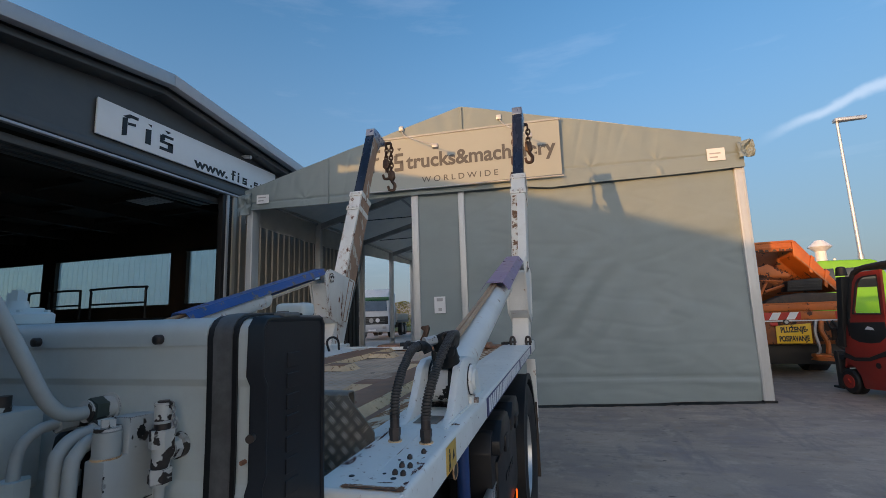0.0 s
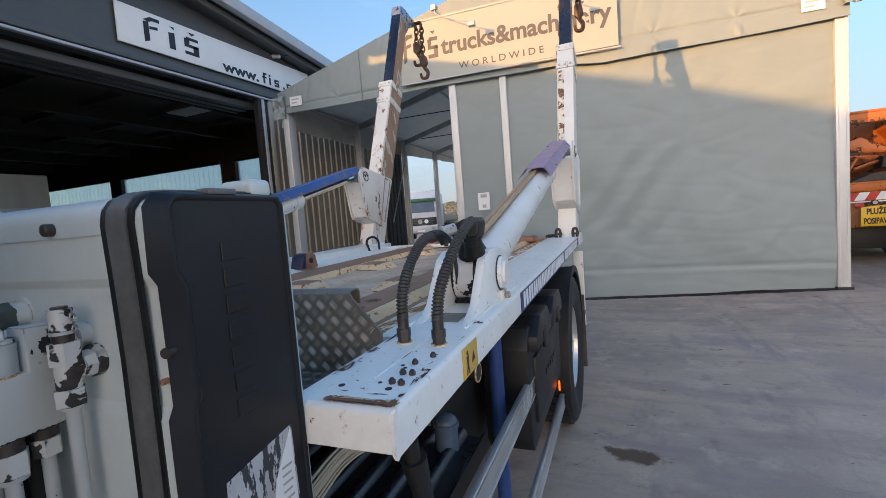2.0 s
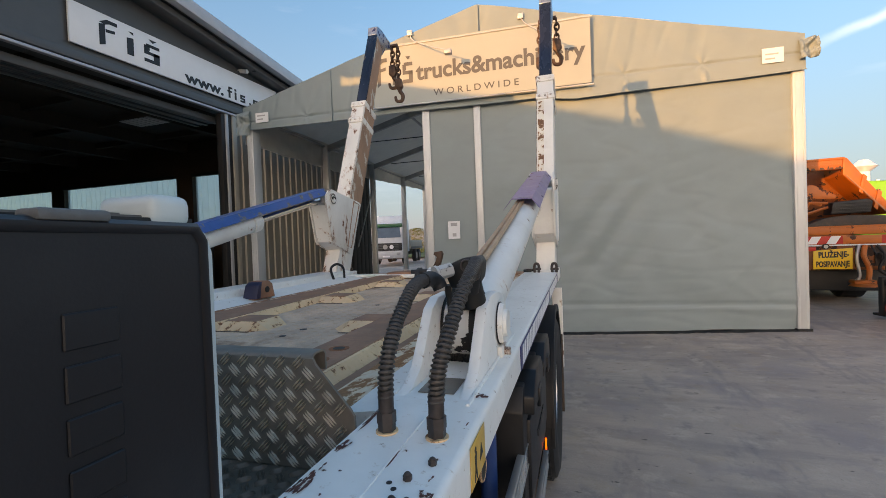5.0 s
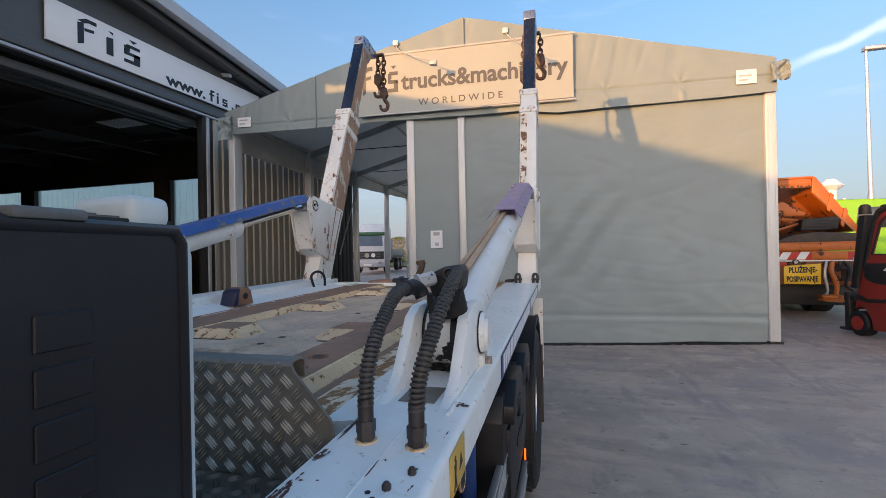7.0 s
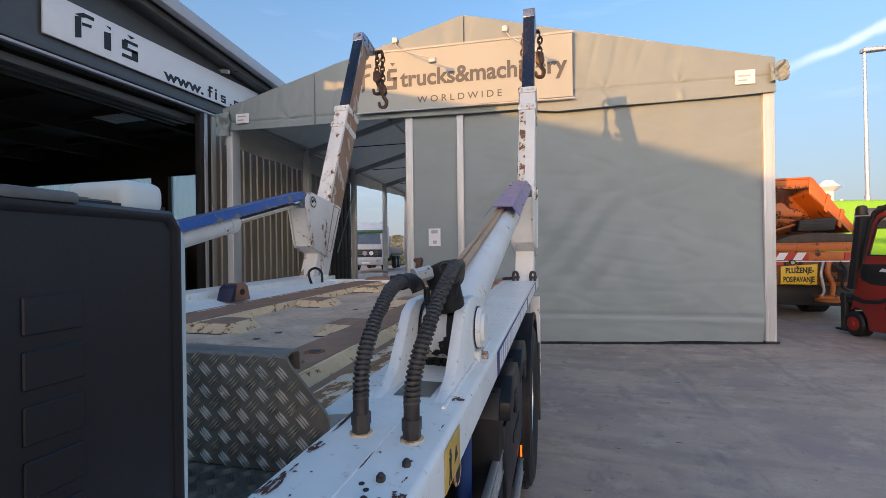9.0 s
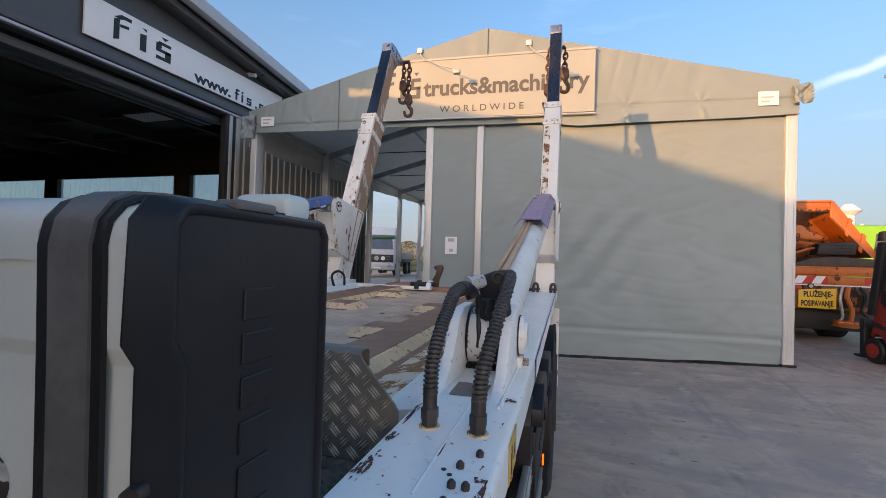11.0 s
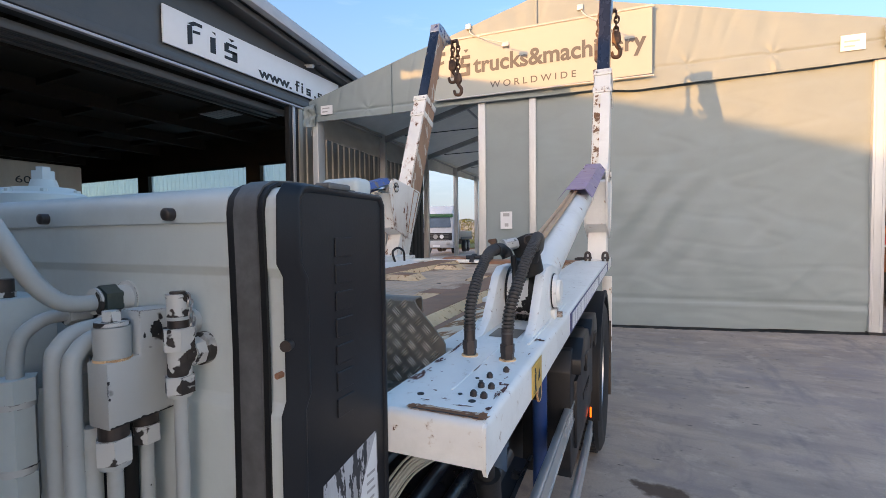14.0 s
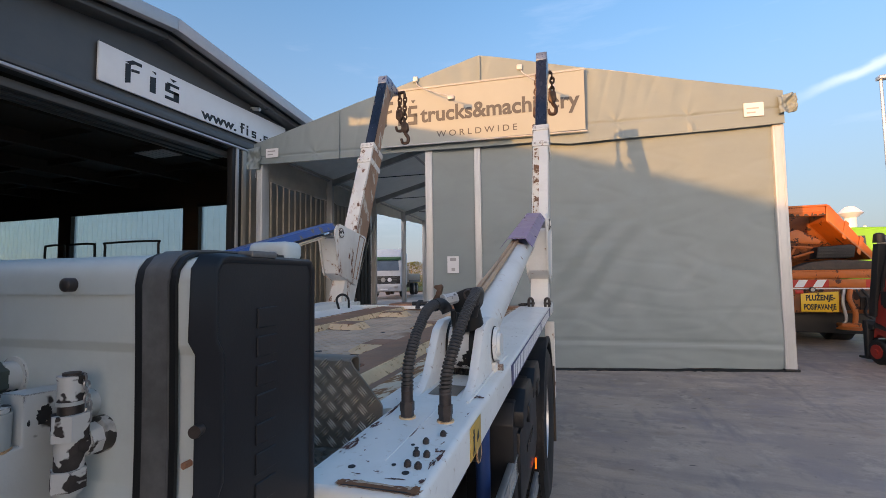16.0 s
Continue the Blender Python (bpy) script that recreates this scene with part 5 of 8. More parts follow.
lozenges(bm, lambda u, v: not (v < 0.9 and u > -0.9), -1.44, -0.74, 0.75, 3.55, lambda u, v, h: (u, v, 1.178 + h), 0.062, 0.031, 0.016, 0.0030, 0.0012)
tagged(part("raised_pattern", rise(bm), M_DECK, deck, "raised pattern worn nearly flat", 0), kind="stuff")
# rear cross member
bm = B()
box(bm, (-2.10, 3.78, 1.16), (-0.22, 3.98, 1.215), 0.01)
part("rear_beam", rise(bm), M_RUST, truck, "rusty rear cross beam")
bm = B()
box(bm, (-1.9, 3.70, 1.19), (-1.2, 3.78, 1.225), 0.006)
part("rear_flange", rise(bm), M_RAIL, truck)
for x0, x1 in ((-1.70, -1.40), (-0.72, -0.42)):
    bm = B()
    prism(bm, [(x0, 1.20), (x0 + 0.03, 1.245), (x1 - 0.03, 1.245), (x1, 1.20)], "y", 3.72, 3.95, 0.006)
    part("stop_block", rise(bm), M_RUST, truck)
bm = B()
box(bm, (-2.16, 3.70, 1.20), (-1.72, 3.80, 1.226), 0.006)
part("end_plate", rise(bm), M_RAIL, truck, "white end plate")
for x in (-1.37, -1.25):
    bm = B()
    prism(bm, [(3.68, 1.20), (3.84, 1.20), (3.80, 1.285), (3.72, 1.262)], "x", x, x + 0.05, 0.006)
    part("shackle_lug", rise(bm), M_RAIL if x > -1.3 else M_DARK, truck, "worn shackle lug")
bm = B()
rod(bm, (-1.42, 3.75, 1.245 + RISE * 3.75), (-1.17, 3.75, 1.250 + RISE * 3.75), 0.022, seg=12)
part("shackle_pin", bm, M_DARK, truck)

# folded checker plate by the tank
bm = B()
prism(bm, [(-1.25, 1.172), (-0.235, 1.172), (-0.216, 1.200), (-0.206, 1.245), (-0.207, 1.276), (-0.214, 1.288), (-0.283, 1.366), (-0.288, 1.377), (-1.25, 1.377)], "y", 0.284, 0.290)
lip = [(0.284, 1.370), (0.286, 1.379), (0.292, 1.3845), (0.300, 1.386), (0.322, 1.386), (0.330, 1.383), (0.3345, 1.376), (0.3345, 1.345), (0.3305, 1.345), (0.3305, 1.374), (0.327, 1.380), (0.321, 1.382), (0.301, 1.382), (0.295, 1.380), (0.290, 1.374), (0.289, 1.368)]
prism(bm, lip, "x", -1.25, -0.290)
plate = part("checker_upright", bm, M_CHECK, truck, "worn raised-pattern steel plate")
bm = B()
box(bm, (-1.25, -0.02, 1.164), (-0.213, 0.290, 1.170))
floor_plate = part("checker_step", bm, M_CHECK, truck, "worn raised-pattern steel step")


bm = B()
lozenges(bm, lambda u, v: u < -0.220 - max(0, v - 1.280) * 0.85 - 0.008 and v < 1.372, -1.2, -0.215, 1.185, 1.385, lambda u, v, h: (u, 0.284 - h, v))
tagged(part("raised_pattern", bm, M_TREAD, plate, smooth=0), kind="stuff")
bm = B()
lozenges(bm, lambda u, v: True, -1.2, -0.225, 0.0, 0.28, lambda u, v, h: (u, v, 1.170 + h))
tagged(part("raised_pattern", bm, M_CHECK, floor_plate, smooth=0), kind="stuff")


# hydraulic lift cylinder with clevis, on either side
EYE_Y, EYE_Z = 3.473, 2.036
PIV_Y, PIV_Z = 0.79, 1.350


def lift_cylinder(xc, tint):
    a, b = Vector((xc, PIV_Y, PIV_Z)), Vector((xc, EYE_Y, EYE_Z))
    d = (b - a).normalized()
    up = Vector((0, -d.z, d.y))
    cyl = new("lift_cylinder")
    cyl.parent = truck
    cyl["label"] = "white hydraulic cylinder with chrome rod and blue cover"
    # clevis plates
    for x0 in (xc - 0.085, xc + 0.052):
        bm = B()
        prism(bm, [(0.42, 1.256), (1.06, 1.258), (1.00, 1.31), (0.94, 1.39), (0.89, 1.425), (0.80, 1.44), (0.70, 1.438), (0.645, 1.415), (0.60, 1.36), (0.545, 1.295), (0.49, 1.268)], "x", x0, x0 + 0.028, 0.006)
        part("clevis_plate", bm, M_RAIL, cyl, "white clevis plate")
        bm = B()
        xw = x0 + (0.031 if x0 > xc else -0.003)
        tube(bm, [(xw, 0.415, zr(0.415) + 0.001), (xw, 0.60, zr(0.60) + 0.001), (xw, 0.85, zr(0.85) + 0.001), (xw, 1.06, zr(1.06) + 0.001)], lambda r: 0.0045 + 0.0012 * math.sin(r * 420), 6, 24)
        part("weld_bead", bm, M_RAIL, cyl)
    bm = B()
    rod(bm, (xc - 0.09, PIV_Y + 0.02, PIV_Z), (xc + 0.092, PIV_Y + 0.02, PIV_Z), 0.034, seg=20)
    rod(bm, (xc + 0.0845, PIV_Y + 0.02, PIV_Z), (xc + 0.096, PIV_Y + 0.02, PIV_Z), 0.056, 0.052, seg=26)
    rod(bm, (xc + 0.09, PIV_Y + 0.02, PIV_Z), (xc + 0.106, PIV_Y + 0.02, PIV_Z), 0.040, 0.037, seg=26)
    part("pivot_pin", bm, M_RAIL, cyl)
    bm = B()
    box(bm, (xc + 0.078, PIV_Y - 0.02, PIV_Z - 0.098), (xc + 0.094, PIV_Y + 0.05, PIV_Z - 0.058), 0.003)
    rod(bm, (xc + 0.092, PIV_Y + 0.02, PIV_Z - 0.078), (xc + 0.110, PIV_Y + 0.02, PIV_Z - 0.078), 0.012, seg=6)
    part("pin_lock", bm, M_ARM, cyl)
    bm = B()
    rod(bm, (xc - 0.052, PIV_Y - 0.01, PIV_Z - 0.004), (xc + 0.032, PIV_Y - 0.01, PIV_Z - 0.004), 0.083, seg=30)
    # greasy ring, also blackens the gap beside the drum where shade falls
    ring_bm = B()
    rod(ring_bm, (xc + 0.020, PIV_Y - 0.01, PIV_Z), (xc + 0.051, PIV_Y - 0.01, PIV_Z), 0.0855, seg=30)
    part("grease_ring", ring_bm, M_GREASE_SHADE, cyl, "black greasy ring that darkens the gap")
    ring_bm = B()
    rod(ring_bm, (xc - 0.056, PIV_Y - 0.01, PIV_Z), (xc - 0.049, PIV_Y - 0.01, PIV_Z), 0.0845, seg=30)
    part("grease_ring", ring_bm, M_GREASE_SHADE, cyl, "thin black greasy ring that darkens the gap")
    ring_bm = B()
    for k in range(14):
        ball(ring_bm, (xc - 0.048 + 0.0072 * k, PIV_Y - 0.055 + 0.012 * nz(k * 1.7, 2.0), PIV_Z - 0.082 + 0.006 * nz(k * 2.1, 7.0)), 0.012, 8, (1.0, 2.2, 0.9))
    part("grease_pad", ring_bm, M_GREASE_SHADE, cyl, "black grease under the trunnion")
    # dark disc behind the pin boss paints the gap's shade as an outline
    ring_bm = B()
    rod(ring_bm, (xc + 0.0815, PIV_Y + 0.02, PIV_Z), (xc + 0.0845, PIV_Y + 0.02, PIV_Z), 0.059, seg=26)
    part("pin_gap", ring_bm, M_DARK, cyl)
    part("trunnion", bm, M_TRUNNION, cyl, "peeling white round trunnion")
    # barrel
    L = (b - a).length
    bm = B()
    rod(bm, a + d * 0.05, a + d * 1.70, 0.071, seg=28)
    rod(bm, a + d * 1.68, a + d * 1.76, 0.079, seg=28)
    rod(bm, a + d * 1.76, a + d * 1.79, 0.062, seg=28)
    rod(bm, a + d * 0.05, a + d * 0.16, 0.076, seg=28)
    part("barrel", bm, M_WHITE, cyl, "white cylinder barrel")
    bm = B()
    rod(bm, a + d * 1.60, b - d * 0.04, 0.026, seg=18)
    part("piston_rod", bm, M_CHROME, cyl, "polished piston rod")
    bm = B()
    rod(bm, b + Vector((-0.045, 0, 0)), b + Vector((0.045, 0, 0)), 0.048, seg=18)
    part("rod_eye", bm, M_RAIL, cyl)
    # folded cover over the rod
    bm = B()
    u0, u1 = (0.85 if xc < -1 else 1.41, L - 0.02)
    prof = [(-0.110, 0.050), (-0.060, 0.112), (0.056, 0.112), (0.098, 0.055), (0.094, 0.053), (0.053, 0.108), (-0.057, 0.108), (-0.114, 0.043)]
    ends = []
    for u in (u0, u1):
        ends.append([bm.verts.new(a + d * u + Vector((p, 0, 0)) + up * q) for p, q in prof])
    n = len(prof)
    for i in range(n):
        bm.faces.new((ends[0][i], ends[0][(i + 1) % n], ends[1][(i + 1) % n], ends[1][i]))
    for e in ends:
        bm.faces.new(e)
    bmesh.ops.recalc_face_normals(bm, faces=bm.faces[:])
    cov = part("rod_cover", bm, tint, cyl, "folded sheet cover in worn blue paint", 0)
    # two steel lines lying along the barrel
    for off in (-0.0125, 0.0125):
        bm = B()
        tube(bm, [a + d * 0.02 + up * 0.092 + Vector((off - 0.03, 0, 0)), a + d * 0.4 + up * 0.087 + Vector((off - 0.025, 0, 0)), a + d * 1.0 + up * 0.084 + Vector((off * 0.8 - 0.02, 0, 0)), a + d * 1.5 + up * 0.082 + Vector((off - 0.02, 0, 0))], 0.0115, 10, 6)
        part("steel_line", bm, M_LINE, cyl)
    return cyl


XR, XLFT = -0.115, -2.225
lift_cylinder(XR, M_PURPLE)
lift_cylinder(XLFT, M_BLUE)
# dark swivel block over the right clevis
bm = B()
prism(bm, [(-0.108, 1.470), (-0.120, 1.500), (-0.119, 1.516), (-0.106, 1.530), (-0.078, 1.542), (-0.050, 1.545), (-0.041, 1.530), (-0.046, 1.490), (-0.060, 1.470)], "y", 0.590, 0.70, 0.006)
rod(bm, (-0.105, 0.72, 1.47), (-0.105, 0.745, 1.425), 0.034, 0.050, seg=16)
rod(bm, (-0.075, 0.66, 1.480), (-0.078, 0.68, 1.425), 0.026, 0.036, seg=16)
swivel = part("swivel_block", bm, M_GREASE_SHADE, truck, "greasy black swivel block")
bm = B()
tube(bm, [(-0.068 + 0.0125 * math.cos(a), 0.588, 1.524 + 0.0125 * math.sin(a)) for a in [2 * math.pi * k / 20 for k in range(21)]], 0.0032, 8, 1, False, False)
part("bore_ring", bm, M_DARKNUT, swivel, "worn grey ring round an open bore")
bm = B()
rod(bm, (-0.134, 0.570, 1.508), (-0.104, 0.592, 1.516), 0.0170, seg=6)
rod(bm, (-0.138, 0.566, 1.507), (-0.133, 0.571, 1.509), 0.0190, seg=16)
part("swivel_nut", bm, M_VALVE, swivel, "white peeling hex nut")
bm = B()
tube(bm, [(-0.118, 0.60, 1.478), (-0.120, 0.612, 1.43), (-0.116, 0.606, 1.385), (-0.119, 0.604, 1.345)], lambda r: 0.0075 - 0.025 * r + 0.0012 * math.sin(r * 90), 8, 10)
part("grease_drip", bm, M_GREASE_SHADE, swivel, "hanging string of black grease")

# two spiral hoses
def spiral(bm, pts, radius, pitch, wire):
    """A wire wound round the line through the points."""
    line = spline(pts, 60)
    run, up, path = 0.0, None, []
    for i, p in enumerate(line):
        d = (line[min(i + 1, len(line) - 1)] - line[max(i - 1, 0)]).normalized()
        up = d.orthogonal().normalized() if up is None else (up - d * up.dot(d)).normalized()
        if i:
            run += (p - line[i - 1]).length
        a = 2 * math.pi * run / pitch
        path.append(p + (up * math.cos(a) + d.cross(up) * math.sin(a)) * radius)
    tube(bm, path, wire, 6, 1, False)


for x, pts in ((-0.141, [(-0.141, 0.277, 1.315), (-0.141, 0.283, 1.365), (-0.138, 0.312, 1.42), (-0.136, 0.385, 1.478), (-0.139, 0.45, 1.498), (-0.139, 0.515, 1.500)]),
               (-0.049, [(-0.049, 0.272, 1.315), (-0.045, 0.276, 1.365), (-0.034, 0.300, 1.42), (-0.025, 0.362, 1.480), (-0.023, 0.44, 1.517), (-0.029, 0.515, 1.534), (-0.042, 0.563, 1.520), (-0.052, 0.585, 1.488)])):
    hose = new("hydraulic_hose")
    hose.parent = truck
    hose["label"] = "black spiral-guarded hydraulic hose"
    # core kept black and coils paler, so the grooves' shade is in the colour
    bm = B()
    tube(bm, pts, 0.0112, 14, 14)
    part("hose_core", bm, M_GREASE_SHADE, hose, "", 60)
    bm = B()
    spiral(bm, pts, 0.0120, 0.0082, 0.0030)
    part("spiral_guard", bm, M_HOSE, hose, "", 60)
    bm = B()
    e0, e1 = Vector(pts[-2]), Vector(pts[-1])
    dd = (e1 - e0).normalized()
    if x < -0.1:
        tube(bm, [e1 - dd * 0.030, e1, e1 + dd * 0.020 + Vector((0.004, 0, -0.002)), e1 + dd * 0.034 + Vector((0.012, 0, -0.012)), e1 + dd * 0.036 + Vector((0.018, 0, -0.026))], 0.0172, 14, 6)
    else:
        tube(bm, [e1 - dd * 0.012, e1, e1 + dd * 0.030], 0.0165, 14, 5)
    part("boot", bm, M_RUBBER, hose)
    y = pts[0][1]
    z = zr(y)
    bm = B()
    rod(bm, (x, y, z + 0.030), (x, y, z + 0.072), 0.0134, seg=18)
    part("ferrule", bm, M_DARKNUT, hose)
    bm = B()
    rod(bm, (x, y, z + 0.016), (x, y, z + 0.036), 0.0168, seg=6)
    part("hex_nut", bm, M_DARKNUT, hose)
    bm = B()
    rod(bm, (x, y, z + 0.002), (x, y, z + 0.016), 0.0152, seg=6)
    part("hex_adaptor", bm, M_DARKNUT, hose)
    bm = B()
    rod(bm, (x, y, z - 0.001), (x, y, z + 0.003), 0.0195, seg=20)
    part("washer", bm, M_CREAM, hose)

# flat dark plate between the clevis plates, standing in for a shaded recess
bm = B()
box(bm, (-0.155, 0.47, 1.256), (-0.075, 0.57, 1.258), 0.0005)
part("slot_plate", rise(bm), M_CHECK, truck)


# lifting arms
def lift_arm(xc, mirror):
    arm = new("lifting_arm")
    arm.parent = truck
    arm["label"] = "telescopic lifting arm, flaking white sleeve with bare steel tip"
    lean = radians(22.5)
    p0 = Vector((xc, 3.65, 1.26))
    p1 = p0 + Vector((0, math.sin(lean), math.cos(lean))) * 2.08
    d = (p1 - p0).normalized()
    fwd = Vector((0, -d.z, d.y))       # towards the cab

    def at(u, f, x=0.0):
        return p0 + d * u + fwd * f + Vector((x, 0, 0))

    def beam(bm, u0, u1, hf, hx, bev=0.008):
        m = Matrix((Vector((1, 0, 0)), fwd, d)).transposed().to_4x4()
        m.translation = p0
        box(bm, (-hx, -hf, u0), (hx, hf, u1), bev, 2, m)

    L = (p1 - p0).length
    bm = B()
    beam(bm, -0.05, L, 0.135, 0.080)
    part("sleeve", bm, M_ARM_CLEAN if mirror else M_ARM, arm, "white sleeve with flaking paint")
    # bare, rusty face on the inner side
    bm = B()
    m = Matrix((Vector((1, 0, 0)), fwd, d)).transposed().to_4x4()
    m.translation = p0
    s = 1 if not mirror else -1
    sx = 0.083 * s
    box(bm, (min(sx, sx + 0.003 * s), -0.130, 0.80), (max(sx, sx + 0.003 * s), 0.112, L - 0.02), 0.001, 1, m)
    part("worn_face", bm, M_ARM_BARE if not mirror else M_ARM, arm, "bare rusty wear face")
    if mirror:
        bm = B()
        box(bm, (-0.070, 0.1352, 0.92), (-0.012, 0.1372, L - 0.30), 0.0005, 1, m)
        part("worn_face", bm, M_ARM_WORN, arm, "white face peeling to rust")
    for u in (L - 0.28, L - 0.06):
        bm = B()
        beam(bm, u, u + 0.075, 0.146, 0.092, 0.006)
        col = part("collar", bm, M_ARM, arm)
        for k in range(3):
            bm = B()
            c = at(u + 0.037, 0.146, -0.055 + 0.055 * k)
            rod(bm, c, c + fwd * 0.010, 0.012, seg=6)
            part("collar_bolt", bm, M_ARM, col)
    # inner tube
    bm = B()
    beam(bm, L - 0.1, L + 1.19, 0.098, 0.062, 0.006)
    part("inner_tube", bm, M_TIP, arm, "worn dark steel inner tube tinted with reflected sky")
    bm = B()
    sx = 0.063 * s
    box(bm, (min(sx, sx + 0.003 * s), -0.094, L + 0.02), (max(sx, sx + 0.003 * s), 0.082, L + 1.05), 0.001, 1, m)
    part("worn_face", bm, M_ARM_BARE, arm, "bare brown wear face")
    # head with hook carrier
    tip = p0 + d * (L + 1.17)
    bm = B()
    prism(bm, [(tip.y - 0.135, tip.z - 0.06), (tip.y - 0.105, tip.z + 0.05), (tip.y + 0.02, tip.z + 0.055), (tip.y + 0.30, tip.z + 0.00), (tip.y + 0.33, tip.z - 0.07), (tip.y + 0.14, tip.z - 0.12), (tip.y + 0.03, tip.z - 0.26)], "x", xc - 0.066, xc + 0.066, 0.010)
    part("head", bm, M_HEAD, arm, "scraped pale blue steel head")
    cx = Vector((xc + (0.06 if not mirror else 0.0), tip.y + 0.30, tip.z - 0.06))
    bm = B()
    rod(bm, (cx.x - 0.10, cx.y, cx.z + 0.02), (cx.x + 0.10, cx.y, cx.z + 0.02), 0.024, seg=12)
    part("hook_pin", bm, M_GREASE, arm)
    ch = new("chain")
    ch.parent = arm
    ch["label"] = "rusty lifting chain with hooks"
    cols = ((0.10, 8), (0.02, 5)) if not mirror else ((-0.10, 8), (0.10, 5))
    dz = 0.062
    for col_x, n in cols:
        for k in range(n):
            bm = B()
            c = cx + Vector((col_x + 0.012 * nz(k * 1.3, col_x, 4), 0.02 * nz(k, 2.0, col_x), -0.03 - k * dz))
            ring = []
            for q in range(13):
                a = 2 * math.pi * q / 12
                w, h = 0.026 * math.cos(a), 0.044 * math.sin(a)
                ring.append(c + (Vector((w, 0, h)) if k % 2 else Vector((0, w, h))))
            tube(bm, ring, 0.012, 6, 1, False, False)
            part("link", bm, M_GREASE, ch)
    for col_x, z in [(c_, -0.09 - n_ * dz) for c_, n_ in cols]:
        bm = B()
        c = cx + Vector((col_x, 0, z))
        tube(bm, [c + Vector((0, 0, 0.08)), c + Vector((0.01, 0.0, 0.0)), c + Vector((0.045, 0.015, -0.06)), c + Vector((0.03, 0.015, -0.13)), c + Vector((-0.03, -0.01, -0.135)), c + Vector((-0.05, -0.015, -0.075))],
             lambda r: max(0.010, 0.026 - 0.05 * max(0, r - 0.2)), 8, 6)
        prism(bm, [(c.x - 0.045, c.z + 0.16), (c.x + 0.045, c.z + 0.15), (c.x + 0.06, c.z + 0.05), (c.x + 0.01, c.z - 0.02), (c.x - 0.05, c.z + 0.04)], "y", c.y - 0.035, c.y + 0.03, 0.012)
        part("hook", bm, M_GREASE, ch, "rusty hook with a chain clutch")
    # broad gusset plates that carry the cylinder eye, with a web between them
    def flat(u, f):
        q = at(u, f)
        return (q.y, q.z)

    outline = [flat(*q) for q in ((0.700, 0.545), (0.735, 0.510), (0.875, -0.060), (0.868, -0.105), (0.300, -0.075), (0.262, -0.040), (0.240, 0.290), (0.268, 0.330), (0.560, 0.545), (0.640, 0.570))]
    for x0 in (xc - 0.102, xc + 0.082):
        bm = B()
        prism(bm, outline, "x", x0, x0 + 0.018, 0.005)
        gs = part("gusset", bm, M_ARM_CLEAN if mirror else M_ARM, arm, "white gusset plate")
        xe = x0 + (0.0185 if x0 > xc else -0.0005)
        bm = B()
        rim_line = [at(u, f, xe - xc) for u, f in ((0.825, 0.060), (0.840, -0.060), (0.330, -0.045), (0.320, 0.030), (0.825, 0.060))]
        tube(bm, rim_line, 0.007, 6, 1, False)
        part("weld_bead", bm, M_ARM_CLEAN if mirror else M_ARM_BARE, gs, "rough weld bead")
    bm = B()
    web = [flat(*q) for q in ((0.56, 0.520), (0.26, 0.300), (0.245, 0.12), (0.285, 0.12), (0.30, 0.285), (0.555, 0.480))]
    prism(bm, web, "x", xc - 0.084, xc + 0.082, 0.003)
    part("gusset_web", bm, M_WHITE, arm, "white web plate between the gussets")
    bm = B()
    rod(bm, (xc - 0.125, EYE_Y, EYE_Z), (xc + 0.125, EYE_Y, EYE_Z), 0.032, seg=18)
    part("eye_pin", bm, M_TRUNNION, arm)
    for sx in (-0.112, 0.100):
        bm = B()
        rod(bm, (xc + sx, EYE_Y, EYE_Z), (xc + sx + 0.012, EYE_Y, EYE_Z), 0.058, seg=24)
        part("pin_collar", bm, M_ARM, arm)
        bm = B()
        c = Vector((xc + sx + (0.012 if sx > 0 else 0.0), EYE_Y, EYE_Z))
        tube(bm, [c + Vector((0, 0.047 * math.cos(a), 0.047 * math.sin(a))) for a in [2 * math.pi * k / 20 for k in range(21)]], 0.005, 6, 1, False, False)
        part("pin_seal", bm, M_DARKNUT, arm)
    # foot
    bm = B()
    box(bm, (xc - 0.105, 3.50, 1.20), (xc + 0.105, 3.92, 1.30), 0.01)
    part("foot", bm, M_WHITE, arm)
    for y in (3.56, 3.86):
        bm = B()
        rod(bm, (xc - 0.06, y, 1.30), (xc - 0.06, y, 1.325), 0.022, seg=6)
        part("foot_bolt", bm, M_DARKNUT, arm)
        bm = B()
        rod(bm, (xc + 0.06, y, 1.30), (xc + 0.06, y, 1.335), 0.022, seg=6)
        part("foot_bolt", bm, M_DARKNUT, arm)
    return arm


lift_arm(-0.095, True)
for x in (-0.165, -0.018):
    bm = B()
    tube(bm, [(x - 0.018, 3.48, 1.285), (x - 0.021, 3.475, 1.330), (x - 0.012, 3.47, 1.358), (x + 0.010, 3.47, 1.358), (x + 0.018, 3.475, 1.330), (x + 0.015, 3.48, 1.285)], 0.012, 8, 5)
    rod(bm, (x - 0.034, 3.478, 1.315), (x + 0.034, 3.478, 1.315), 0.010, seg=8)
    part("foot_shackle", bm, M_DARKNUT, truck, "dark steel shackle")
bm = B()
rod(bm, (-0.275, 3.46, 1.302), (-0.190, 3.50, 1.306), 0.012, seg=8)
rod(bm, (-0.235, 3.48, 1.290), (-0.235, 3.48, 1.318), 0.024, seg=12)
part("locking_lever", bm, M_DARK, truck, "dark locking lever")
lift_arm(-2.215, False)
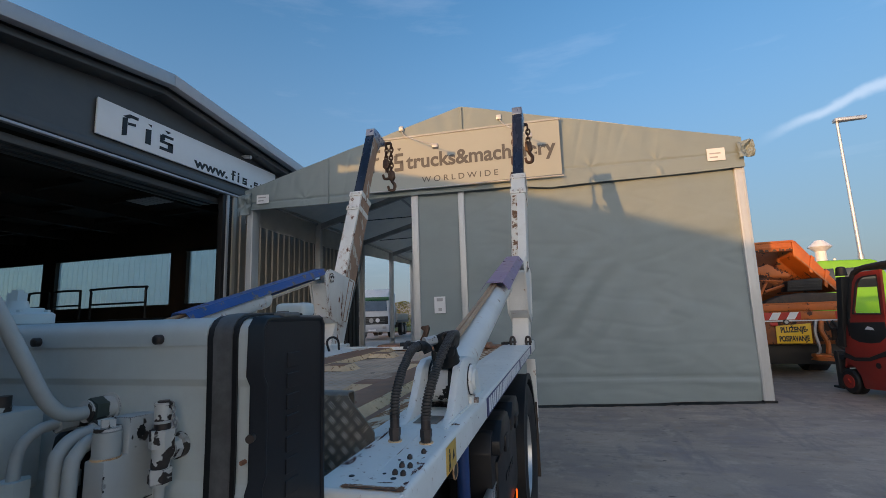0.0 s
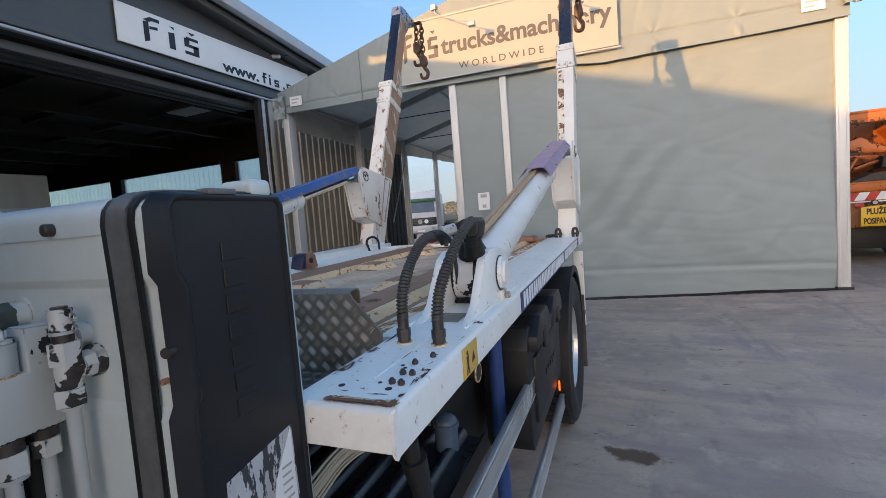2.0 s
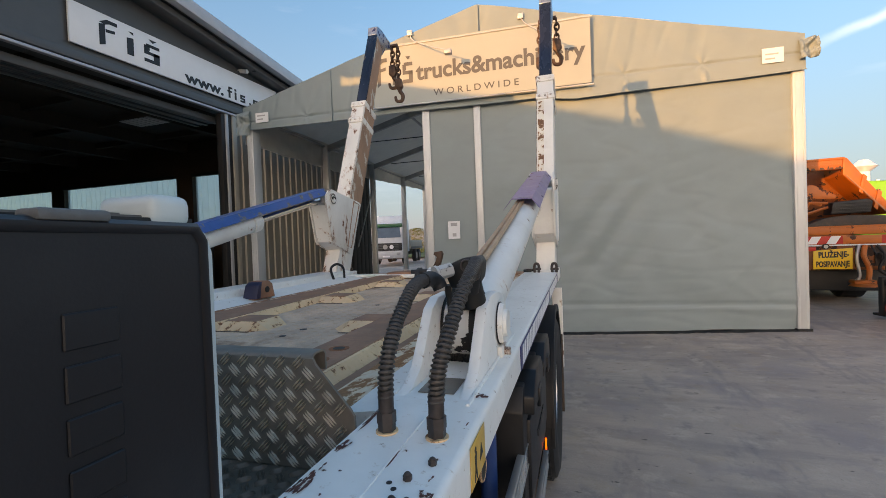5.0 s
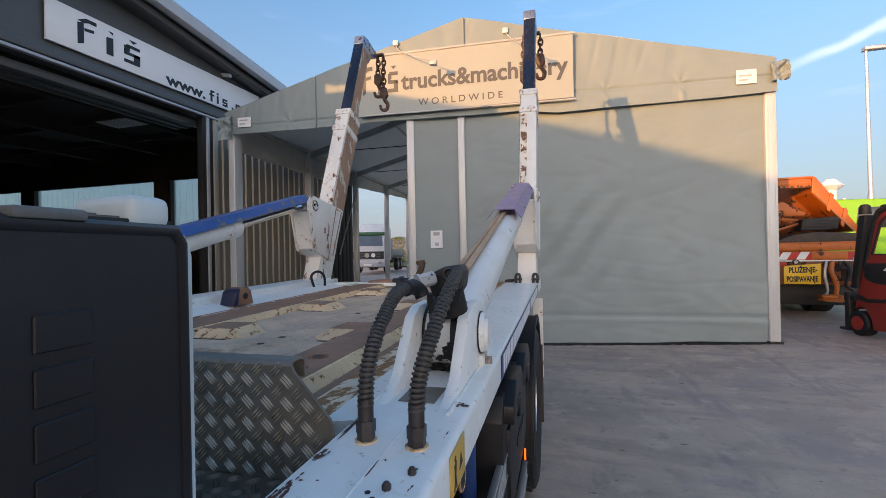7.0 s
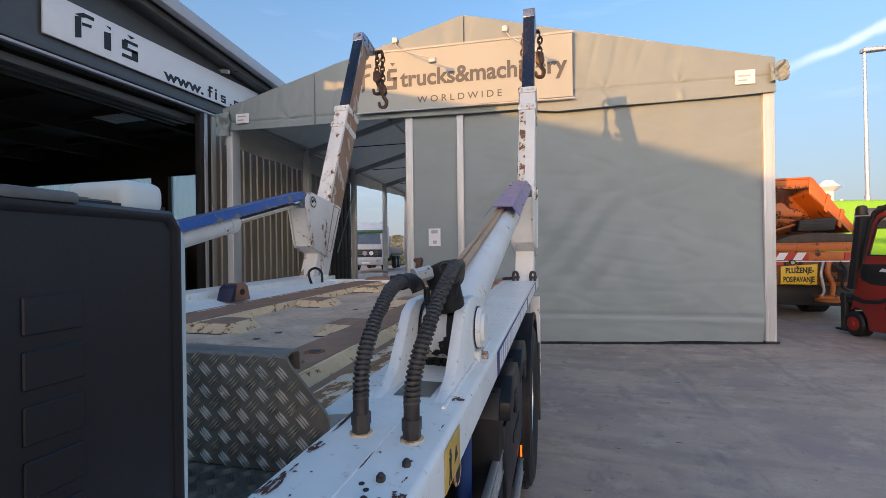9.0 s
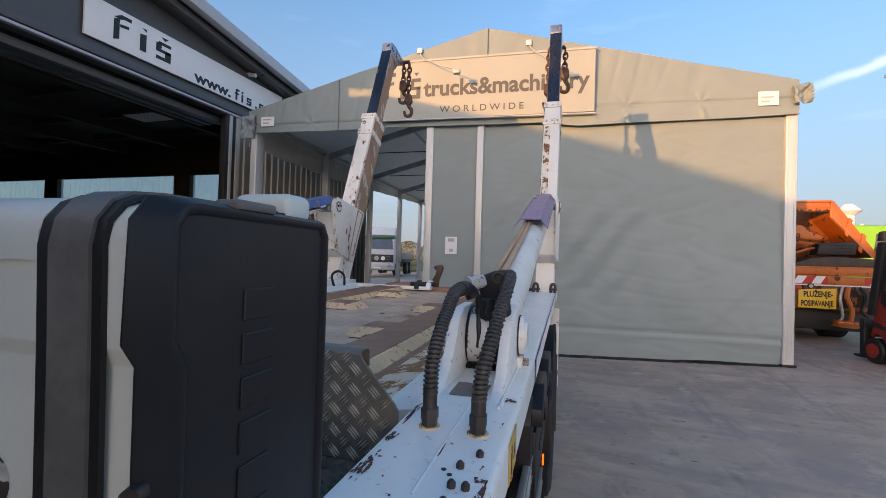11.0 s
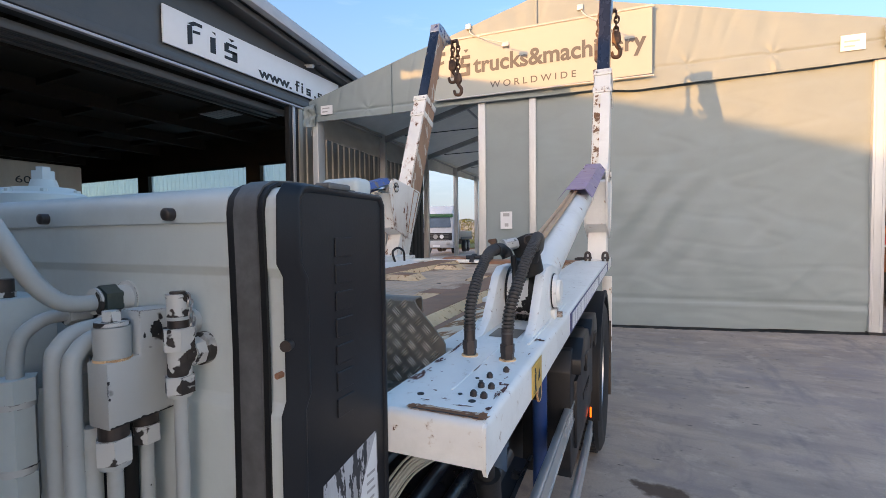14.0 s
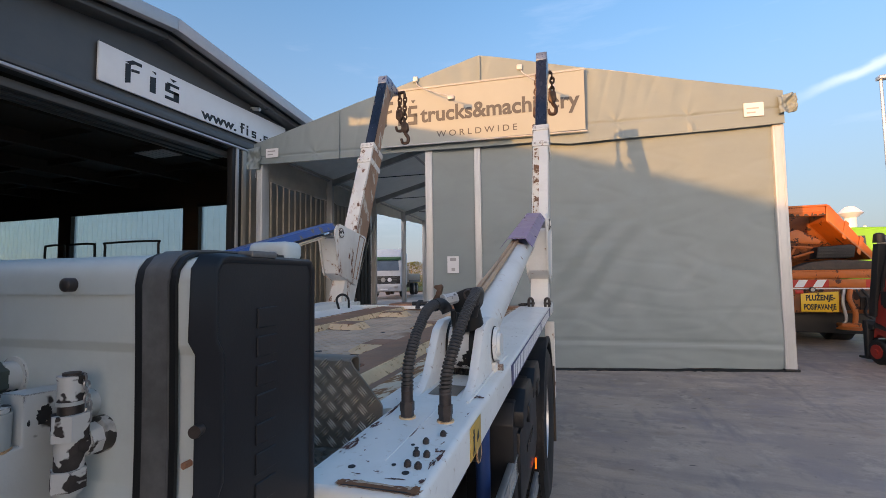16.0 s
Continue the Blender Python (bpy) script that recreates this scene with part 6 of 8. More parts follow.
# cable loop by the left arm, lever by the rear
bm = B()
tube(bm, [(-2.06, 3.35, 1.25), (-2.07, 3.32, 1.36), (-2.04, 3.38, 1.40), (-2.02, 3.46, 1.36), (-2.02, 3.48, 1.26)], 0.012, 8)
part("cable_loop", bm, M_RUBBER, truck, "black cable loop")
bm = B()
prism(bm, [(-1.27, 1.235), (-1.245, 1.33), (-1.215, 1.38), (-1.200, 1.425), (-1.235, 1.450), (-1.225, 1.475), (-1.150, 1.485), (-1.135, 1.455), (-1.150, 1.40), (-1.175, 1.33), (-1.185, 1.235)], "y", 3.90, 3.95, 0.006)
part("rear_latch", bm, M_GREASE, truck, "rusty rear latch lever")

# wheel, guard, flap and boxes on the side
WY, WZ, WR = 2.68, 0.525, 0.525
wheel = new("wheel")
wheel.parent = truck
bm = B()
prof = [(0.0, 0.30), (0.012, 0.34), (0.03, 0.42), (0.028, 0.47), (0.010, 0.515), (-0.02, WR), (-0.28, WR), (-0.30, 0.50), (-0.31, 0.42), (-0.29, 0.30)]
segs = 56
rr = [[bm.verts.new((px, WY + pr * math.cos(2 * math.pi * k / segs), WZ + pr * math.sin(2 * math.pi * k / segs))) for px, pr in prof] for k in range(segs)]
for k in range(segs):
    for i in range(len(prof) - 1):
        bm.faces.new((rr[k][i], rr[(k + 1) % segs][i], rr[(k + 1) % segs][i + 1], rr[k][i + 1]))
bmesh.ops.recalc_face_normals(bm, faces=bm.faces[:])
part("tyre", bm, M_RUBBER, wheel, "black truck tyre")
bm = B()
for k in range(48):
    a = 2 * math.pi * k / 48
    c, s_ = math.cos(a), math.sin(a)
    m = Matrix.Translation((0, WY, WZ)) @ Matrix.Rotation(a, 4, "X")
    box(bm, (-0.275, WR - 0.006, -0.022), (-0.012, WR + 0.012, 0.022), 0, 1, m)
bmesh.ops.recalc_face_normals(bm, faces=bm.faces[:])
tagged(part("tyre_tread", bm, M_RUBBER, wheel), kind="stuff")
bm = B()
prof = [(-0.005, 0.302), (0.0, 0.285), (-0.03, 0.275), (-0.06, 0.22), (-0.10, 0.17), (-0.06, 0.14), (-0.055, 0.0)]
rr = [[bm.verts.new((px, WY + pr * math.cos(2 * math.pi * k / 40), WZ + pr * math.sin(2 * math.pi * k / 40))) for px, pr in prof[:-1]] for k in range(40)]
hub = bm.verts.new((-0.055, WY, WZ))
for k in range(40):
    for i in range(len(prof) - 2):
        bm.faces.new((rr[k][i], rr[(k + 1) % 40][i], rr[(k + 1) % 40][i + 1], rr[k][i + 1]))
    bm.faces.new((rr[k][-1], rr[(k + 1) % 40][-1], hub))
bmesh.ops.recalc_face_normals(bm, faces=bm.faces[:])
rim = part("rim", bm, M_ALU, wheel, "silver steel rim")
for k in range(10):
    a = 2 * math.pi * k / 10
    bm = B()
    c = Vector((-0.06, WY + 0.168 * math.cos(a), WZ + 0.168 * math.sin(a)))
    rod(bm, c, c + Vector((0.035, 0, 0)), 0.016, seg=6)
    part("wheel_nut", bm, M_STEEL, rim)
bm = B()
inner, outer = [], []
for k in range(25):
    a = math.pi * (-0.04 + 1.10 * k / 24)
    for lst, r in ((inner, 0.575), (outer, 0.592)):
        lst.append((WY + r * math.cos(a), WZ + r * math.sin(a)))
prism(bm, outer + inner[::-1], "x", -0.33, 0.012)
part("mudguard", bm, M_RUBBER, truck, "black mudguard over the wheel", 50)
bm = B()
outer = [(WY + 0.60 * math.cos(math.pi * (-0.02 + 1.08 * k / 24)), WZ + 0.60 * math.sin(math.pi * (-0.02 + 1.08 * k / 24))) for k in range(25)]
inner2 = [(WY + 0.555 * math.cos(math.pi * (-0.02 + 1.08 * k / 24)), WZ + 0.555 * math.sin(math.pi * (-0.02 + 1.08 * k / 24))) for k in range(25)]
prism(bm, outer + inner2[::-1], "x", 0.012, 0.028)
part("mudguard_lip", bm, M_RUBBER, truck, "black rubber mudguard lip", 50)
bm = B()
box(bm, (-0.30, 3.36, 0.14), (0.035, 3.385, 0.78), 0.004)
part("mud_flap", bm, M_MUD, truck, "brown dirty mud flap")
bm = B()
box(bm, (-0.04, 3.39, 0.50), (0.04, 3.43, 1.16), 0.006)
part("rear_upright", bm, M_WHITE, truck, "white rear upright")
# dark sheet added to stop light coming through under the rail
bm = B()
box(bm, (-0.27, 0.66, 0.48), (-0.25, 2.06, 1.13), 0.004)
part("inner_plate", bm, M_DARK, truck, "added dark plate closing the light gap under the rail")
# moulded black box with ridged lid
bm = B()
prism(bm, [(1.09, 0.57), (1.96, 0.57), (2.00, 0.63), (2.00, 0.96), (1.93, 1.08), (1.10, 1.08), (1.06, 1.00), (1.06, 0.62)], "x", -0.20, -0.01, 0.006)
tb = part("tool_box", bm, M_TOOLBOX, truck, "black moulded plastic tool box")
for k in range(2):
    y0 = 1.09 + 0.43 * k
    bm = B()
    prism(bm, [(y0, 0.985), (y0 + 0.39, 0.985), (y0 + 0.385, 1.045), (y0 + 0.30, 1.112), (y0 + 0.10, 1.112), (y0 + 0.005, 1.045)], "x", -0.19, 0.026, 0.006)
    rg = part("lid_ridge", bm, M_TOOLBOX, tb)
    bm = B()
    box(bm, (0.020, y0 + 0.15, 0.96), (0.034, y0 + 0.24, 1.03), 0.004)
    part("latch", bm, M_BLACK, rg)
bm = B()
prism(bm, [(1.16, 0.66), (1.90, 0.66), (1.90, 0.94), (1.16, 0.94)], "x", -0.03, 0.002, 0.004)
part("front_panel", bm, M_BLACK, tb)
for k in range(5):
    bm = B()
    box(bm, (0.001, 1.40 + 0.06 * k, 0.78), (0.006, 1.44 + 0.06 * k, 0.81))
    part("embossed_bar", bm, M_BLACK, tb)
# side guards
for y0, y1, z0, z1 in ((-1.6, 1.165, 0.775, 0.862), (-1.6, 2.06, 0.335, 0.420)):
    bm = B()
    box(bm, (-0.035, y0, z0), (-0.010, y1, z1), 0.005)
    box(bm, (-0.012, y0, z0 + 0.004), (-0.007, y1, z0 + 0.010))
    box(bm, (-0.012, y0, z1 - 0.010), (-0.007, y1, z1 - 0.004))
    gd = part("side_guard", bm, M_ALU, truck, "aluminium side guard rail")
    if z0 > 0.6:
        for k in range(4):
            bm = B()
            box(bm, (-0.0095, 0.92 + 0.05 * k, z0 + 0.018), (-0.0085, 0.955 + 0.05 * k, z1 - 0.018))
            part("print_bar", bm, M_GREYPRINT, gd)
for y in (-0.6,):
    bm = B()
    box(bm, (-0.10, y, 0.38), (-0.035, y + 0.06, 1.12), 0.006)
    part("guard_bracket", bm, M_DARK, truck)
for y, xx in ((0.87, -0.05),):
    bm = B()
    rod(bm, (xx - 0.05, y + 0.04, 0.35), (xx - 0.05, y + 0.04, 1.13), 0.026, seg=18)
    part("blue_strut", bm, M_STRUT, truck, "upright round blue strut")
# black disc paints the eyelet's dark hole
bm = B()
rod(bm, (-0.030, 0.40, 1.150), (-0.001, 0.40, 1.150), 0.022, seg=16)
eyelet = part("rail_eyelet", bm, M_GREASE_SHADE, truck, "dark eyelet under the rail")
bm = B()
tube(bm, [(-0.003, 0.40 + 0.023 * math.cos(a), 1.150 + 0.023 * math.sin(a)) for a in [2 * math.pi * k / 18 for k in range(19)]], 0.0028, 6, 1, False, False)
part("eyelet_ring", bm, M_CREAM, eyelet, "cream rusty ring")
bm = B()
box(bm, (-0.002, 1.79, 0.545), (0.006, 1.800, 0.60), 0.002)
part("marker_light", bm, M_AMBER, truck, "lit amber side marker light")
# under the deck: black ribbed trunk, chassis, wires, damper
bm = B()
rows = []
for j in range(13):
    y = -0.55 + 1.15 * j / 12
    rows.append([])
    for i in range(97):
        u = i / 96
        wave = max(0.0, math.cos(2 * math.pi * 8 * u)) ** 0.6
        rows[-1].append(bm.verts.new((-0.66 + 0.60 * u, y, 0.885 - 0.07 * u + 0.05 * (j / 12) ** 0.6 + 0.020 * wave)))
for j in range(12):
    for i in range(96):
        bm.faces.new((rows[j][i], rows[j][i + 1], rows[j + 1][i + 1], rows[j + 1][i]))
part("ribbed_trunk", bm, M_TRUNK, truck, "black ribbed plastic trunk under the deck", 40)
bm = B()
box(bm, (-1.55, -2.7, 0.70), (-1.45, 4.0, 1.10), 0.01)
box(bm, (-0.80, -2.7, 0.70), (-0.70, 4.0, 1.10), 0.01)
for y in (-0.5, 0.8, 2.0, 3.6):
    box(bm, (-1.45, y, 0.85), (-0.80, y + 0.1, 1.05), 0.01)
part("chassis", bm, M_DARK, truck, "dark chassis beams")
bm = B()
box(bm, (-2.2, 0.28, 1.00), (-0.22, 0.31, 1.16), 0.004)
part("bulkhead", bm, M_DARK, truck)
for k in range(9):
    bm = B()
    o = 0.006 * k + 0.010 * nz(k * 2.3, 5.0)
    x = -0.195 + 0.018 * nz(k * 1.7, 1.0)
    tube(bm, [(x - 0.04, -0.10 + 0.03 * nz(k, 4.0), 0.985 + o * 0.6), (x - 0.01, -0.01, 1.030 + o + 0.010 * nz(k, 3.0)), (x, 0.08 + 0.02 * nz(k, 8.0), 1.060 + o * 0.8 + 0.012 * nz(k, 2.0)), (x + 0.02, 0.18, 1.058 + o * 0.5 + 0.010 * nz(k, 6.0)), (x + 0.05, 0.34, 1.045 + o)], 0.0026, 6, 6)
    part("cable", bm, M_CREAMWIRE, truck, "dusty pale cable")
bm = B()
rod(bm, (-0.035, 0.06, 1.14), (-0.035, 0.07, 1.085), 0.016, seg=12)
rod(bm, (-0.035, 0.07, 1.10), (-0.032, 0.09, 1.02), 0.026, 0.020, seg=14)
rod(bm, (-0.032, 0.09, 1.02), (-0.03, 0.10, 0.95), 0.020, seg=14)
part("rubber_mount", bm, M_RUBBER, truck, "black rubber mount under the rail")
bm = B()
rod(bm, (-0.15, 0.51, 0.84), (-0.15, 0.51, 0.945), 0.034, seg=22)
rod(bm, (-0.15, 0.51, 0.940), (-0.15, 0.51, 0.952), 0.038, seg=22)
ball(bm, (-0.15, 0.51, 0.952), 0.035, 16, (1, 1, 0.7))
part("air_bottle", bm, M_BOTTLE, truck, "small blue-grey air bottle")

# wheels of the far side and of the front axle, under the cab
def plain_wheel(x, y):
    w = new("wheel")
    w.parent = truck
    bm = B()
    rod(bm, (x - 0.13, y, WZ), (x + 0.13, y, WZ), WR, seg=40)
    rod(bm, (x - 0.15, y, WZ), (x + 0.15, y, WZ), WR - 0.06, seg=40)
    part("tyre", bm, M_RUBBER, w)
    bm = B()
    rod(bm, (x - 0.155, y, WZ), (x + 0.155, y, WZ), 0.29, seg=30)
    part("rim", bm, M_ALU, w)


for x, y in ((-2.20, WY), (-2.20, -1.95), (-0.16, -1.95)):
    plain_wheel(x, y)
bm = B()
rod(bm, (-2.2, WY, WZ), (-0.16, WY, WZ), 0.07, seg=14)
part("axle", bm, M_DARK, truck)
bm = B()
rod(bm, (-2.2, -1.95, WZ), (-0.16, -1.95, WZ), 0.07, seg=14)
part("axle", bm, M_DARK, truck)

# hydraulic tank across the frame with plastic end cover
TF, TBK = -0.290, -0.058
tank = new("hydraulic_tank")
tank.parent = truck
tank["label"] = "grey-white sheet steel hydraulic tank"
bm = B()
prism(bm, [(TF - 0.002, 0.86), (TF - 0.002, 1.325), (TF + 0.005, 1.340), (TF + 0.005, 1.494), (TF - 0.002, 1.506), (TF - 0.003, 1.580), (TF + 0.001, 1.592), (TF + 0.009, 1.601), (TF + 0.021, 1.606), (TBK - 0.03, 1.607), (TBK - 0.008, 1.600), (TBK, 1.58), (TBK, 0.86)], "x", -2.05, -0.1700, 0.0015)
part("tank_shell", bm, M_TANK, tank)
bm = B()
prism(bm, [(TF - 0.006, 1.563), (TF - 0.006, 1.582), (TF - 0.002, 1.595), (TF + 0.007, 1.605), (TF + 0.021, 1.610), (TBK, 1.611), (TBK, 1.604), (TF + 0.030, 1.602), (TF + 0.010, 1.590), (TF + 0.002, 1.563)], "x", -2.05, -0.256)
part("tank_lid", bm, M_TANK, tank, "", 50)
for x in (-0.355, -0.646, -0.937):
    bm = B()
    rod(bm, (x, TF - 0.002, 1.575), (x, TF - 0.016, 1.575), 0.0085, seg=14)
    ball(bm, (x, TF - 0.016, 1.575), 0.0085, 12, (1, 0.35, 1))
    part("lid_knob", bm, M_DARKNUT, tank, "dark round lid knob")


def hug(bm, x0, x1, off, th):
    """A band over the tank's front and top, standing off by off."""
    line = [(TF - 0.002, 0.86), (TF + 0.000, 1.40), (TF - 0.002, 1.506), (TF - 0.004, 1.574), (TF - 0.001, 1.590), (TF + 0.008, 1.602), (TF + 0.021, 1.608), (TF + 0.045, 1.610), (TBK, 1.611)]
    lean = [(-1, 0), (-1, 0), (-1, 0), (-1, 0.05), (-0.92, 0.38), (-0.65, 0.75), (-0.30, 0.95), (0, 1), (0, 1)]
    o = [(y + n_[0] * off, z + n_[1] * off) for (y, z), n_ in zip(line, lean)]
    i_ = [(y + n_[0] * (off - th), z + n_[1] * (off - th)) for (y, z), n_ in zip(line, lean)]
    prism(bm, o + i_[::-1], "x", x0, x1)


bm = B()
hug(bm, -0.2535, -0.1945, 0.004, 0.004)
part("rubber_strip", bm, M_RUBBER, tank, "black rubber strip under the strap", 50)
bm = B()
hug(bm, -0.2395, -0.2030, 0.0065, 0.003)
part("strap", bm, M_STRAP, tank, "grey steel tank strap", 50)
# plastic end cover
outer = [(-0.258, 1.611), (-0.288, 1.608), (-0.300, 1.592), (-0.302, 1.512), (-0.292, 1.496), (-0.291, 1.346), (-0.299, 1.330), (-0.300, 0.90), (-0.066, 0.90), (-0.066, 1.596), (-0.076, 1.609)]
facing_rim = [(-0.256, 1.607), (-0.269, 1.604), (-0.277, 1.592), (-0.277, 1.509), (-0.266, 1.491), (-0.265, 1.348), (-0.274, 1.332), (-0.275, 0.905), (-0.073, 0.905), (-0.075, 1.592), (-0.084, 1.605)]
inset = [(-0.252, 1.599), (-0.263, 1.597), (-0.2695, 1.588), (-0.2695, 1.511), (-0.2585, 1.493), (-0.2575, 1.346), (-0.2665, 1.330), (-0.2675, 0.912), (-0.0805, 0.912), (-0.0825, 1.588), (-0.090, 1.598)]


def loft(bm, loops):
    """Closed loops of (x, (y, z) list) joined by faces; first and last are capped."""
    rings_ = [[bm.verts.new((x, y, z)) for y, z in pts] for x, pts in loops]
    n_ = len(rings_[0])
    for a_, b_ in zip(rings_, rings_[1:]):
        for i in range(n_):
            bm.faces.new((a_[i], a_[(i + 1) % n_], b_[(i + 1) % n_], b_[i]))
    bm.faces.new(rings_[0])
    bm.faces.new(rings_[-1])
    bmesh.ops.recalc_face_normals(bm, faces=bm.faces[:])


def midway(p, q, k):
    return [(a[0] + (b[0] - a[0]) * k, a[1] + (b[1] - a[1]) * k) for a, b in zip(p, q)]


bm = B()
loft(bm, [(-0.1712, outer), (-0.1698, outer), (-0.1685, midway(outer, facing_rim, 0.10)), (-0.1632, midway(outer, facing_rim, 0.66)), (-0.1600, midway(outer, facing_rim, 0.90)), (-0.1588, facing_rim), (-0.1585, midway(facing_rim, inset, 0.45)), (-0.1600, midway(facing_rim, inset, 0.85)), (-0.1624, inset)])
cap = part("end_cover", bm, M_BLACK, tank, "black moulded plastic end cover with raised rim", 50)
# a raised name on the cover, kept as plain blocks
for k in range(7):
    z0 = 1.292 + 0.0372 * k
    bm = B()
    box(bm, (-0.1632, -0.203, z0), (-0.1604, -0.163, z0 + 0.0265), 0.0010, 1)
    part("embossed_block", bm, M_BLACK, cap)
bm = B()
prism(bm, [(-0.240, 1.11), (-0.236, 1.214), (-0.105, 1.236), (-0.100, 1.10)], "x", -0.1630, -0.1618)
stc = part("picture_sticker", bm, M_PHOTO, cap, "torn grey and white picture sticker")
bm = B()
prism(bm, [(-0.160, 1.110), (-0.148, 1.165), (-0.1075, 1.232), (-0.104, 1.105)], "x", -0.1619, -0.1613)
part("pale_panel", bm, M_PAPER, stc)
for k in range(5):
    bm = B()
    box(bm, (-0.1614, -0.135, 1.122 + 0.013 * k), (-0.1609, -0.112 - 0.003 * (k % 2), 1.126 + 0.013 * k))
    part("print_bar", bm, M_GREYPRINT, stc)
for y, z in ((-0.289, 1.414),):
    bm = B()
    rod(bm, (-0.170, y + 0.004, z), (-0.166, y - 0.007, z), 0.0070, seg=12)
    part("cover_screw", bm, M_DARKNUT, cap)
bm = B()
rod(bm, (-0.182, TF + 0.012, 1.376), (-0.182, TF - 0.004, 1.376), 0.0042, seg=6)
part("shell_screw", bm, M_RUST, tank)
# filler cap on top
bm = B()
box(bm, (-0.262, -0.106, 1.607), (-0.188, -0.062, 1.637), 0.010, 3)
part("filler_box", bm, M_TANK, tank, "white plastic filler box")
bm = B()
box(bm, (-0.185, -0.215, 1.607), (-0.160, -0.165, 1.616), 0.003)
part("lid_latch", bm, M_STRAP, tank)
bm = B()
rod(bm, (-0.230, -0.12, 1.606), (-0.230, -0.12, 1.620), 0.012, seg=6)
part("lid_bolt", bm, M_STRAP, tank)
bm = B()
box(bm, (-0.250, -0.076, 0.95), (-0.228, 0.0, 1.20), 0.002)
part("tank_bracket", bm, M_WHITE, tank)
# return filter
bm = B()
FX, FY = -0.940, -0.16
rod(bm, (FX, FY, 1.604), (FX, FY, 1.612), 0.062, seg=36)
rod(bm, (FX, FY, 1.612), (FX, FY, 1.634), 0.074, seg=36)
rod(bm, (FX, FY, 1.634), (FX, FY, 1.639), 0.074, 0.068, seg=36)
rod(bm, (FX, FY, 1.638), (FX, FY, 1.650), 0.058, 0.052, seg=36)
rod(bm, (FX, FY, 1.650), (FX, FY, 1.668), 0.026, 0.021, seg=24)
rod(bm, (FX, FY, 1.668), (FX, FY, 1.686), 0.021, seg=6)
rod(bm, (FX, FY, 1.686), (FX, FY, 1.695), 0.013, seg=6)
rod(bm, (FX - 0.05, FY - 0.01, 1.628), (FX - 0.17, FY - 0.03, 1.628), 0.022, seg=18)
rod(bm, (FX - 0.09, FY - 0.017, 1.628), (FX - 0.12, FY - 0.022, 1.628), 0.029, seg=6)
flt = part("return_filter", bm, M_TANK, tank, "grey-white round return filter head")
for k in range(6):
    a = 0.6 + k * math.pi / 3
    bm = B()
    c = Vector((FX + 0.062 * math.cos(a), FY + 0.062 * math.sin(a), 1.638))
    rod(bm, c - Vector((0, 0, 0.004)), c + Vector((0, 0, 0.007)), 0.0065, seg=6)
    part("filter_bolt", bm, M_TANK, flt)

# pipework in front of the tank
pipes = new("pipework")
pipes.parent = truck
pipes["label"] = "grey-white hydraulic pipes and valve block with peeling paint"


def pipe(pts, r, mt=None, steps=8):
    bm = B()
    tube(bm, pts, r, 16, steps)
    return part("pipe", bm, mt or M_PIPE, pipes, "", 60)


def nut(p0, p1, r, mt=None, seg=6):
    bm = B()
    rod(bm, p0, p1, r, seg=seg)
    return part("nut", bm, mt or M_VALVE, pipes)


def along(x, z, y0, y1, r, mt=None, seg=6):
    """A fitting whose axis runs from front to rear, towards the tank."""
    return nut((x, y0, z), (x, y1, z), r, mt, seg)


def stack(x, y, rows):
    """Fittings one over another on an upright axis: bottom, top, radius, sides, material."""
    for z0, z1, r, sg, mt in rows:
        nut((x, y, z0), (x, y, z1), r, mt, sg)


# suction pipe into the tank's port
pipe([(-0.49, -0.52, 1.74), (-0.48, -0.465, 1.63), (-0.472, -0.425, 1.545), (-0.470, -0.398, 1.492), (-0.470, -0.372, 1.464), (-0.470, -0.345, 1.456), (-0.470, -0.315, 1.456)], 0.0112)
along(-0.470, 1.457, -0.324, -0.302, 0.0215, M_GREENSTEEL)
along(-0.470, 1.457, -0.331, -0.327, 0.0185, M_FITTING, 20)
along(-0.470, 1.457, -0.303, -0.286, 0.0195, M_FITTING, 20)
along(-0.470, 1.457, -0.288, -0.2795, 0.0250, M_FITTING, 28)
# stepped valve block, deep from front to rear
bm = B()
prism(bm, [(-0.380, 1.314), (-0.283, 1.316), (-0.283, 1.450), (-0.340, 1.453), (-0.340, 1.396), (-0.380, 1.395)], "x", -0.400, -0.360, 0.003)
blk = part("valve_block", bm, M_VALVE, pipes, "white valve block with paint flaked off")
bm = B()
rod(bm, (-0.380, -0.361, 1.395), (-0.380, -0.361, 1.399), 0.0190, 0.0205, seg=24)
rod(bm, (-0.380, -0.361, 1.399), (-0.380, -0.361, 1.436), 0.0195, 0.0200, seg=24)
part("block_plug", bm, M_PIPE, blk)
bm = B()
rod(bm, (-0.380, -0.361, 1.4365), (-0.380, -0.361, 1.442), 0.0185, seg=20)
rod(bm, (-0.380, -0.361, 1.442), (-0.380, -0.361, 1.455), 0.0110, seg=6)
part("plug_cap", bm, M_FITTING, blk)
bm = B()
rod(bm, (-0.380, -0.361, 1.3945), (-0.380, -0.361, 1.3975), 0.0208, seg=24)
part("plug_seal", bm, M_CREAM, blk)
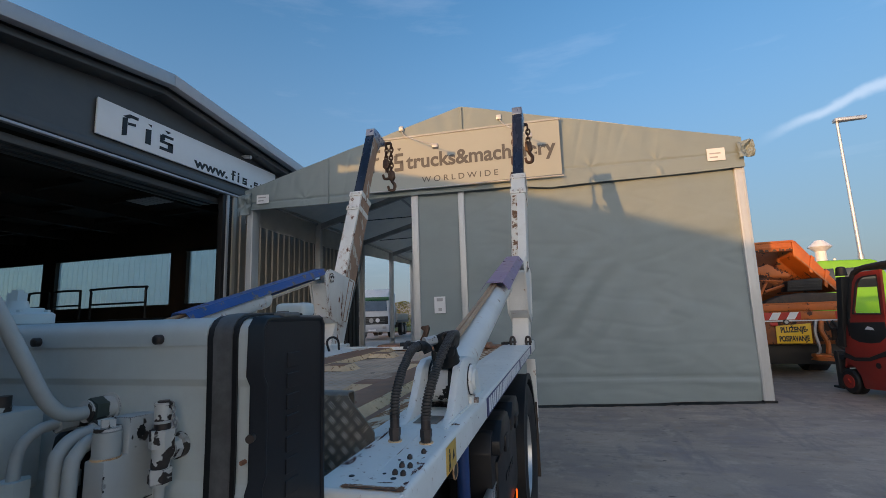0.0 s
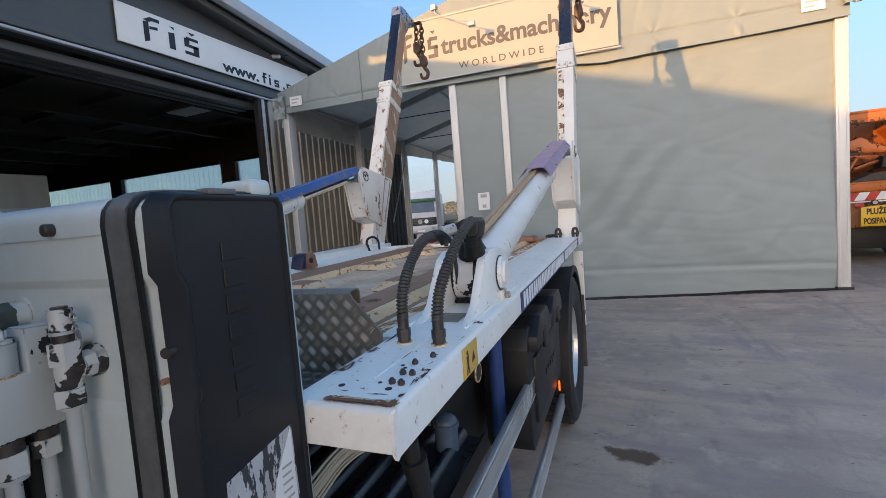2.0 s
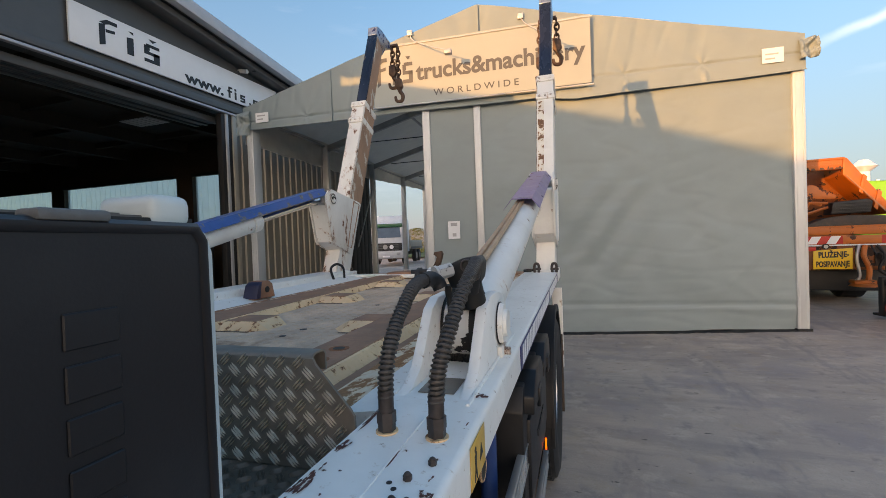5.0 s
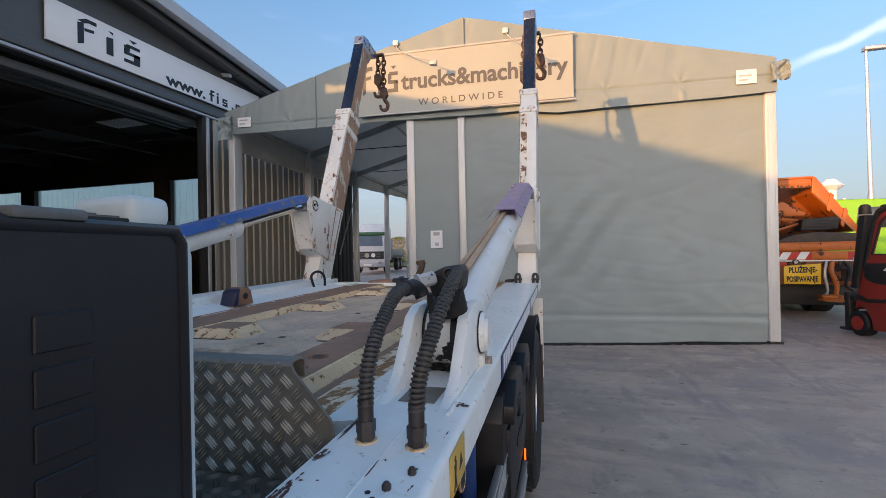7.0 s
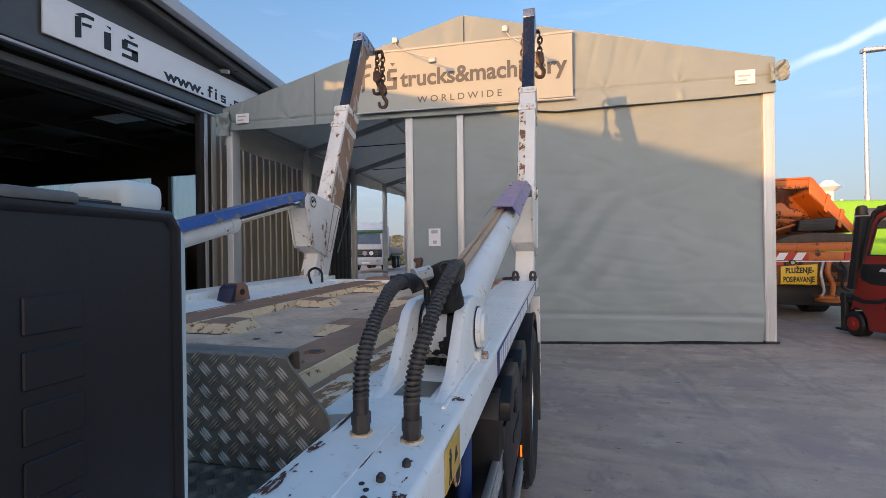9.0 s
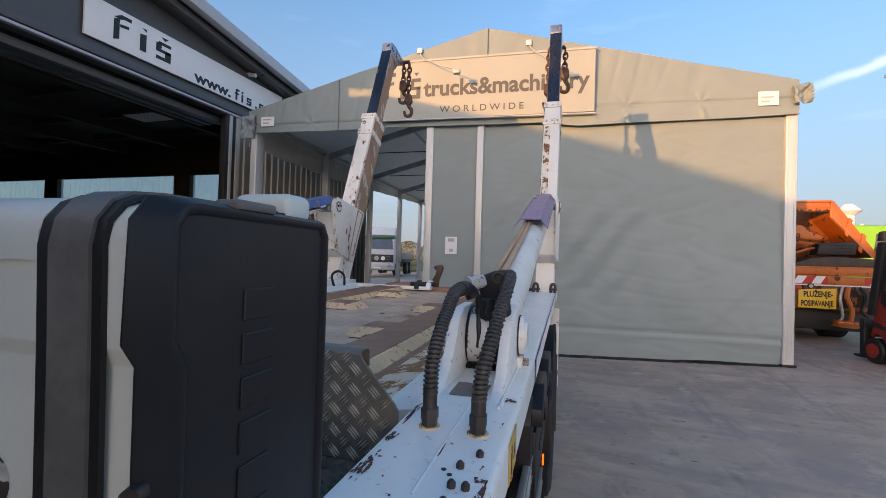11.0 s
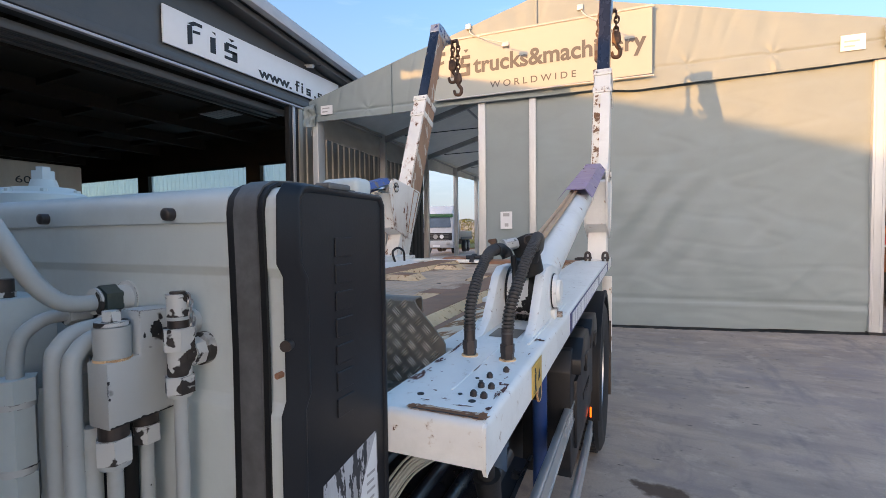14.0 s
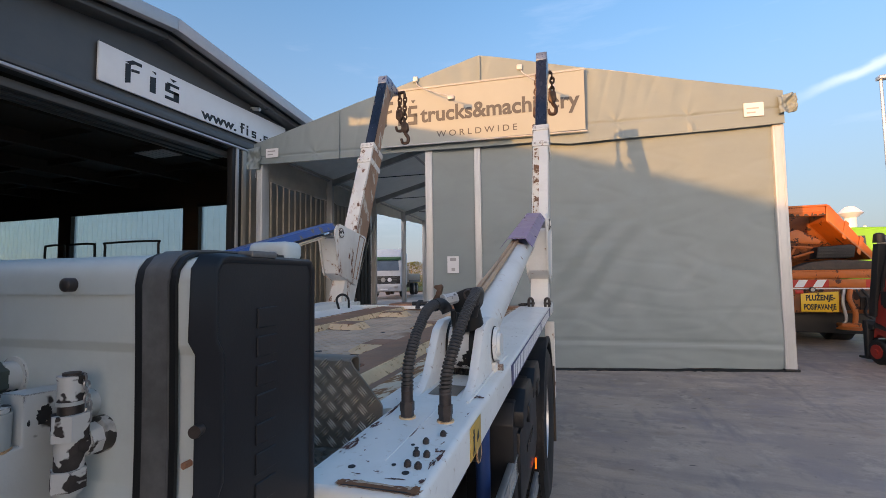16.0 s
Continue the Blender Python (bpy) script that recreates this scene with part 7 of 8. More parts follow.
# bare spots on the block's side, and the torn paint along its foot
for cy, cz, ry, rz, sd in ((-0.319, 1.4255, 0.0080, 0.0100, 3.0), (-0.3345, 1.420, 0.0012, 0.0030, 5.0), (-0.379, 1.372, 0.0012, 0.0022, 8.0), (-0.378, 1.352, 0.0011, 0.0015, 9.0)):
    outline = []
    for k in range(40):
        a = 2 * math.pi * k / 40
        r = 1 + 0.55 * nz(math.cos(a) * 2.8, math.sin(a) * 2.8, sd) + 0.25 * nz(math.cos(a) * 9.0, math.sin(a) * 9.0, sd)
        outline.append((cy + ry * r * math.cos(a), cz + rz * r * math.sin(a)))
    bm = B()
    prism(bm, outline, "x", -0.3602, -0.3592)
    part("bare_spot", bm, M_DARK, blk, "black bare spot", 0)
bm = B()
edge_line = [(-0.378 + 0.0945 * k / 40, 1.3172 + 0.0022 * nz(k * 0.9, 1.0) + 0.0035 * max(0.0, nz(k * 0.33, 6.0))) for k in range(41)]
prism(bm, [(-0.378, 1.3155), (-0.2835, 1.3165)] + edge_line[::-1], "x", -0.3602, -0.3592)
part("torn_edge", bm, M_DARK, blk, "paint torn off along the foot", 0)
# outlets below the block
stack(-0.380, -0.363, ((1.296, 1.316, 0.0165, 18, M_DARKNUT), (1.268, 1.298, 0.0205, 6, M_FITTING), (1.262, 1.270, 0.0175, 18, M_PIPE)))
stack(-0.380, -0.323, ((1.298, 1.318, 0.0145, 18, M_DARKNUT), (1.276, 1.300, 0.0170, 6, M_FITTING)))
pipe([(-0.380, -0.363, 1.27), (-0.380, -0.363, 1.15), (-0.380, -0.363, 0.98)], 0.0088)
pipe([(-0.380, -0.323, 1.28), (-0.380, -0.323, 1.15), (-0.380, -0.323, 0.98)], 0.0082)
pipe([(-0.408, -0.372, 1.31), (-0.408, -0.372, 1.15), (-0.408, -0.372, 0.98)], 0.0100)
# test coupling with an elbow into the tank
CX, CY = -0.312, -0.323
stack(CX, CY, ((1.474, 1.477, 0.0090, 16, M_DARKNUT), (1.470, 1.474, 0.0135, 18, M_FITTING), (1.446, 1.470, 0.0128, 18, M_FITTING), (1.442, 1.446, 0.0138, 18, M_PIPE), (1.432, 1.442, 0.0122, 18, M_DARKNUT),
               (1.404, 1.432, 0.0190, 6, M_ELBOW), (1.366, 1.404, 0.0138, 18, M_ELBOW), (1.350, 1.372, 0.0178, 6, M_FITTING), (1.345, 1.351, 0.0135, 18, M_PIPE)))
along(CX, 1.396, CY, -0.294, 0.0150, M_ELBOW, 18)
along(CX, 1.396, -0.310, -0.2945, 0.0185, M_FITTING, 8)
along(CX, 1.398, -0.296, -0.2855, 0.0215, M_RING, 26)
along(CX, 1.398, -0.286, -0.2795, 0.0190, M_FITTING, 24)
along(CX - 0.022, 1.432, -0.300, -0.2795, 0.0165, M_ELBOW, 20)
along(CX - 0.022, 1.432, -0.284, -0.2785, 0.0185, M_RING, 24)
pipe([(CX, CY, 1.345), (CX, CY, 1.20), (CX, CY, 0.98)], 0.0082)
chain_bit = new("keeper_chain")
chain_bit.parent = pipes
for k in range(7):
    bm = B()
    c = Vector((CX + 0.014 + 0.002 * math.sin(k * 2.0), CY + 0.004 + 0.0012 * k, 1.470 - 0.0075 * k))
    tube(bm, [c + (Vector((0, 0.0032 * math.cos(q * math.pi / 4), 0.0052 * math.sin(q * math.pi / 4))) if k % 2 else Vector((0.0032 * math.cos(q * math.pi / 4), 0, 0.0052 * math.sin(q * math.pi / 4)))) for q in range(9)], 0.0012, 5, 1, False, False)
    part("link", bm, M_STEEL, chain_bit)
# twin bends running back over the block
for x, y, zt in ((-0.441, -0.393, 1.428), (-0.415, -0.388, 1.422)):
    pipe([(x, y, 0.98), (x, y, 1.20), (x, y, zt - 0.050), (x, y + 0.007, zt - 0.018), (x, y + 0.026, zt - 0.003), (x, y + 0.052, zt), (x, -0.285, zt + 0.002)], 0.0108)
    along(x, zt, -0.338, -0.312, 0.0165, M_FITTING)
# elbow pipe between them and the block
pipe([(-0.462, -0.354, 0.98), (-0.462, -0.354, 1.37), (-0.462, -0.348, 1.392), (-0.462, -0.325, 1.402), (-0.462, -0.29, 1.404)], 0.0095)
stack(-0.462, -0.354, ((1.345, 1.368, 0.0150, 20, M_PIPE),))
# bend with the long check valve
pipe([(-0.520, -0.397, 1.35), (-0.520, -0.397, 1.385), (-0.520, -0.390, 1.416), (-0.520, -0.368, 1.434), (-0.520, -0.340, 1.438), (-0.520, -0.29, 1.439)], 0.0092)
along(-0.520, 1.438, -0.340, -0.312, 0.0165, M_FITTING)
along(-0.520, 1.438, -0.312, -0.286, 0.0140, M_DARKNUT, 18)
stack(-0.520, -0.397, ((1.336, 1.366, 0.0235, 6, M_TANK), (1.328, 1.337, 0.0205, 20, M_FITTING), (1.252, 1.329, 0.0215, 6, M_TANK), (1.242, 1.252, 0.0205, 20, M_FITTING), (1.205, 1.243, 0.0225, 6, M_TANK), (1.195, 1.206, 0.0195, 20, M_DARKNUT)))
pipe([(-0.520, -0.397, 1.20), (-0.520, -0.397, 0.98)], 0.0135, None, 2)
# black tubes added behind the pipes to darken the shaded gaps
for x, z0, z1, r in ((-0.492, 1.00, 1.40, 0.012), (-0.478, 1.00, 1.33, 0.010), (-0.545, 1.02, 1.41, 0.012), (-0.432, 1.02, 1.36, 0.010)):
    pipe([(x, -0.318, z0), (x + 0.004, -0.316, (z0 + z1) / 2), (x, -0.312, z1 - 0.02), (x, -0.296, z1)], r, M_RUBBER, 4)
# rear blocks
bm = B()
box(bm, (-0.690, -0.400, 1.325), (-0.582, -0.318, 1.462), 0.005)
part("rear_block", bm, M_TANK, pipes, "grey-white rear valve block")
stack(-0.605, -0.372, ((1.462, 1.470, 0.0150, 16, M_FITTING), (1.470, 1.488, 0.0135, 16, M_DARKNUT)))
bm = B()
box(bm, (-0.80, -0.455, 1.28), (-0.715, -0.375, 1.425), 0.006)
part("end_block", bm, M_TANK, pipes, "grey-white end valve block")
stack(-0.755, -0.42, ((1.425, 1.462, 0.0235, 8, M_TANK), (1.462, 1.474, 0.0150, 12, M_DARKNUT)))
for x, y in ((-0.60, -0.435), (-0.78, -0.42)):
    pipe([(x, y, 1.30), (x, y, 0.98)], 0.0135, None, 2)

# floor of the pipe bay, coloured dark to cut light bounced onto the pipes
bm = B()
box(bm, (-2.05, -0.47, 0.955), (-0.19, -0.29, 0.975), 0.004)
part("pipe_tray", bm, M_DARK, truck, "dark tray under the pipes")

# unseen plate added to stop ground light reaching the pipes from below
bm = B()
box(bm, (-2.05, -1.00, 0.925), (-0.06, -0.30, 0.950), 0.004)
part("catwalk", bm, M_DARK, truck, "unseen dark plate that blocks ground light between cab and tank")

# unseen cab block, added to keep sky light off the tank; grey cuts bounce
bm = B()
prism(bm, [(-1.02, 0.98), (-1.02, 2.36), (-1.15, 2.48), (-2.45, 2.44), (-2.72, 2.30), (-2.90, 1.75), (-2.92, 0.50), (-2.55, 0.45), (-2.50, 0.98), (-2.2, 1.14), (-1.7, 1.14), (-1.4, 0.98)], "x", -2.36, -0.05, 0.05)
part("cab", bm, M_STRAP, truck, "unseen plain grey cab block that shades the tank")

# ---- things beyond the tent and in the yard ----
def road_wheel(owner, c, r, w, axis="x", rim_mat=None):
    """A wheel of owner: tyre with rounded shoulders, dished rim and hub."""
    v = Vector((1, 0, 0)) if axis == "x" else Vector((0, 1, 0))
    c = Vector(c)
    wh = new("wheel")
    wh.parent = owner
    bm = B()
    rod(bm, c - v * w * 0.38, c + v * w * 0.38, r, seg=32)
    rod(bm, c + v * w * 0.38, c + v * w * 0.5, r, r * 0.86, seg=32)
    rod(bm, c - v * w * 0.5, c - v * w * 0.38, r * 0.86, r, seg=32)
    part("tyre", bm, M_RUBBER, wh)
    bm = B()
    rod(bm, c - v * (w * 0.5 + 0.012), c + v * (w * 0.5 + 0.012), r * 0.56, seg=24)
    rod(bm, c - v * (w * 0.5 + 0.035), c + v * (w * 0.5 + 0.035), r * 0.2, seg=12)
    part("rim", bm, rim_mat or M_STEEL, wh)


# forklift, seen from its side
fork = thing("forklift", pose(4.66, 10.07, 0, 0, 0, -78), "red forklift with a black cab frame beside the tent", "forklift")
bm = B()
prism(bm, [(-0.02, 0.42), (0.02, 0.60), (0.20, 0.66), (0.9, 0.70), (1.9, 0.75), (1.9, 0.20), (0.78, 0.16), (0.34, 0.13), (0.30, 0.32), (0.20, 0.47), (0.08, 0.50)], "y", 0.0, 1.1, 0.025)
chassis_body = part("chassis_body", bm, M_RED, fork, "red chassis body")
bm = B()
rod(bm, (0.70, -0.012, 0.545), (0.70, 0.0, 0.545), 0.045, seg=18)
part("step_hole", bm, M_DARK, chassis_body)
bm = B()
prism(bm, [(0.04, 0.70), (0.25, 0.635), (0.55, 0.66), (0.95, 0.82), (1.85, 0.95), (1.85, 0.88), (0.95, 0.755), (0.55, 0.600), (0.25, 0.575), (0.03, 0.62)], "y", -0.012, 0.3, 0.004)
part("curved_trim", bm, M_DARK, chassis_body, "black curved trim")
bm = B()
prism(bm, [(0.05, 0.70), (0.25, 0.640), (0.55, 0.665), (0.95, 0.825), (0.955, 1.33), (0.31, 1.33), (0.20, 1.24), (0.10, 0.95)], "y", -0.004, 0.06, 0.012)
door = part("door_panel", bm, M_RED, fork, "red lower door panel")
bm = B()
prism(bm, [(0.205, 1.225), (0.945, 1.25), (0.945, 1.03), (0.80, 0.92), (0.63, 0.895), (0.40, 0.905), (0.25, 0.96), (0.20, 1.08)], "y", -0.012, 0.01, 0.004)
part("dark_band", bm, M_DARK, door, "black curved band")
bm = B()
prism(bm, [(0.56, 1.12), (0.62, 1.175), (0.72, 1.15), (0.74, 1.115)], "y", -0.015, -0.011)
part("badge", bm, M_PAPER, door, "white badge shape")
bm = B()
frame_out = [(0.30, 1.32), (0.46, 1.92), (0.54, 2.02), (0.66, 2.07), (1.02, 2.08), (0.965, 1.32)]
frame_in = [(0.355, 1.375), (0.52, 1.88), (0.585, 1.955), (0.68, 1.99), (0.945, 2.00), (0.915, 1.375)]
for i in range(len(frame_out)):
    j = (i + 1) % len(frame_out)
    prism(bm, [frame_out[i], frame_out[j], frame_in[j], frame_in[i]], "y", -0.012, 0.03)
bmesh.ops.remove_doubles(bm, verts=bm.verts[:], dist=0.0005)
part("door_frame", bm, M_RED, door, "red door frame", 0)
bm = B()
prism(bm, frame_in, "y", 0.008, 0.014)
part("side_window", bm, M_GLASS, door, "clear side window")
bm = B()
for a, b in zip(frame_in, frame_in[1:] + frame_in[:1]):
    rod(bm, (a[0], -0.004, a[1]), (b[0], -0.004, b[1]), 0.014, seg=6)
part("window_seal", bm, M_DARK, door)
for y in (0.03, 1.08):
    bm = B()
    tube(bm, [(0.22, y, 1.0), (0.26, y, 1.4), (0.42, y, 1.98), (0.55, y, 2.10), (0.8, y, 2.15), (1.5, y, 2.16), (1.75, y, 2.0), (1.85, y, 0.9)], 0.045, 10, 6)
    part("cab_frame", bm, M_DARK, fork, "black cab frame")
bm = B()
box(bm, (0.5, 0.0, 2.10), (1.7, 1.1, 2.17), 0.03)
part("cab_roof", bm, M_DARK, fork)
bm = B()
prism(bm, [(1.02, 0.90), (1.85, 1.0), (1.80, 1.5), (1.10, 1.40)], "y", 0.0, 1.1, 0.03)
part("counterweight", bm, M_RED, fork)
bm = B()
box(bm, (0.75, 0.35, 0.95), (1.15, 0.8, 1.12), 0.05)
box(bm, (1.10, 0.35, 1.05), (1.20, 0.8, 1.65), 0.05)
part("seat", bm, M_BLACK, fork, "black seat")
bm = B()
tube(bm, [(0.42, 0.55, 0.95), (0.56, 0.55, 1.30)], 0.03, 8)
rod(bm, (0.54, 0.55, 1.29), (0.58, 0.55, 1.32), 0.17, seg=20)
part("steering_wheel", bm, M_BLACK, fork)
bm = B()
prism(bm, [(-0.02, 0.80), (0.11, 0.80), (0.29, 2.02), (0.17, 2.02)], "y", -0.05, 0.10, 0.012)
mast = part("mast", bm, M_DARK, fork, "dark mast column")
bm = B()
rod(bm, (0.24, 0.0, 2.04), (0.24, 0.0, 2.17), 0.085, 0.070, seg=16)
ball(bm, (0.24, 0.0, 2.17), 0.068, 14, (1, 1, 0.5))
part("beacon", bm, M_DARK, mast, "dark round lamp")
bm = B()
box(bm, (-0.20, -0.02, 0.06), (-0.10, 0.16, 0.72), 0.02)
box(bm, (-0.24, 0.0, 0.56), (0.0, 0.14, 0.66), 0.02)
box(bm, (-0.34, 0.0, 0.05), (-0.12, 0.12, 0.09), 0.01)
part("fork_carriage", bm, M_DARK, fork, "dark fork carriage")
road_wheel(fork, (0.06, 0.09, 0.21), 0.21, 0.2, "y", M_RED)
road_wheel(fork, (0.06, 1.05, 0.21), 0.21, 0.2, "y", M_RED)
road_wheel(fork, (1.55, 0.09, 0.24), 0.24, 0.2, "y", M_RED)
road_wheel(fork, (1.55, 1.05, 0.24), 0.24, 0.2, "y", M_RED)

# orange gritting truck behind
gr = thing("gritting_truck", pose(3.50, 11.75, 0, 0, 0, -4), "chipped orange road gritting truck with a yellow rear sign", "truck")
# rusty inner wall, its colour also lowered for the shade in the hopper
bm = B()
prism(bm, [(0.0, 1.80), (2.0, 1.80), (1.30, 2.90), (0.0, 2.90)], "y", 0.95, 1.02, 0.006)
part("hopper_back", bm, M_RUSTORANGE, gr, "rusty inner wall of the hopper, coloured darker for its shade")
bm = B()
box(bm, (0.0, 0.02, 2.72), (1.27, 0.16, 2.945), 0.012)
box(bm, (0.0, 0.0, 2.905), (1.30, 0.22, 2.95), 0.008)
box(bm, (0.0, 0.012, 2.79), (1.26, 0.03, 2.83), 0.004)
rim_ = part("hopper_rim", bm, M_ORANGE, gr, "orange folded hopper rim")
rng = random.Random(8)
bm = B()
for k in range(26):
    x = 0.1 + 1.1 * rng.random()
    w, h = rng.uniform(0.03, 0.12), rng.uniform(0.02, 0.07)
    prism(bm, [(x, 2.725), (x + w, 2.725), (x + w * rng.uniform(0.6, 1.0), 2.725 + h), (x + w * rng.uniform(0.0, 0.5), 2.725 + h * rng.uniform(0.6, 1.2))], "y", 0.0175, 0.0195)
tagged(part("rust_edge", bm, M_GREASE, rim_, "rusted lower edge", 0), kind="stuff")
bm = B()
prism(bm, [(1.28, 2.945), (1.34, 2.93), (2.08, 1.80), (1.93, 1.80), (1.27, 2.60)], "y", 0.02, 1.9, 0.012)
side_ = part("hopper_side", bm, M_ORANGE, gr, "sloping orange hopper side")
for k, (a, b) in enumerate(((0.30, 0.0), (0.58, 0.0), (0.86, 0.0))):
    x, z = 1.28 + a * 0.78, 2.90 - a * 1.14
    bm = B()
    prism(bm, [(x - 0.01, z - 0.30), (x + 0.04, z - 0.36), (x + 0.12, z - 0.02), (x + 0.06, z + 0.04)], "y", -0.004, 0.03, 0.004)
    part("hopper_rib", bm, M_ORANGE, side_)
bm = B()
prism(bm, [(1.29, 2.60), (1.33, 2.58), (1.97, 1.80), (1.93, 1.80)], "y", -0.008, 0.03, 0.002)
tagged(part("rust_edge", bm, M_RUST, side_, "rusted edge strip", 0), kind="stuff")
bm = B()
prism(bm, [(0.50, 2.36), (0.82, 2.46), (1.22, 2.20), (1.16, 2.14), (0.62, 2.18)], "y", 0.15, 0.19, 0.006)
part("spread_hood", bm, M_ORANGE, gr, "tilted orange hood")
for a, b in (((0.55, 0.10, 1.72), (0.80, 0.14, 2.16)), ((0.50, 0.10, 2.20), (0.95, 0.14, 2.02)), ((0.62, 0.10, 2.10), (1.05, 0.14, 2.06)), ((0.70, 0.10, 1.86), (1.06, 0.14, 1.98))):
    bm = B()
    rod(bm, a, b, 0.028, seg=8)
    part("hood_strut", bm, M_ORANGE, gr)
bm = B()
prism(bm, [(1.04, 1.83), (1.66, 1.84), (1.70, 2.06), (1.62, 2.11), (1.09, 2.07)], "y", -0.05, 0.35, 0.02)
ap = part("rubber_apron", bm, M_RUBBER, gr, "black rubber apron")
for k in range(4):
    bm = B()
    box(bm, (1.06, -0.056, 1.86 + 0.055 * k), (1.66, -0.048, 1.88 + 0.055 * k), 0.003)
    part("apron_fold", bm, M_RUBBER, ap)
bm = B()
prism(bm, [(0.62, 1.60), (2.12, 1.60), (2.12, 1.74), (1.80, 1.78), (1.30, 1.80), (0.95, 1.76), (0.66, 1.64)], "y", -0.04, 0.4, 0.01)
part("chute_lip", bm, M_DARKRUST, gr, "dark worn chute lip")
bm = B()
box(bm, (0.0, -0.02, 1.42), (2.14, 0.30, 1.59), 0.012)
box(bm, (0.0, -0.03, 1.565), (2.14, 0.0, 1.60), 0.004)
part("rear_beam", bm, M_ORANGE, gr, "orange rear beam")
bm = B()
box(bm, (0.0, -0.02, 1.235), (2.14, 0.05, 1.405), 0.008)
bar = part("warning_bar", bm, M_ORANGE, gr)
bm = B()
box(bm, (0.0, -0.03, 1.205), (2.14, -0.005, 1.230), 0.004)
part("bar_edge", bm, M_PAPER, bar, "pale lower edge")
STRIPE = 0.155
for x0, seq in ((0.50, "rwrwr"), (1.745, "rwr")):
    for k, kind_ in enumerate(seq):
        x = x0 + STRIPE * k
        a, b = (x if k else x + 0.08), (x + STRIPE if k < len(seq) - 1 else x + STRIPE - 0.04)
        bm = B()
        prism(bm, [(a, 1.245), (b, 1.245), (b + (0.085 if k < len(seq) - 1 else 0.0), 1.398), (a + (0.085 if k else 0.0), 1.398)], "y", -0.026, -0.020)
        part("stripe", bm, M_SIGNRED if kind_ == "r" else M_PAPER, bar)
bm = B()
box(bm, (0.3, 0.0, 0.72), (2.1, 0.2, 1.235), 0.02)
fr_ = part("rear_frame", bm, M_RUSTORANGE, gr, "grimy orange rear frame")
for x0, x1, z0, z1 in ((1.42, 1.62, 0.78, 1.20), (1.72, 1.90, 0.80, 1.18), (1.94, 2.08, 0.76, 1.02)):
    bm = B()
    box(bm, (x0, -0.02, z0), (x1, 0.02, z1), 0.015)
    part("machine_cover", bm, M_DARKRUST, fr_, "dark greasy gear cover")
# dark solid added where only shade lies under the truck
bm = B()
box(bm, (0.25, 0.9, 0.32), (2.15, 4.8, 1.0), 0.03)
part("underbody", bm, M_DARK, gr, "added dark block filling the shaded space under the truck")
bm = B()
prism(bm, [(0.745, 0.745), (1.365, 0.745), (1.375, 1.16), (0.75, 1.115)], "y", -0.05, -0.03, 0.004)
ys = part("yellow_sign", bm, M_YELLOW, gr, "yellow sign with black words")
lettering("sign_line", "PLUŽENJE-", 0.155, Matrix.Translation((0.83, -0.054, 0.975)) @ pose(0, 0, 0, 90, -1.5, 0), M_SIGNBLACK, ys, 0.001, width=0.48, bold=0.006, letters=True)
lettering("sign_line", "POSIPAVANJE", 0.155, Matrix.Translation((0.79, -0.054, 0.79)) @ pose(0, 0, 0, 90, -1.0, 0), M_SIGNBLACK, ys, 0.001, width=0.53, bold=0.006, letters=True)
bm = B()
tube(bm, [(1.56, -0.05, 1.20), (1.52, -0.10, 1.0), (1.60, -0.10, 0.75), (1.58, -0.10, 0.50)], 0.045, 10)
rod(bm, (1.58, -0.12, 0.42), (1.58, -0.12, 0.47), 0.30, 0.24, seg=22)
box(bm, (1.34, -0.2, 0.45), (1.72, 0.1, 0.53), 0.03)
part("spreader_arm", bm, M_ORANGE, gr, "orange spreader arm with a disc")
bm = B()
tube(bm, [(1.48, -0.02, 1.2), (1.42, -0.08, 0.95), (1.46, -0.08, 0.62), (1.40, -0.06, 0.5)], 0.030, 8)
part("spreader_pipe", bm, M_STEEL, gr, "bare steel spreader pipe")
bm = B()
tube(bm, [(1.75, 0.0, 1.22), (1.84, -0.08, 1.0), (1.76, -0.08, 0.75), (1.90, -0.06, 0.6)], 0.028, 8)
tube(bm, [(1.66, -0.03, 1.2), (1.70, -0.10, 1.05), (1.78, -0.10, 1.05), (1.80, -0.06, 0.85)], 0.018, 8)
part("spreader_hose", bm, M_DARK, gr)
bm = B()
rod(bm, (0.95, -0.07, 1.195), (0.95, -0.02, 1.195), 0.055, seg=16)
lp_ = part("tail_lamp", bm, M_DARK, gr)
bm = B()
rod(bm, (0.95, -0.075, 1.195), (0.95, -0.069, 1.195), 0.036, seg=16)
part("lens", bm, M_STEEL, lp_)
bm = B()
box(bm, (0.66, -0.055, 1.11), (0.80, -0.02, 1.19), 0.012)
part("tail_lamp", bm, M_SIGNRED, gr, "red tail lamp")
for x in (0.5, 1.85):
    road_wheel(gr, (x, 1.6, 0.52), 0.52, 0.5, "x", M_DARK)
bm = B()
box(bm, (0.2, 0.5, 0.55), (2.2, 6.0, 1.1), 0.02)
part("chassis", bm, M_DARK, gr)
# dark box added to block light showing below the rear frame
bm = B()
box(bm, (0.05, 0.30, 0.28), (2.12, 0.55, 0.80), 0.03)
part("under_guard", bm, M_DARK, gr, "added dark screen for the shade below the rear frame")
bm = B()
box(bm, (0.1, 1.9, 1.2), (2.1, 4.2, 2.1), 0.03)
part("load_body", bm, M_ORANGE, gr)

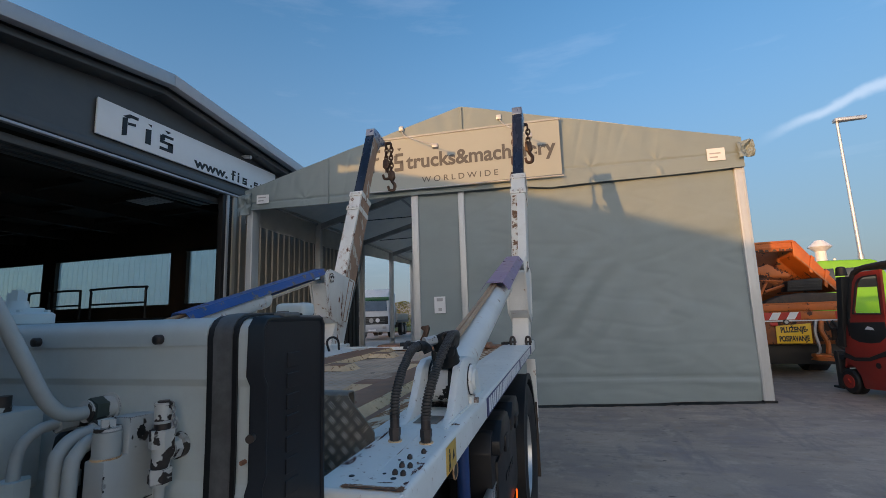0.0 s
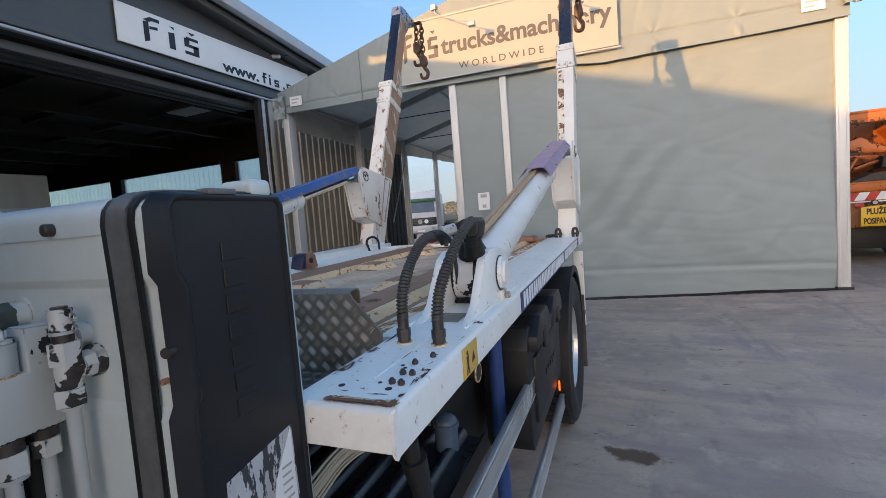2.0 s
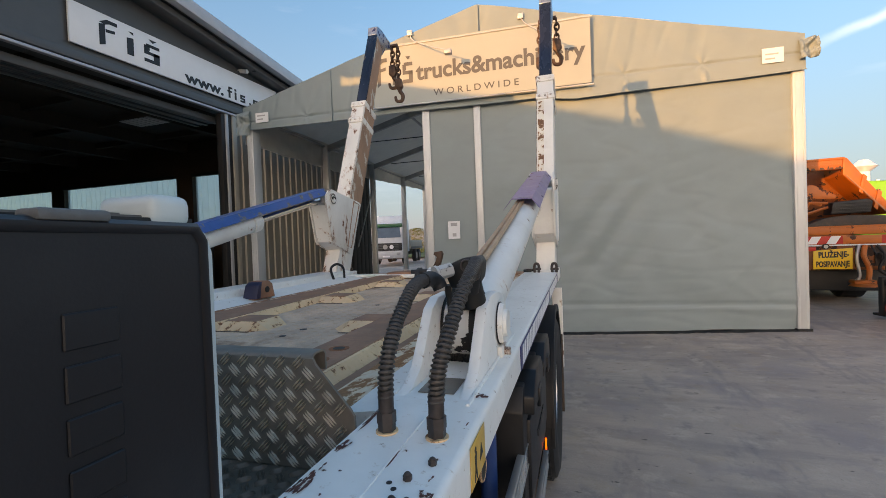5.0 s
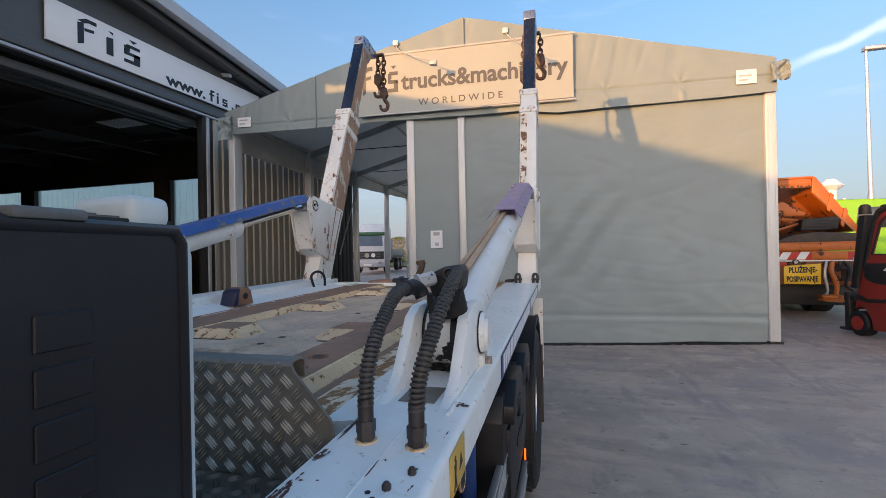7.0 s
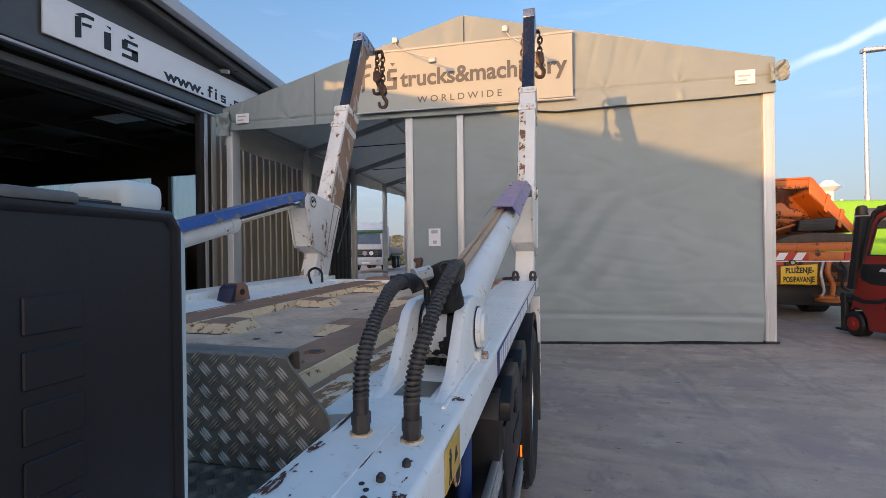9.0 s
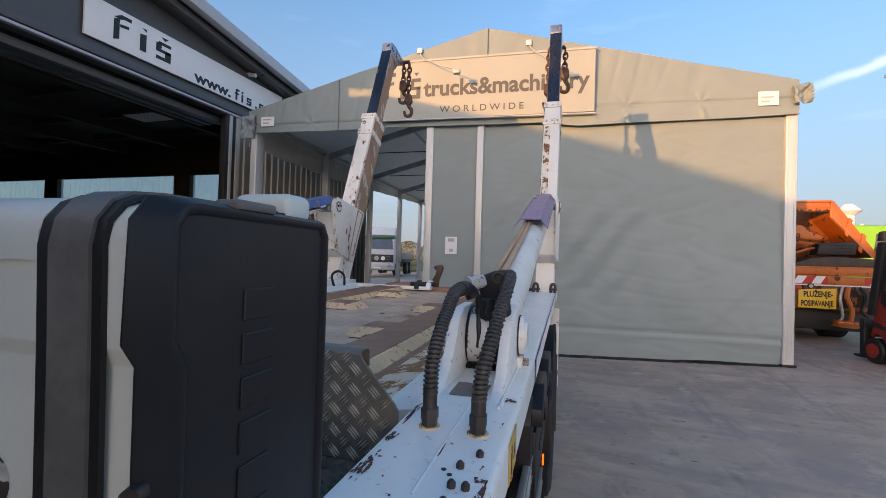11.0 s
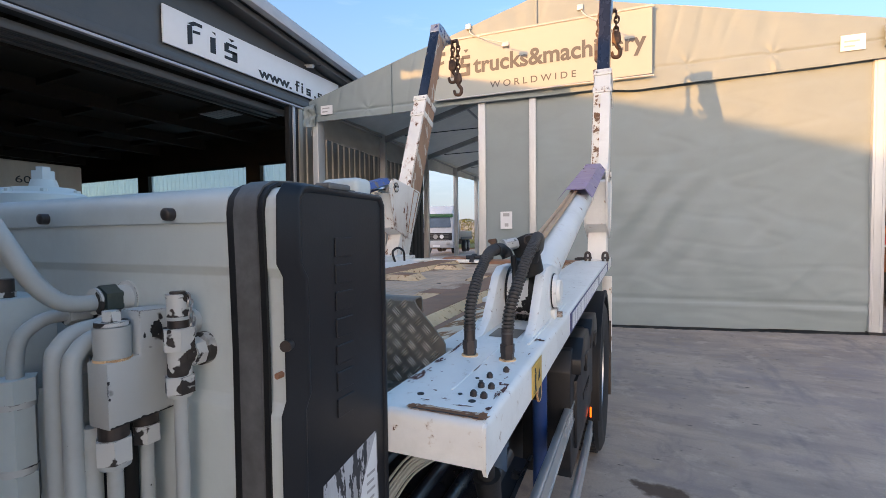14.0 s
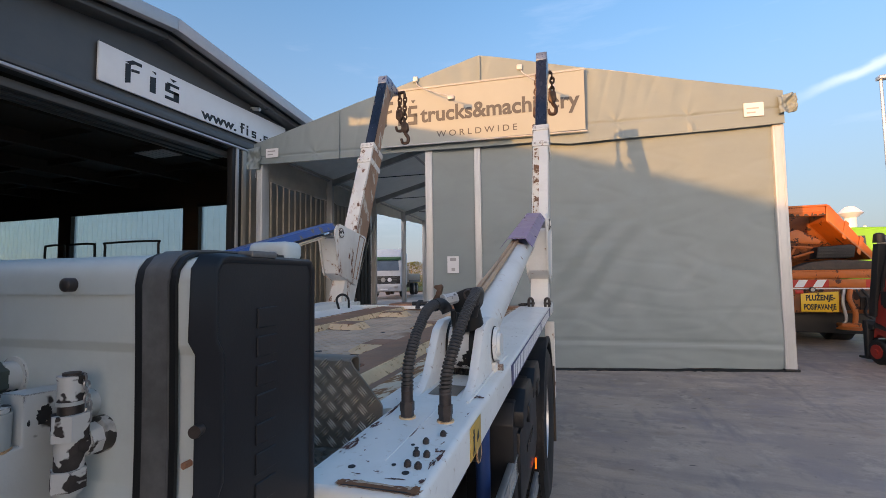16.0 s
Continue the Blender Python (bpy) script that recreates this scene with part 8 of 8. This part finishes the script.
# bright green van beyond
van = thing("green_van", pose(6.62, 15.2, 0, 0, 0, 0), "bright green high-roofed van parked behind", "van")
bm = B()
prism(bm, [(0.0, 0.4), (2.0, 0.4), (1.80, 1.6), (1.58, 2.35), (1.44, 2.66), (1.30, 2.71), (0.15, 2.735), (0.0, 2.66)], "y", 0.0, 1.9, 0.05)
part("body", bm, M_GREEN, van, "bright green body")
for x0, x1 in ((0.12, 0.46), (0.62, 1.36)):
    bm = B()
    prism(bm, [(x0, 1.95), (x1, 1.95), (x1 - 0.04, 2.50), (x0 + 0.06, 2.50)], "y", -0.012, 0.0, 0.003)
    part("window", bm, M_GLASSDARK, van, "dark side window")
for x in (0.4, 1.5):
    road_wheel(van, (x, 0.1, 0.34), 0.34, 0.22, "y", M_STEEL)
    road_wheel(van, (x, 1.8, 0.34), 0.34, 0.22, "y", M_STEEL)

# street lamp and round white tank
sl = thing("street_lamp", pose(11.0, 21.8, 0), "tall grey steel street lamp with a flat head", "lamp")
bm = B()
rod(bm, (0, 0, 0), (0, 0, 3.4), 0.11, 0.10, seg=12)
rod(bm, (0, 0, 3.4), (-0.05, 0, 8.95), 0.075, 0.05, seg=12)
part("pole", bm, M_ALU, sl)
bm = B()
prism(bm, [(-0.15, -0.16), (0.95, -0.09), (0.95, 0.09), (-0.15, 0.16)], "z", 8.9, 9.05, 0.03)
part("lamp_head", bm, M_ALU, sl)
dm = thing("white_silo", pose(9.0, 20.2, 0), "small white domed tank on posts", "tank")
bm = B()
rod(bm, (0, 0, 0.6), (0, 0, 3.45), 0.17, seg=24)
rod(bm, (0, 0, 3.45), (0, 0, 3.62), 0.17, 0.38, seg=24)
rod(bm, (0, 0, 3.62), (0, 0, 3.86), 0.38, 0.14, seg=24)
part("vessel", bm, M_CARWHITE, dm)
for x in (-0.5, 0.5):
    bm = B()
    rod(bm, (x * 0.7, -0.1, 0), (x * 0.7, -0.1, 3.15), 0.05, seg=8)
    part("post", bm, M_CARWHITE, dm)

# white lorry beyond the tent's open side
lor = thing("white_lorry", pose(-14.35, 30.6, 0.0, 0, 0, 10), "white lorry with a dark grille and green visor board", "truck")
bm = B()
prism(bm, [(-0.1, 0.9), (2.1, 0.9), (2.1, 3.3), (1.2, 3.35), (0.2, 3.0), (-0.08, 2.75)], "x", -1.2, 1.2, 0.06)
part("cab", bm, M_LORRY, lor, "white cab with shade put into its colour")
bm = B()
prism(bm, [(-1.08, 1.98), (1.08, 1.98), (1.02, 2.72), (-1.02, 2.72)], "y", -0.13, -0.05)
ws = part("windscreen", bm, M_SCREEN, lor, "windscreen with reflected sky in its colour")
bm = B()
box(bm, (-1.22, -0.2, 2.74), (1.22, 0.1, 3.0), 0.03)
part("visor_board", bm, M_DKGREEN, lor, "dark green board over the windscreen")
bm = B()
prism(bm, [(0.35, 3.02), (0.9, 3.62), (2.0, 3.66), (2.0, 3.30), (1.2, 3.34)], "x", -1.05, 1.05, 0.05)
part("wind_deflector", bm, M_LORRY, lor, "pale roof wind deflector")
bm = B()
box(bm, (-1.15, -0.14, 1.02), (1.15, -0.08, 1.58), 0.03)
gri = part("grille", bm, M_DARK, lor, "dark grille")
for k in range(4):
    bm = B()
    box(bm, (-0.9, -0.15, 1.08 + 0.12 * k), (0.9, -0.12, 1.11 + 0.12 * k), 0.005)
    part("grille_bar", bm, M_STRAP, gri)
bm = B()
rod(bm, (-0.1, -0.19, 1.30), (-0.1, -0.13, 1.30), 0.17, seg=20)
part("badge", bm, M_STEEL, gri)
bm = B()
rod(bm, (0.38, -0.19, 1.30), (0.38, -0.13, 1.30), 0.15, seg=20)
part("badge", bm, M_PAPER, gri)
bm = B()
box(bm, (-1.23, -0.2, 0.45), (1.23, 0.15, 0.95), 0.05)
part("bumper", bm, M_TRIM, lor, "pale grey bumper")
for x in (-1.0, 0.75):
    bm = B()
    box(bm, (x, -0.22, 0.68), (x + 0.28, -0.19, 0.88), 0.02)
    part("headlight", bm, M_STEEL, lor)
bm = B()
box(bm, (-0.3, -0.22, 0.55), (0.25, -0.20, 0.66))
part("plate", bm, M_PAPER, lor)
for x in (-1.42, 1.28):
    bm = B()
    box(bm, (x, -0.05, 2.05), (x + 0.16, 0.08, 2.6), 0.03)
    part("mirror", bm, M_DARK, lor)
for y in (1.1, 4.6, 5.9):
    for x in (-1.05, 1.05):
        road_wheel(lor, (x, y, 0.5), 0.5, 0.32, "x", M_STEEL)
bm = B()
box(bm, (-0.5, 1.0, 0.6), (0.5, 7.5, 1.0), 0.02)
part("chassis", bm, M_DARK, lor)
bm = B()
box(bm, (-1.2, 2.5, 1.1), (1.2, 2.62, 2.35), 0.03)
box(bm, (-1.22, 2.62, 1.25), (-1.14, 7.0, 1.75), 0.02)
box(bm, (1.14, 2.62, 1.25), (1.22, 7.0, 1.75), 0.02)
part("headboard", bm, M_WALL, lor)
bm = B()
box(bm, (-1.2, 3.1, 1.05), (1.2, 7.2, 1.25), 0.02)
part("load_bed", bm, M_STRAP, lor)
# red lorry edge further right
rl = thing("red_lorry", pose(-10.5, 37.0, 0, 0, 0, 10), "red lorry partly hidden behind the tent posts", "truck")
bm = B()
prism(bm, [(0, 0.9), (2.0, 0.9), (2.0, 3.0), (0.3, 3.0), (0.0, 2.0)], "x", -1.2, 1.2, 0.06)
part("cab", bm, M_RED, rl)
bm = B()
box(bm, (-1.2, -0.1, 0.4), (1.2, 2.0, 0.9), 0.04)
box(bm, (-1.22, -0.03, 1.95), (-1.18, 1.2, 2.7), 0.01)
part("bumper", bm, M_DARK, rl)
for y in (0.9, 4.0):
    for x in (-1.05, 1.05):
        road_wheel(rl, (x, y, 0.5), 0.5, 0.32, "x", M_STEEL)
bm = B()
box(bm, (-1.2, 2.2, 0.9), (1.2, 8.0, 1.3), 0.02)
part("load_bed", bm, M_DARK, rl)

# verge, hedge and hills
bm = B()
sheet(bm, (-70, 44, 0.03), (160, 0, 0), (0, 60, 0), 30, 8, lambda s, t: 0.05 * nz(s * 40, t * 9, 2))
tagged(part("grass_verge", bm, M_GRASS, None), "mown green grass beyond the yard", "grass", kind="stuff")


def leafy(name, c, w, d, h, n, seed, label):
    rnd = random.Random(seed)
    sh = thing(name, pose(*c), label, "bush", "hedge bushes")
    bm = B()
    for k in range(5):
        a = rnd.uniform(0, 6.28)
        tube(bm, [(0, 0, 0), (0.15 * w * math.cos(a), 0.15 * d * math.sin(a), h * 0.35), (0.32 * w * math.cos(a), 0.32 * d * math.sin(a), h * rnd.uniform(0.6, 0.9))], lambda r: max(0.01, 0.06 - 0.02 * r), 6, 3)
    part("stems", bm, M_RUST, sh)
    bm = B()
    for k in range(n):
        a, r, z = rnd.uniform(0, 6.28), math.sqrt(rnd.random()), rnd.random()
        bulge = math.sqrt(max(0.05, 1 - (2 * z - 0.9) ** 2 * 0.8)) * (1 + 0.3 * nz(math.cos(a) * 2, math.sin(a) * 2, z * 3 + seed))
        p = Vector((w / 2 * r * bulge * math.cos(a), d / 2 * r * bulge * math.sin(a), h * (0.06 + 0.94 * z)))
        e = Euler((rnd.uniform(0, 6), rnd.uniform(0, 6), rnd.uniform(0, 6))).to_matrix()
        s = rnd.uniform(0.05, 0.11)
        q = [bm.verts.new(p + e @ Vector(v) * s) for v in ((-1, 0, 0), (0, -0.5, 0.1), (1, 0, 0), (0, 0.5, 0.1))]
        bm.faces.new(q)
    tagged(part("leaves", bm, M_LEAF, sh, smooth=0), kind="stuff")


for k in range(8):
    leafy("bush", (-24 + 3.4 * k + 0.8 * nz(k, 2), 52 + 2 * nz(k, 5), 0), 4.2, 3.0, 3.3 + 1.2 * nz(k, 9), 2600, 40 + k, "yellow-green leafy bush along the edge of the yard")
bm = B()
g = []
for i in range(121):
    a = radians(-70 + 140 * i / 120)
    x, y = 900 * math.sin(a), 900 * math.cos(a)
    h = 14 + 22 * max(0, nz(i * 0.09, 3.3) + 0.35) + 4 * nz(i * 0.4, 1.1)
    g.append((bm.verts.new((x, y, -2)), bm.verts.new((x * 1.01, y * 1.01, h)), bm.verts.new((x * 1.1, y * 1.1, -2))))
for a, b in zip(g, g[1:]):
    bm.faces.new((a[0], b[0], b[1], a[1]))
    bm.faces.new((a[1], b[1], b[2], a[2]))
tagged(part("backdrop_hills", bm, M_HILL, None, smooth=60), "low blue-grey hills on the horizon", "hills", kind="structure")

# inside the workshop: machine with railings, bin
mc = thing("work_platform", pose(-12.2, 9.6, 0), "dark working platform with tubular railings inside the workshop", "platform")
bm = B()
box(bm, (-2.6, -0.8, 0.5), (2.4, 0.8, 1.75), 0.05)
part("base", bm, M_DARK, mc)
for x0, x1 in ((-2.4, -1.6), (-1.4, -0.4), (0.0, 1.9)):
    bm = B()
    tube(bm, [(x0, -0.6, 1.7), (x0, -0.6, 2.45), (x0 + 0.1, -0.6, 2.55), (x1 - 0.1, -0.6, 2.55), (x1, -0.6, 2.45), (x1, -0.6, 1.7)], 0.03, 8, 4)
    rod(bm, (x0, -0.6, 2.15), (x1, -0.6, 2.15), 0.025, seg=8)
    part("railing", bm, M_DARK, mc)
bn = thing("wheeled_bin", pose(-8.9, 7.9, 0), "green plastic wheeled bin in the doorway", "bin")
bm = B()
prism(bm, [(-0.26, 0.12), (0.26, 0.12), (0.34, 1.0), (-0.34, 1.0)], "y", -0.3, 0.3, 0.03)
part("body", bm, M_DKGREEN, bn)
bm = B()
box(bm, (-0.37, -0.36, 1.0), (0.37, 0.33, 1.07), 0.03)
part("lid", bm, M_DKGREEN, bn)
for x in (-0.2, 0.2):
    bm = B()
    rod(bm, (x - 0.03, 0.28, 0.1), (x + 0.03, 0.28, 0.1), 0.1, seg=16)
    part("wheel", bm, M_RUBBER, bn)

# box body of a lorry parked inside the workshop
bx = thing("box_body", pose(0, 0, 0), "white box body of a lorry parked in the dark workshop", "truck")
bm = B()
box(bm, (-14.6, 2.2, 0.9), (-11.0, 6.0, 3.05), 0.04)
# white body takes the darker wall colour to stand in for the dim hall
bod = part("body", bm, M_WALL, bx, "white sheet body in a darker shaded colour")
bm = B()
box(bm, (-11.01, 2.2, 2.28), (-10.97, 6.0, 2.36), 0.01)
part("side_rail", bm, M_TRIM, bx)
for y in (2.8, 5.2):
    road_wheel(bx, (-11.35, y, 0.5), 0.5, 0.32, "x", M_STEEL)
bm = B()
box(bm, (-14.2, 2.3, 0.5), (-11.6, 5.9, 0.9), 0.02)
part("chassis", bm, M_DARK, bx)
lettering("speed_mark", "60", 0.20, Matrix.Translation((-10.995, 4.86, 2.62)) @ pose(0, 0, 0, 90, 0, 90), M_SIGNBLACK, bod, 0.001, width=0.24)
